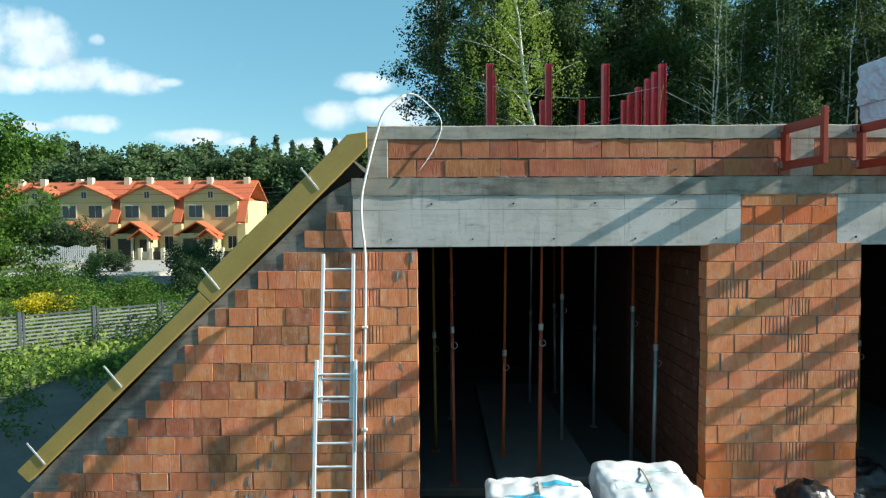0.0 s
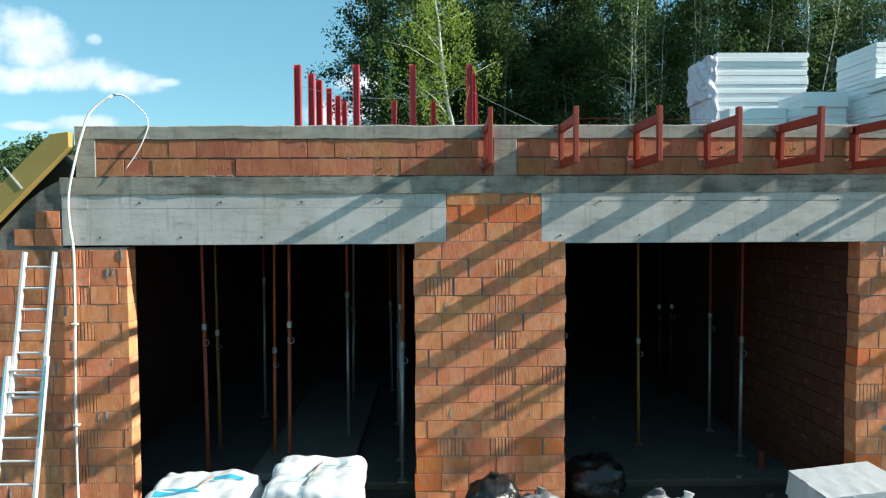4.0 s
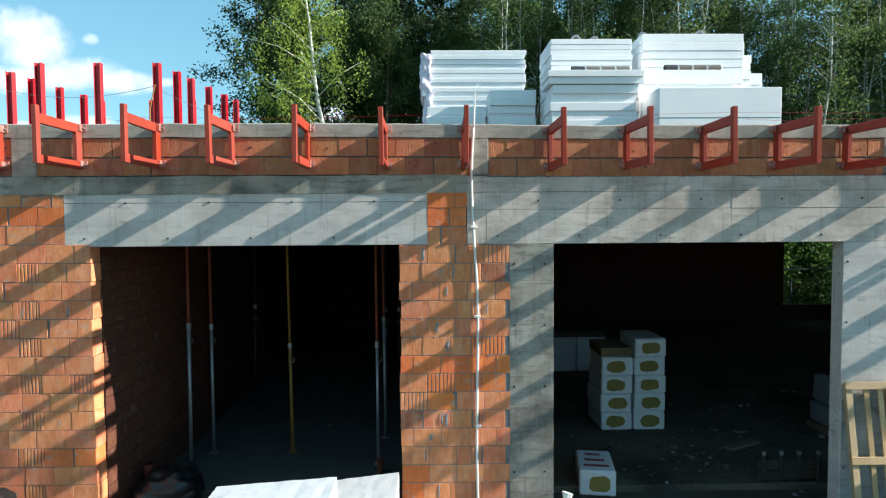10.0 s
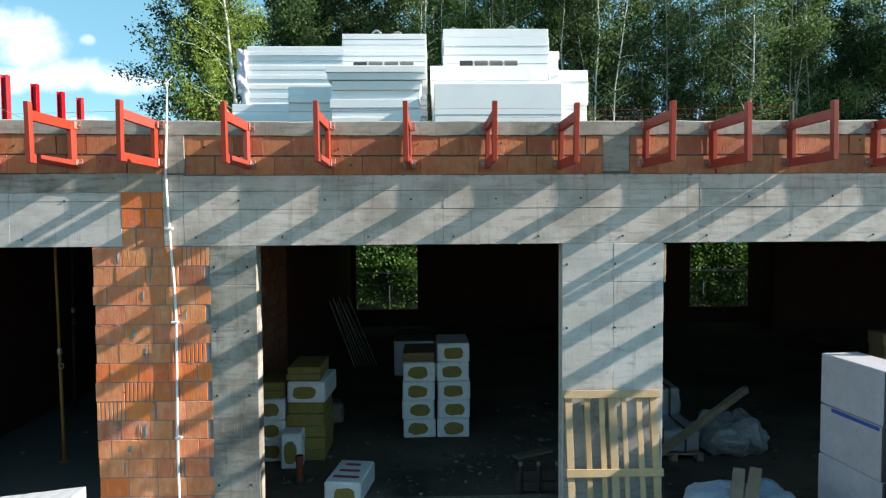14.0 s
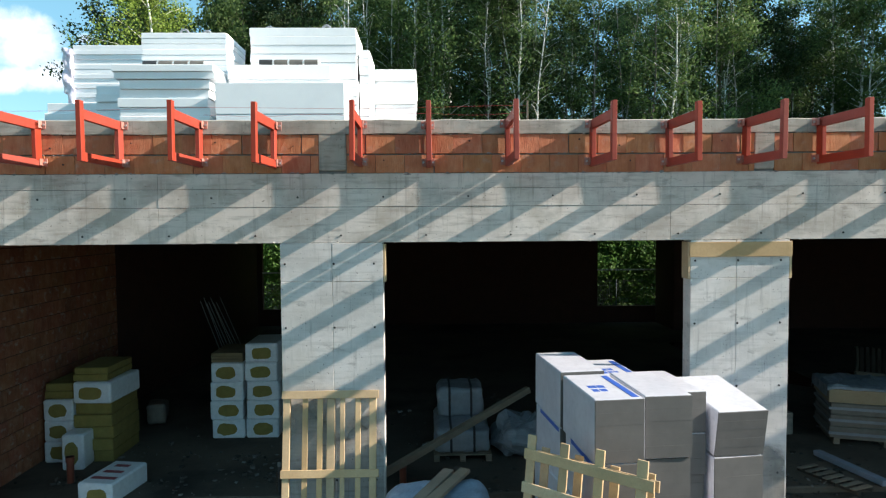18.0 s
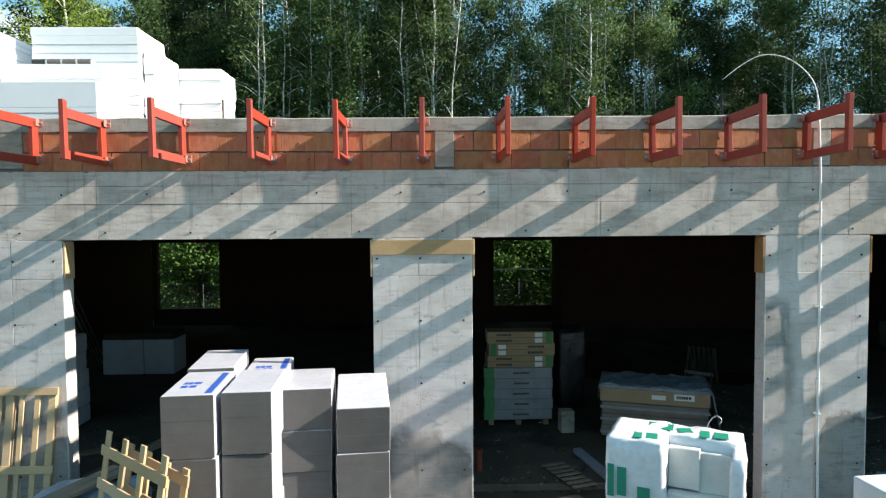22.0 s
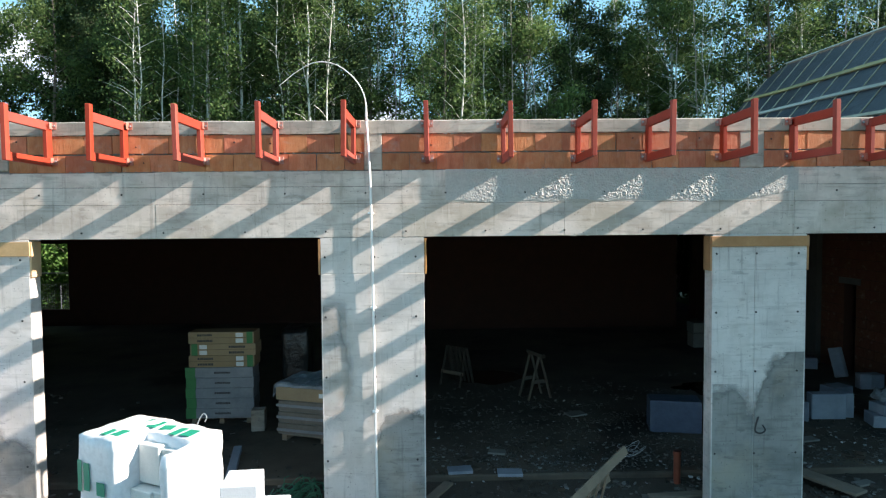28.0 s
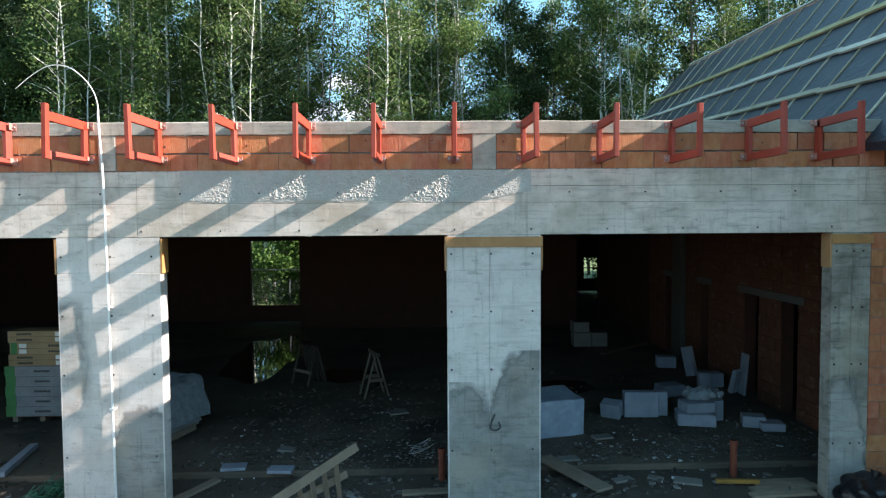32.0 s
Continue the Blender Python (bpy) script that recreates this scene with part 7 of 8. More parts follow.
slanted_pack(7.78, 8.86, -1.15, -0.28, -0.1, 0.76, 0.88, "pale film pack leaning towards the brick pier", 7.0)

# ---- graphite insulation packs ----
# White film; the lilac of the shaded west sides is put into its colour.
M_PACKFILM = mat("shade_lilac_film", (0.53, 0.53, 0.575), (0.45, 0.45, 0.50), 0.32, 3, 14, 0.3, dist=0.015)


def grey_pack(m, seed, w=0.50, d=1.0, h=0.52, top=False, side_print=False, strap=False):
    rnd = random.Random(seed)
    t = thing("insulation_pack", "white film pack of dark grey polystyrene boards", "insulation", m, group="graphite insulation packs")
    bm = B()
    bx(bm, 0, w, 0.012, d, 0, h - 0.004, bevel=0.012)
    part("film", bm, M_PACKFILM, t)
    n = 5
    for i in range(n):
        bm = B()
        bx(bm, 0.004, w - 0.004, rnd.uniform(-0.0012, 0.0012), 0.03, 0.003 + (h - 0.012) * i / n, 0.0026 + (h - 0.012) * (i + 1) / n, bevel=0.0005)
        part("board", bm, M_GREYEPS, t)
    if top:
        bm = B()
        bars(bm, 0.10, 0.30, h - 0.004, 2, 0.26, 0.09, 0.045, rnd)
        part("print", bm, M_BLUE, t, "rows of blue printed bars")
        box_part("print", (w - 0.10, w - 0.035, 0.06, 0.90, h - 0.003, h), M_BLUE, t, label="long blue printed bar")
    if strap:
        box_part("strap", (-0.003, 0.001, 0.05, 0.80, h - 0.062, h - 0.016), M_BLUE, t, label="dark blue strap along the side")
    if side_print:
        bm = B()
        for z in (0.06, 0.34):
            y = 0.12
            while y < 0.82:
                b = rnd.uniform(0.03, 0.07)
                bx(bm, w, w + 0.002, y, y + b * 0.75, z, z + 0.09)
                y += b
        part("print", bm, M_BLUE, t, "rows of blue printed bars on the side")
        box_part("print", (w, w + 0.002, 0.10, 0.88, 0.20, 0.27), M_BLUE, t, label="long blue printed bar on the side")
    return t


sd = 100
PACKS = ((18.41, -2.28, 2.42, 4, 5.5, 0.0, 0.50), (18.93, -2.13, 2.41, 4, 4.0, 0.0, 0.49), (18.30, -1.25, 2.45, 4, 6.5, 0.6, 0.51), (18.83, -1.08, 2.31, 4, 6.0, 0.5, 0.50), (19.33, -1.38, 2.23, 5, 6.0, 0.0, 0.57), (19.98, -1.40, 2.04, 4, 6.5, 9.0, 0.59))
for col_, (x, y, top, n, turn, tilt, wid) in enumerate(PACKS):
    h = (top + 0.1) / n
    for i in range(n):
        sd += 1
        last = i == n - 1
        grey_pack(pose(x + 0.012 * math.sin(sd), y + 0.015 * math.cos(sd * 1.7), -0.1 + i * h + (0.004 if last else 0), tilt if last else 0, 0, turn + (0 if last else 1.2 * math.sin(sd * 2.3))), sd, w=wid, h=h, top=last and col_ in (0, 3), side_print=col_ == 5 and i > 1, strap=col_ in (0, 2) and i == n - 2)

# ---- sacks with weathered planks ----
t = thing("wrapped_sacks", "blue white film over a pile of sacks", "sack", pose(16.9, -0.85, -0.1))
bm = B()
lump(bm, -0.62, 0.62, -0.45, 0.45, 0, 1.02, 0.2, 0.06, 4, 12, 31)
part("film", bm, M_BLUEFILM, t, smooth=True)
for i, (x, a) in enumerate(((16.62, 28), (16.78, 31))):
    t = thing("plank", "short weathered plank lying on wrapped sacks", "plank", Matrix.Translation((x, -1.25, 0.93 + 0.012 * i)) @ pose(0, 0, 0, 4, 0, -a))
    bm = B()
    bx(bm, -0.07, 0.07, 0, 0.95, 0, 0.05, bevel=0.006)
    part("board", bm, M_OLDWOOD, t)

# ---- sacks on a pallet inside ----
flat_pallet(pose(16.9, 2.5, 0), 1.0, 1.6)
for nm, dims, sdx in (("lower", (-0.48, 0.48, 0.0, 1.5, 0, 0.42), 41), ("upper", (-0.42, 0.42, 0.75, 1.5, 0.40, 0.95), 42)):
    t = thing("wrapped_sacks", "grey film wrapped sacks on a pallet", "sack", pose(17.4, 2.55, 0.122))
    bm = B()
    lump(bm, *dims[:4], dims[4], dims[5], 0.09, 0.03, 6, 10, sdx)
    part("film", bm, M_GREYFILM, t, smooth=True)
    for x in (-0.2, 0.2):
        bm = B()
        bx(bm, x - 0.02, x + 0.02, dims[2] - 0.02, dims[3] + 0.02, dims[4] + 0.02, dims[5] + 0.02, bevel=0.01)
        part("strap", bm, M_DARKSTEEL, t)
t = thing("film_heap", "heap of crumpled clear film on the floor", "film", pose(18.6, 3.0, 0))
bm = B()
lump(bm, -0.6, 0.6, -0.5, 0.5, 0, 0.62, 0.3, 0.16, 3.5, 14, 55)
part("film", bm, M_GREYFILM, t, smooth=False)
t = thing("plank", "long squared timber leaning in the doorway", "plank", look((16.25, 1.0, 0.48), (18.4, 2.2, 1.28)))
bm = B()
bx(bm, -0.05, 0.05, -0.05, 0.05, -2.7, 0.35, bevel=0.006)
part("beam", bm, M_OLDWOOD, t)

# ---- open film pack of white blocks ----
flat_pallet(pose(22.97, -1.43, -0.1, 0, 0, -27.3), 1.4, 0.8)
t = thing("block_pack", "torn white film pack of pale building blocks with green print", "blocks", pose(23.77, -1.40, 0.022, 0, 0, -27.3))
for nm, dims, sd_ in (("film", (-0.70, -0.06, -0.44, 0.42, 0, 1.67), 61), ("film", (-0.2, 0.70, -0.02, 0.42, 0, 1.65), 62), ("film", (0.57, 0.72, -0.40, 0.3, 0, 1.60), 63), ("film", (-0.2, 0.68, -0.44, 0.2, 0, 0.62), 64)):
    bm = B()
    lump(bm, *dims[:4], dims[4], dims[5], 0.05, 0.022, 5, 10, sd_)
    part("film", bm, M_FILM, t, smooth=True)
for x, y, z in ((-0.06, -0.26, 0.62), (0.25, -0.22, 0.62), (-0.06, -0.14, 1.10), (0.25, -0.10, 1.07)):
    bm = B()
    bx(bm, x, x + 0.33, y, y + 0.3, z, z + 0.45, bevel=0.01)
    part("block", bm, M_SILICATE, t)
rnd = random.Random(66)


bm = B()
tube(bm, smooth_path([(0.28, 0.38, 1.58), (0.33, 0.40, 1.72), (0.40, 0.40, 1.80), (0.46, 0.39, 1.77), (0.44, 0.38, 1.71)]), 0.006, 6)
part("strap", bm, M_STEEL, t, "loose pale strap end")


def mark(name, m, w, h, gap, label):
    """Two upright green blocks and a bridge of the printed trade mark, as plain shapes."""
    bm = B()
    for a, b, c, d in ((0, 0.34 * w, 0, h), (0.34 * w + gap, w, 0.06 * h, h * 0.94)):
        bx(bm, a, b, c, d, 0, 0.005, m=m)
    part(name, bm, M_GREEN, t, label)


for x, y, w, h, an in ((-0.30, 0.02, 0.27, 0.25, 3), (0.26, 0.00, 0.29, 0.23, 4), (-0.40, -0.36, 0.25, 0.21, 6)):
    mark("print", pose(x, y, 1.674 if x < 0 else 1.656, 0, 0, an), w, h, 0.045, "green printed mark on the top")
mark("print", pose(-0.66, -0.462, 1.02, 90, 0, 0), 0.20, 0.36, 0.035, "green printed mark on the front")
for m_, w, h in ((pose(0.04, 0.06, 1.660, 0, 0, 20), 0.15, 0.15), (pose(-0.34, -0.465, 1.02, 90, 0, 0), 0.13, 0.15)):
    bm = B()
    bx(bm, 0, w, 0, h, 0, 0.005, m=m_)
    part("print", bm, M_GREEN, t, "green printed square")
board_stack(25.02, 25.36, -2.95, -2.55, 1.66, 0.58, 14, "column of white polystyrene packs", 5, M_DULLEPS)
board_stack(25.36, 25.62, -3.0, -2.6, 1.42, 0.58, 15, "shorter column of white polystyrene packs", 3, M_DULLEPS)

# ---- cartons on a pallet inside ----
flat_pallet(pose(22.2, 4.12, 0), 1.2, 0.5)
for i in range(5):
    t = thing("carton", "grey film wrapped flat carton with dark print", "carton", pose(22.8 + 0.015 * (i % 2), 4.08, 0.122 + i * 0.208), group="flat cartons")
    box_part("box", (-0.66, 0.66, 0, 0.45, 0, 0.205), M_GREYFILM, t, 0.008)
    bm = B()
    bars(bm, -0.12, 0.0, 0.08, 1, 0.34, 0.04, 0, rnd, face="y")
    part("print", bm, M_BLACKP, t)
    box_part("edge_guard", (-0.70, -0.50, -0.004, 0.2, 0.0, 0.205), M_GREENP, t)
for i in range(3):
    t = thing("carton", "brown flat carton with white labels", "carton", pose(22.83 + 0.03 * (i % 2), 4.1, 1.164 + i * 0.24), group="flat cartons")
    box_part("box", (-0.66, 0.66, 0, 0.45, 0, 0.236), M_CARTON, t, 0.006)
    box_part("fold", (-0.655, 0.655, -0.003, 0, 0.117, 0.121), M_DARKWOOD, t)
    s_ = -1 if i == 1 else 1
    for z in (0.055, 0.17):
        bm = B()
        bars(bm, -0.48 if s_ > 0 else 0.12, 0.0, z - 0.02, 1, 0.34, 0.045, 0, rnd, face="y")
        part("print", bm, M_BLACKP, t)
        box_part("sticker", (0.38 * s_ - 0.09, 0.38 * s_ + 0.06, -0.003, 0, z - 0.04, z + 0.045), M_PVC, t)
    box_part("edge_guard", (0.57 * s_ - 0.06, 0.57 * s_ + 0.06, -0.004, 0.2, 0.0, 0.236), M_GREENP, t)
t = thing("film_stack", "dark glossy film wrapped stack behind the cartons", "stack", pose(24.1, 5.5, 0))
bm = B()
lump(bm, -0.3, 0.3, -0.4, 0.4, 0, 1.75, 0.06, 0.03, 6, 10, 71)
part("film", bm, M_BAG, t, smooth=True)
t = thing("concrete_block", "grey concrete block beside the pallet", "block", pose(23.66, 3.7, 0, 0, 0, 4))
box_part("block", (-0.13, 0.13, -0.12, 0.12, 0, 0.42), M_CONC_R, t, 0.008)
def drape(w, d, top, over, seed):
    """A loose sheet over a box w by d and top high: wrinkled on top, hanging down over its edges."""
    bm = B()
    nx, ny, g = 44, 28, {}
    for i in range(nx + 1):
        for j in range(ny + 1):
            x, y = -over[0] + (w + over[0] + over[1]) * i / nx, -over[2] + (d + over[2] + over[3]) * j / ny
            k = 0.055 * noise.noise(Vector((x * 3.1, y * 3.1, seed))) + 0.03 * noise.noise(Vector((x * 9, y * 7, seed + 4)))
            ox, oy = max(0.0, -x, x - w), max(0.0, -y, y - d)
            out = 0.03 + 0.03 * noise.noise(Vector((x * 6, y * 6, seed + 9)))
            px_ = min(max(x, -out), w + out + 0.22 * max(0.0, x - w))
            py_ = min(max(y, -out), d + out)
            g[i, j] = bm.verts.new((px_, py_, max(0.02, top + 0.05 + (k if ox + oy == 0 else 0.4 * k) - 1.0 * (ox + oy))))
    for i in range(nx):
        for j in range(ny):
            bm.faces.new((g[i, j], g[i + 1, j], g[i + 1, j + 1], g[i, j + 1]))
    return bm


flat_pallet(pose(24.25, 3.06, 0, 0, 0, -18.5), 1.7, 1.0)
t = thing("wrapped_cartons", "film wrapped brown cartons under a loose plastic sheet", "carton", pose(24.15, 3.08, 0.122, 0, 0, -18.5))
for i in range(3):
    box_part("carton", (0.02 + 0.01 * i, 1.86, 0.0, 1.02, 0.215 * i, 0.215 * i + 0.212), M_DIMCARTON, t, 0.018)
box_part("carton", (0.0, 1.88, -0.01, 1.03, 0.65, 0.90), M_CARTON, t, 0.012)
for z in (0.06, 0.30, 0.52):
    box_part("film_band", (0.005, 1.885, -0.012, 1.035, z, z + 0.05), M_GREYFILM, t, 0.004)
box_part("sticker", (0.90, 1.14, -0.016, -0.009, 0.74, 0.82), M_PVC, t)
box_part("sticker", (1.28, 1.62, -0.016, -0.009, 0.75, 0.86), M_PVC, t)
bm = B()
bars(bm, 1.32, -0.016, 0.78, 1, 0.26, 0.05, 0, rnd, face="y")
part("print", bm, M_BLACKP, t)
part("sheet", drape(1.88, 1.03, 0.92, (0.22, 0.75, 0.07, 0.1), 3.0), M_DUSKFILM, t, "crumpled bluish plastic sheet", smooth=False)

# ---- hall clutter ----
# Trestle timber toned down, the hall's shade put into the colour.
M_DIMWOOD = mat("dim_hall_timber", (0.13, 0.105, 0.08), (0.09, 0.07, 0.052), 0.85, 4, 50, 0.4)
M_NAVYFILM = mat("dull_navy_film", (0.075, 0.10, 0.155), (0.05, 0.068, 0.11), 0.4, 5, 14, 0.5, dist=0.02)


def sawhorse(m):
    t = thing("sawhorse", "slatted timber trestle standing in the hall", "trestle", m, group="sawhorses")
    for s_ in (-1, 1):
        for x in (-0.3, 0.3):
            bm = B()
            cyl(bm, (x, s_ * 0.3, 0), (x, s_ * 0.03, 0.9), 0.03, seg=4)
            part("leg", bm, M_DARKWOOD, t)
    for i in range(6):
        bm = B()
        bx(bm, -0.36 + i * 0.12, -0.29 + i * 0.12, 0.0, 0.02, 0.0, 0.98, m=pose(0, 0.30, 0, 17, 0, 0))
        part("slat", bm, M_DARKWOOD, t)
    box_part("stretcher", (-0.34, 0.34, -0.22, -0.19, 0.28, 0.36), M_OLDWOOD, t)


t = thing("sawhorse", "dimmed timber trestle with splayed legs in the hall", "trestle", pose(29.42, 5.9, 0, 0, 0, -70), group="sawhorses")
for x in (0.0, 0.42):
    for s_ in (-1, 1):
        bm = B()
        bx(bm, -0.03, 0.03, -0.02, 0.02, 0, 1.02, bevel=0.004, m=pose(x, s_ * 0.29, 0, s_ * 15.5, 0, 0))
        part("leg", bm, M_DIMWOOD, t)
    box_part("tie", (x - 0.035, x - 0.031 + 0.02, -0.2, 0.2, 0.36, 0.44), M_DIMWOOD, t, 0.003)
box_part("top_rail", (-0.10, 0.60, -0.045, 0.045, 0.98, 1.06), M_DARKWOOD, t, 0.004)
sawhorse(pose(27.75, 7.0, 0, 0, 0, -40))


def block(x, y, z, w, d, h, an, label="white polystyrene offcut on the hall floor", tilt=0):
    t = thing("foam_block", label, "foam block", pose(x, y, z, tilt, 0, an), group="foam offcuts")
    box_part("block", (-w / 2, w / 2, -d / 2, d / 2, 0, h), M_SHADEEPS, t, 0.015)


t = thing("wrapped_block", "large bluish film wrapped block", "block", pose(33.05, 3.0, 0, 0, 0, 14))
bm = B()
lump(bm, -0.60, 0.56, -0.42, 0.42, 0, 0.70, 0.03, 0.018, 3, 12, 91)
for v in bm.verts:
    v.co.z *= 1.0 + 0.22 * max(0.0, v.co.y)
part("film", bm, M_BLUEFILM, t)
t = thing("wrapped_block", "dark blue film wrapped block beside a column", "block", pose(31.78, 3.28, 0, 0, 0, -12))
bm = B()
lump(bm, -0.48, 0.48, -0.24, 0.28, 0, 0.62, 0.03, 0.014, 3, 10, 92)
part("film", bm, M_NAVYFILM, t)
# wet floor under the rear window
M_WET = mat("wet_floor", (0.012, 0.012, 0.012), (0.02, 0.019, 0.018), 0.04, 2, 6, 0.015, dist=0.01)
for px0, py0, rx_, ry_, sd_ in ((25.9, 10.6, 1.1, 2.9, 3), (28.6, 7.6, 0.9, 0.7, 5), (34.0, 6.2, 1.0, 0.6, 6)):
    bm = B()
    rim = []
    for i in range(40):
        an = 2 * math.pi * i / 40
        k = 1 + 0.45 * noise.noise(Vector((math.cos(an) * 1.6, math.sin(an) * 1.6, sd_)))
        rim.append(bm.verts.new((px0 + rx_ * k * math.cos(an), py0 + ry_ * k * math.sin(an), 0.004)))
    f = bm.faces.new(rim)
    r = bmesh.ops.extrude_face_region(bm, geom=[f])
    for v in r["geom"]:
        if isinstance(v, bmesh.types.BMVert):
            v.co.z -= 0.006
    tagged(part("puddle", bm, M_WET), "shallow dark puddle on the hall floor", "puddle", kind="structure")
rnd = random.Random(92)
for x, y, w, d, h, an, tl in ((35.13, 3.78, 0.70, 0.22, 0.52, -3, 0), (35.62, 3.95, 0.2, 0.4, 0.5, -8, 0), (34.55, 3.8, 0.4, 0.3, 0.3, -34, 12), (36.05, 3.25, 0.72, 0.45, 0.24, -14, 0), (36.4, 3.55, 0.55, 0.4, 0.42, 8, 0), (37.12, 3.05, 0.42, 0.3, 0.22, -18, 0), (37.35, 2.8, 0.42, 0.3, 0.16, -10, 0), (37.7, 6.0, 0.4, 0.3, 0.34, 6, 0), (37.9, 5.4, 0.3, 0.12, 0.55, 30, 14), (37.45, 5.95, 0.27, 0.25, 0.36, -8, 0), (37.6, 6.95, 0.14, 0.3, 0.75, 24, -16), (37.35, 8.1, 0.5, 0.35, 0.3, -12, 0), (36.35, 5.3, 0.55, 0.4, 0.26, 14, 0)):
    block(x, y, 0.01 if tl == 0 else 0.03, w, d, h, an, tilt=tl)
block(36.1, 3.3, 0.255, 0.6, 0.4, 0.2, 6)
t = thing("foam_board", "pale foam board leaning in a doorway", "foam board", pose(38.05, 5.3, 0.0, 0, 5, 0))
box_part("board", (-0.03, 0.03, -0.13, 0.13, 0, 0.95), M_SHADEEPS, t, 0.006)
t = thing("film_scrap", "crumpled clear film lying on foam offcuts", "film", pose(36.3, 3.5, 0.44))
bm = B()
lump(bm, -0.32, 0.36, -0.22, 0.2, 0, 0.2, 0.1, 0.09, 7, 14, 141)
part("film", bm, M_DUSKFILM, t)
for i, (x, z, w) in enumerate(((35.78, 0, 0.56), (36.34, 0, 0.5), (35.75, 0.47, 0.5))):
    t = thing("carton", "pale grey carton stacked at the rear of the hall", "carton", pose(x, 11.0, z + 0.002, 0, 0, 2 * i - 2), group="rear cartons")
    box_part("box", (-w / 2, w / 2, 0, 0.5, 0, 0.45 if z == 0 else 0.32), M_PLINTH, t, 0.01)
t = thing("plank", "wide grey board lying askew on the floor edge", "plank", pose(33.02, 0.88, 0.012, 0, 0, -63), group="loose planks")
box_part("board", (-0.75, 0.75, -0.15, 0.15, 0, 0.045), M_OLDWOOD, t, 0.006)
t = thing("foam_strip", "long pale grey foam strip lying on the soil", "foam strip", pose(23.72, 1.85, 0.012, 0, 0, 101))
box_part("strip", (-0.68, 0.68, -0.07, 0.07, 0, 0.09), M_SHADEEPS, t, 0.006)
t = thing("lifting_loop", "bent steel loop hooked on a column face", "loop", pose(31.67, -0.02, 1.12))
bm = B()
tube(bm, smooth_path([(0.0, 0.0, 0.16), (-0.05, -0.03, 0.06), (-0.07, -0.05, -0.03), (0.0, -0.06, -0.06), (0.07, -0.05, -0.02), (0.05, -0.02, 0.05)]), 0.012, 6)
part("rod", bm, M_DARKSTEEL, t)
for x, y, an, l in ((37.0, 10.55, 40, 2.4), (27.1, 0.75, 62, 0.9), (36.2, 0.40, 6, 1.1), (36.25, 0.62, 2, 0.9), (36.05, 0.18, 4, 1.0), (21.3, 0.4, -35, 0.8), (31.0, 0.55, 5, 1.4), (22.9, 0.8, 20, 0.8)):
    t = thing("plank", "loose timber plank lying on the floor", "plank", pose(x, y, 0.005 if y > FLOOR_Y else -0.095, 0, 0, an), group="loose planks")
    box_part("board", (-l / 2, l / 2, -0.08, 0.08, 0, 0.04), M_OLDWOOD, t, 0.004)
t = thing("yellow_level", "yellow spirit level lying by the planks", "tool", pose(35.55, 0.56, -0.06, 0, 0, -5))
box_part("body", (-0.33, 0.33, -0.03, 0.03, 0, 0.06), M_YELLOW, t, 0.004)
for x, y, an in ((27.5, 1.4, 5), (28.3, 1.25, -4)):
    t = thing("foam_sheet", "small white foam sheet on the floor", "foam sheet", pose(x, y, 0.003, 0, 0, an), group="foam scraps")
    box_part("sheet", (-0.2, 0.2, -0.12, 0.12, 0, 0.05), M_SHADEEPS, t, 0.004)


t = thing("duckboard", "small weathered slatted board lying on the floor", "slatted board", pose(23.20, 1.45, 0.003, 0, 0, -70), group="loose planks")
for y in (-0.17, 0.13):
    box_part("rail", (-0.52, 0.52, y, y + 0.05, 0, 0.05), M_DARKWOOD, t, 0.004)
for i in range(7):
    box_part("slat", (-0.50 + i * 0.15, -0.42 + i * 0.15, -0.2, 0.2, 0.052, 0.07), M_OLDWOOD, t, 0.003)
t = thing("wire_tangle", "tangle of pale binding wire on the hall floor", "wire", pose(30.56, 2.1, 0.0))
rngw = np.random.default_rng(15)
for i in range(5):
    c = rngw.uniform(-0.16, 0.16, 2)
    bm = B()
    tube(bm, [(c[0] + (0.10 + 0.03 * i) * math.cos(a_ + i), c[1] + 0.12 * math.sin(a_ * 1.2 + i), 0.012 + 0.05 * (1 + math.sin(a_ * 1.7 + i)) * (0.4 + 0.2 * i)) for a_ in np.linspace(0, 6, 18)], 0.006, 4)
    part("strand", bm, M_STEEL, t)


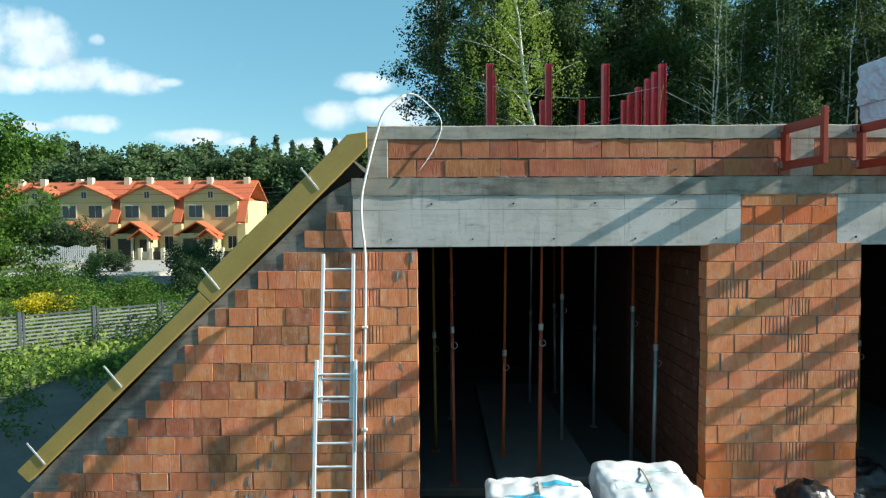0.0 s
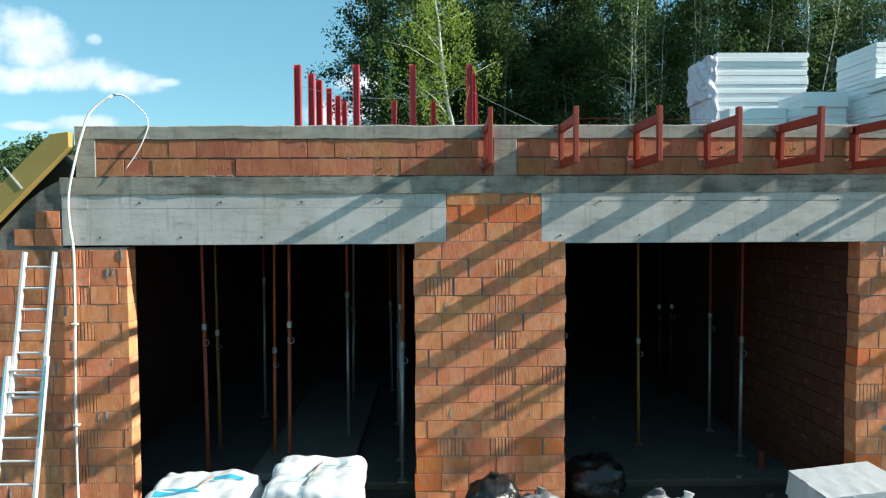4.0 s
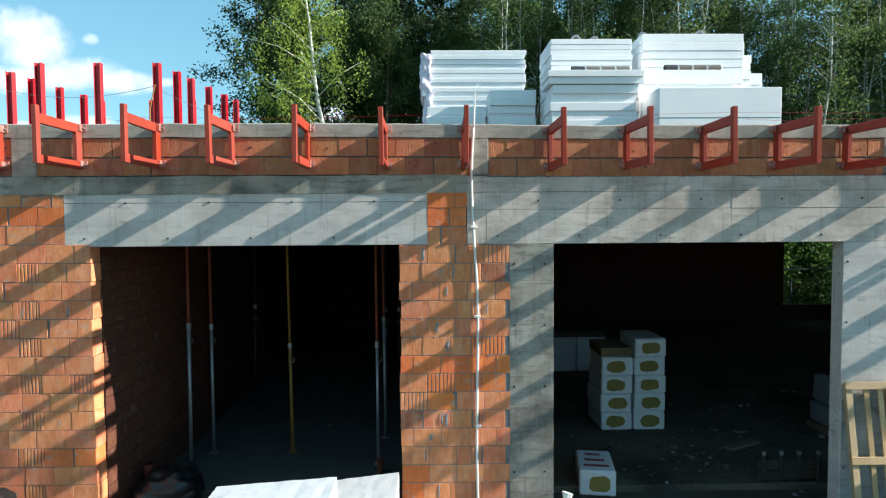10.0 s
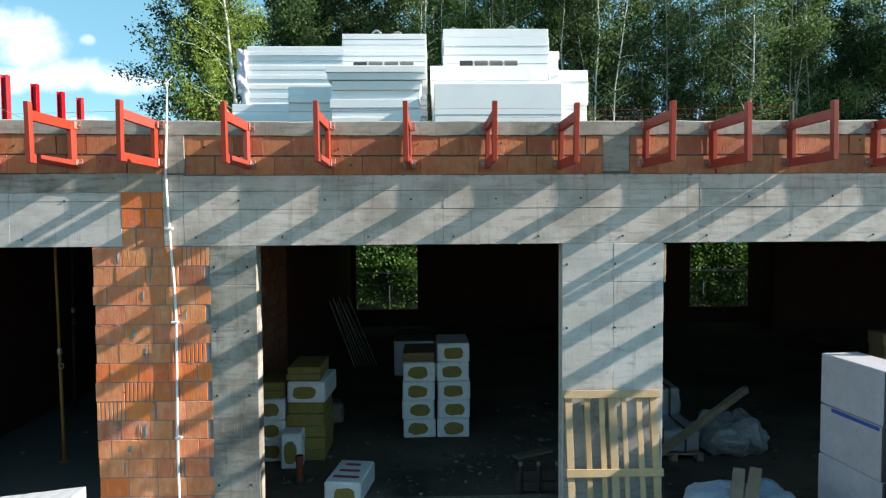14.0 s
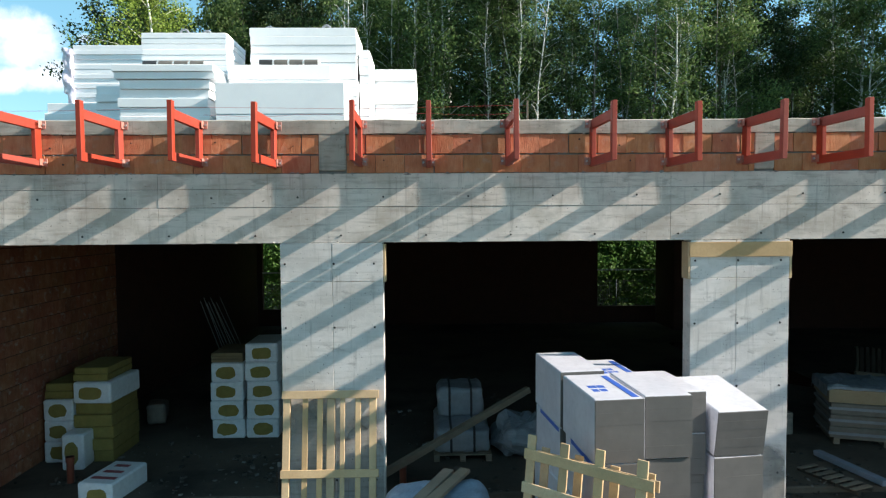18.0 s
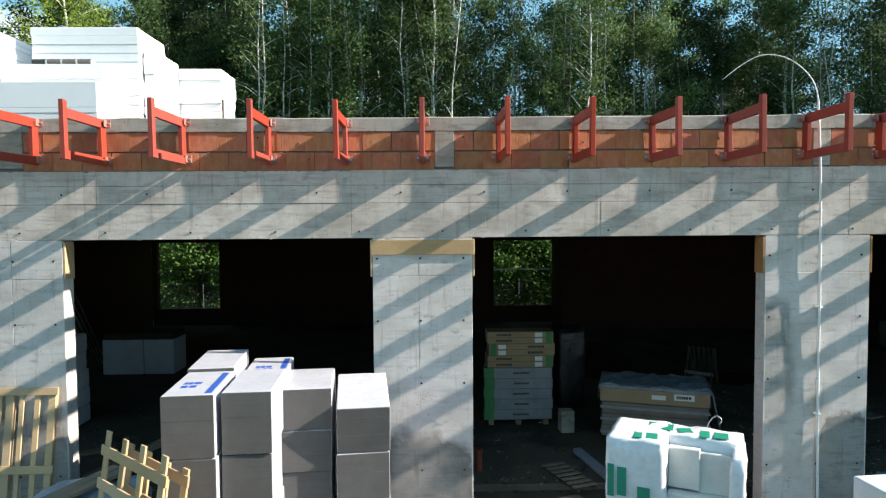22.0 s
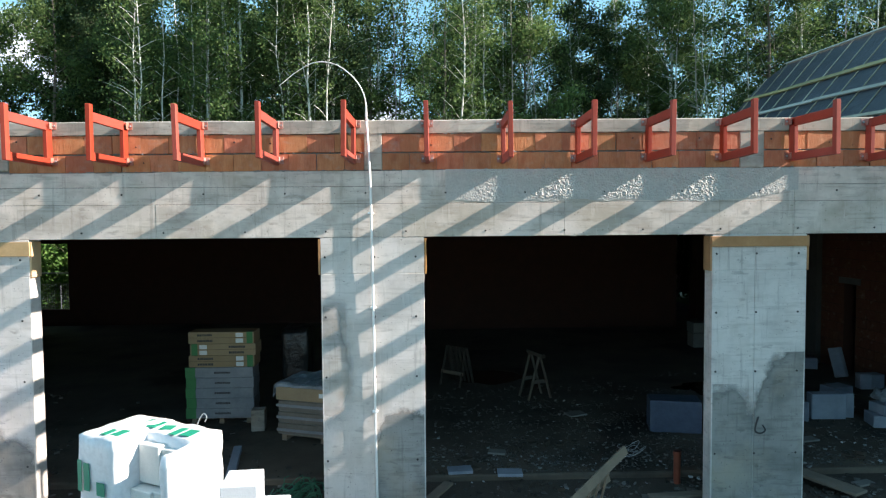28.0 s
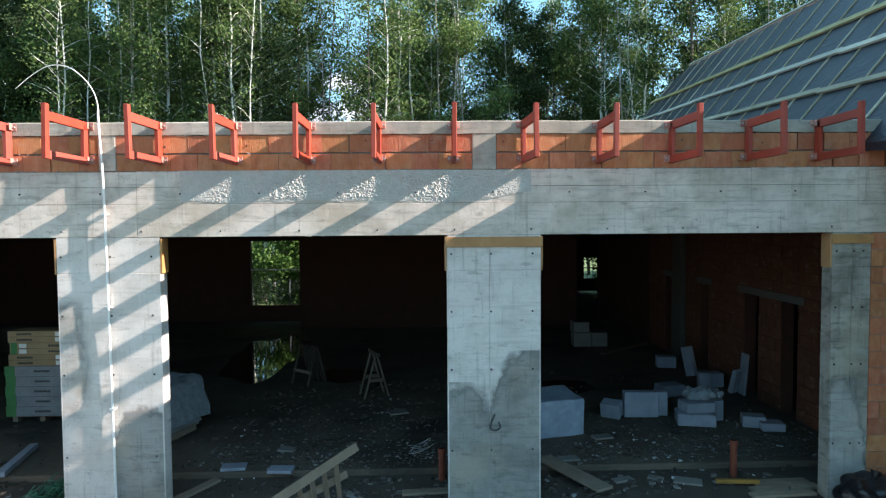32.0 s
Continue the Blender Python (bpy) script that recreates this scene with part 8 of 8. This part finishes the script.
def scatter(name, label, x0, x1, y0, y1, n, smin, smax, material, seed, skew=2.6):
    """Broken bits lying in clumps, each a skewed, tilted sliver; most of them small."""
    rng = np.random.default_rng(seed)
    V_, F_ = [], []
    heaps = [(rng.uniform(x0, x1), y0 + (y1 - y0) * rng.beta(1.2, skew), rng.uniform(0.12, 0.7)) for _ in range(max(8, n // 45))]
    for i in range(n):
        hx, hy, hs = heaps[rng.integers(0, len(heaps))]
        x, y = (rng.normal(hx, hs), rng.normal(hy, hs * 0.35)) if rng.random() < 0.75 else (rng.uniform(x0, x1), y0 + (y1 - y0) * rng.beta(1.2, skew))
        x, y = min(x1, max(x0, x)), min(y1, max(y0, y))
        z = 0.002 if y > FLOOR_Y else -0.098
        s1 = smin + (smax - smin) * rng.random() ** 2.5
        s2, hh, an = s1 * rng.uniform(0.25, 0.9), s1 * rng.uniform(0.15, 0.7), rng.uniform(0, math.pi)
        ca, sa = math.cos(an), math.sin(an)
        lift = rng.uniform(0, 0.5, 4) * hh
        o = len(V_)
        for zz in (0, 1):
            for q, (px_, py_) in enumerate(((-s1, -s2), (s1, -s2 * 0.5), (s1 * 0.7, s2), (-s1 * 0.5, s2 * 0.8))):
                V_.append((x + px_ * ca - py_ * sa, y + px_ * sa + py_ * ca, z + (hh + lift[q] if zz else 0)))
        F_ += [(o, o + 3, o + 2, o + 1), (o + 4, o + 5, o + 6, o + 7), (o, o + 1, o + 5, o + 4), (o + 1, o + 2, o + 6, o + 5), (o + 2, o + 3, o + 7, o + 6), (o + 3, o, o + 4, o + 7)]
    me = bpy.data.meshes.new(name)
    me.from_pydata(V_, [], F_)
    me.materials.append(material)
    tagged(new(name, me), label, "debris", kind="stuff")


def chip_mat(name, stops):
    """Broken bits that each take a shade of their own from the ramp."""
    m = bpy.data.materials.new(name)
    m.use_nodes = True
    n, l = m.node_tree.nodes, m.node_tree.links
    geo, ramp = n.new("ShaderNodeNewGeometry"), n.new("ShaderNodeValToRGB")
    ramp.color_ramp.elements[0].position, ramp.color_ramp.elements[1].position = stops[0][0], stops[-1][0]
    ramp.color_ramp.elements[0].color, ramp.color_ramp.elements[1].color = stops[0][1] + (1,), stops[-1][1] + (1,)
    for p, c in stops[1:-1]:
        ramp.color_ramp.elements.new(p).color = c + (1,)
    l.new(geo.outputs["Random Per Island"], ramp.inputs[0])
    l.new(ramp.outputs[0], n["Principled BSDF"].inputs["Base Color"])
    n["Principled BSDF"].inputs["Roughness"].default_value = 0.85
    return m


M_CHIP = chip_mat("mixed_rubble", ((0.0, (0.022, 0.019, 0.016)), (0.55, (0.065, 0.058, 0.049)), (0.90, (0.14, 0.13, 0.118)), (1.0, (0.27, 0.275, 0.28))))
M_DUSTCHIP = chip_mat("lime_dust_rubble", ((0.0, (0.04, 0.038, 0.034)), (0.7, (0.085, 0.083, 0.078)), (1.0, (0.20, 0.20, 0.195))))
scatter("rubble", "broken grey building rubble strewn over the floor", 26.9, 38.0, 1.3, 8.0, 6200, 0.003, 0.034, M_CHIP, 1)
scatter("rubble", "pale lime rubble in a band near the floor edge", 26.9, 37.5, 1.35, 2.6, 3600, 0.003, 0.03, M_DUSTCHIP, 7, 2.0)
scatter("rubble", "broken grey building rubble strewn over the floor", 10.8, 26.9, 0.4, 7.0, 2200, 0.005, 0.05, M_CHIP, 2)
scatter("rubble", "broken rubble and splinters on the soil strip", 26.9, 37.0, 0.3, 1.3, 1100, 0.006, 0.06, M_CHIP, 8, 1.5)
scatter("scraps", "white foam and paper scraps on the floor", 26.9, 38.0, 0.4, 5.0, 46, 0.012, 0.06, M_DULLEPS, 3)
scatter("scraps", "brown timber offcuts on the floor", 20.0, 38.0, 0.3, 5.0, 150, 0.02, 0.10, M_DARKWOOD, 4)
scatter("scraps", "pale paper scraps round the wool packs", 11.2, 15.2, 2.9, 4.4, 60, 0.01, 0.07, M_DUSTCHIP, 9)
scatter("scraps", "small scraps in the doorways", 3.0, 12.0, 0.3, 5.0, 220, 0.01, 0.06, M_CHIP, 5)
for x, y, w, d, an in ((33.82, 0.83, 0.34, 0.16, 18), (34.83, 0.72, 0.42, 0.24, -22), (34.36, 0.86, 0.24, 0.14, -30), (33.98, 2.55, 0.36, 0.22, 12), (30.1, 4.3, 0.4, 0.28, 20), (28.2, 2.2, 0.3, 0.2, -14), (33.1, 1.5, 0.34, 0.2, 8)):
    t = thing("board_scrap", "broken piece of grey board lying in the rubble", "board", pose(x, y, 0.002 if y > FLOOR_Y else -0.098, 0, 0, an), group="board scraps")
    box_part("board", (-w / 2, w / 2, -d / 2, d / 2, 0, 0.035), M_PLINTH, t, 0.006)

# ---- sheet on the roof, wires between the posts ----
t = thing("roof_sheet", "grey membrane sheet lying over the roof edge", "sheet", pose(27.6, 1.1, 4.905))
bm = B()
lump(bm, -2.6, 2.4, -0.5, 0.6, 0, 0.62, 0.4, 0.05, 1.2, 14, 95)
part("sheet", bm, M_CAP, t, smooth=True)
t = thing("wire", "thin wire strung between the red roof posts", "wire")
for p, q in (((0.18, 4.68), (3.76, 4.71)), ((0.54, 8.69), (4.1, 8.69)), ((3.76, 4.71), (9.3, 5.0))):
    bm = B()
    tube(bm, [(p[0] + (q[0] - p[0]) * u_, p[1] + (q[1] - p[1]) * u_, (7.0 if q[0] < 9 else 6.9 - 1.9 * u_) - 0.25 * math.sin(math.pi * u_)) for u_ in np.linspace(0, 1, 12)], 0.006, 4)
    part("strand", bm, M_STEEL, t)
t = thing("twine", "thin red line strung along behind the parapet", "twine")
for x0, x1, z0, z1 in ((5.0, 18.2, 5.66, 5.72), (13.8, 18.2, 5.60, 5.62)):
    bm = B()
    tube(bm, [(x0 + (x1 - x0) * u_, 0.5, z0 + (z1 - z0) * u_ - 0.03 * math.sin(math.pi * u_ * 3) ** 2) for u_ in np.linspace(0, 1, 30)], 0.0022, 4)
    part("strand", bm, M_REDP, t)
for x in (5.0, 18.2):
    box_part("peg", (x - 0.012, x + 0.012, 0.488, 0.512, 4.905, 5.78), M_OLDWOOD, t, 0.002)
t = thing("cord", "yellow cord hanging from a red roof post", "cord")
bm = B()
tube(bm, smooth_path([(3.71, 4.62, 7.0), (3.61, 4.58, 6.4), (3.68, 4.58, 5.6), (3.78, 4.5, 4.95)]), 0.012, 5)
part("strand", bm, M_YELLOW, t)

rngn = np.random.default_rng(77)
cn = np.stack([rngn.uniform(-0.35, 0.35, 14), rngn.uniform(-0.3, 0.3, 14), rngn.uniform(0.02, 0.12, 14)], 1)
M_TWINE = mat("green_plastic_net", (0.03, 0.16, 0.09), (0.02, 0.11, 0.07), 0.6, 9, 60, 0.2)
heap = thing("net_heap", "crumpled heap of green plastic netting on the soil", "net", pose(25.0, 0.75, -0.1))
for i in range(26):
    bm = B()
    c = cn[i % 14]
    pts = [(c[0] + 0.16 * math.cos(a * 1.3 + i), c[1] + 0.16 * math.sin(a + i * 0.7), max(0.012, c[2] + 0.10 * math.sin(a * 2.1 + i))) for a in np.linspace(0, 5, 10)]
    tube(bm, pts, 0.009, 4)
    part("strand", bm, M_TWINE, heap)

# lifting holes in single blocks of the parapet and the piers
rh_ = random.Random(31)
for root, x0, x1, z0, n in ((parapet, -1.4, 37.0, 5.19, 34), (parapet, -1.4, 37.0, 4.94, 12), (pier_a, 2.8, 4.7, 1.2, 3), (pier_b, 9.0, 10.2, 1.95, 3)):
    for i in range(n):
        x = x0 + (x1 - x0) * (i + rh_.uniform(0.1, 0.9)) / n
        z = z0 + rh_.uniform(-0.05, 0.05) + (rise(x) if root is parapet else 0.5 * i)
        bm = B()
        cyl(bm, (x, -0.007, z), (x, 0.01, z), rh_.uniform(0.008, 0.014), seg=8)
        part("lifting_hole", bm, M_HOLE, root)
# wire mesh fence outside the rear windows
for a, b in WINS:
    t = thing("mesh_fence", "thin wire mesh fence behind a rear window", "fence", pose(a - 0.6, 18.6, -0.16))
    w = b - a + 1.2
    for x in (0.0, w / 2, w):
        bm = B()
        cyl(bm, (x, 0, 0), (x, 0, 1.75), 0.025, seg=8)
        part("post", bm, M_FPOST, t)
    for k in range(9):
        bm = B()
        bx(bm, 0, w, -0.003, 0.003, 0.15 + k * 0.19, 0.156 + k * 0.19)
        part("wire", bm, M_FPOST, t)
    for k in range(int(w / 0.1)):
        bm = B()
        bx(bm, 0.05 + k * 0.1, 0.054 + k * 0.1, -0.002, 0.002, 0.12, 1.72)
        part("wire", bm, M_FPOST, t)
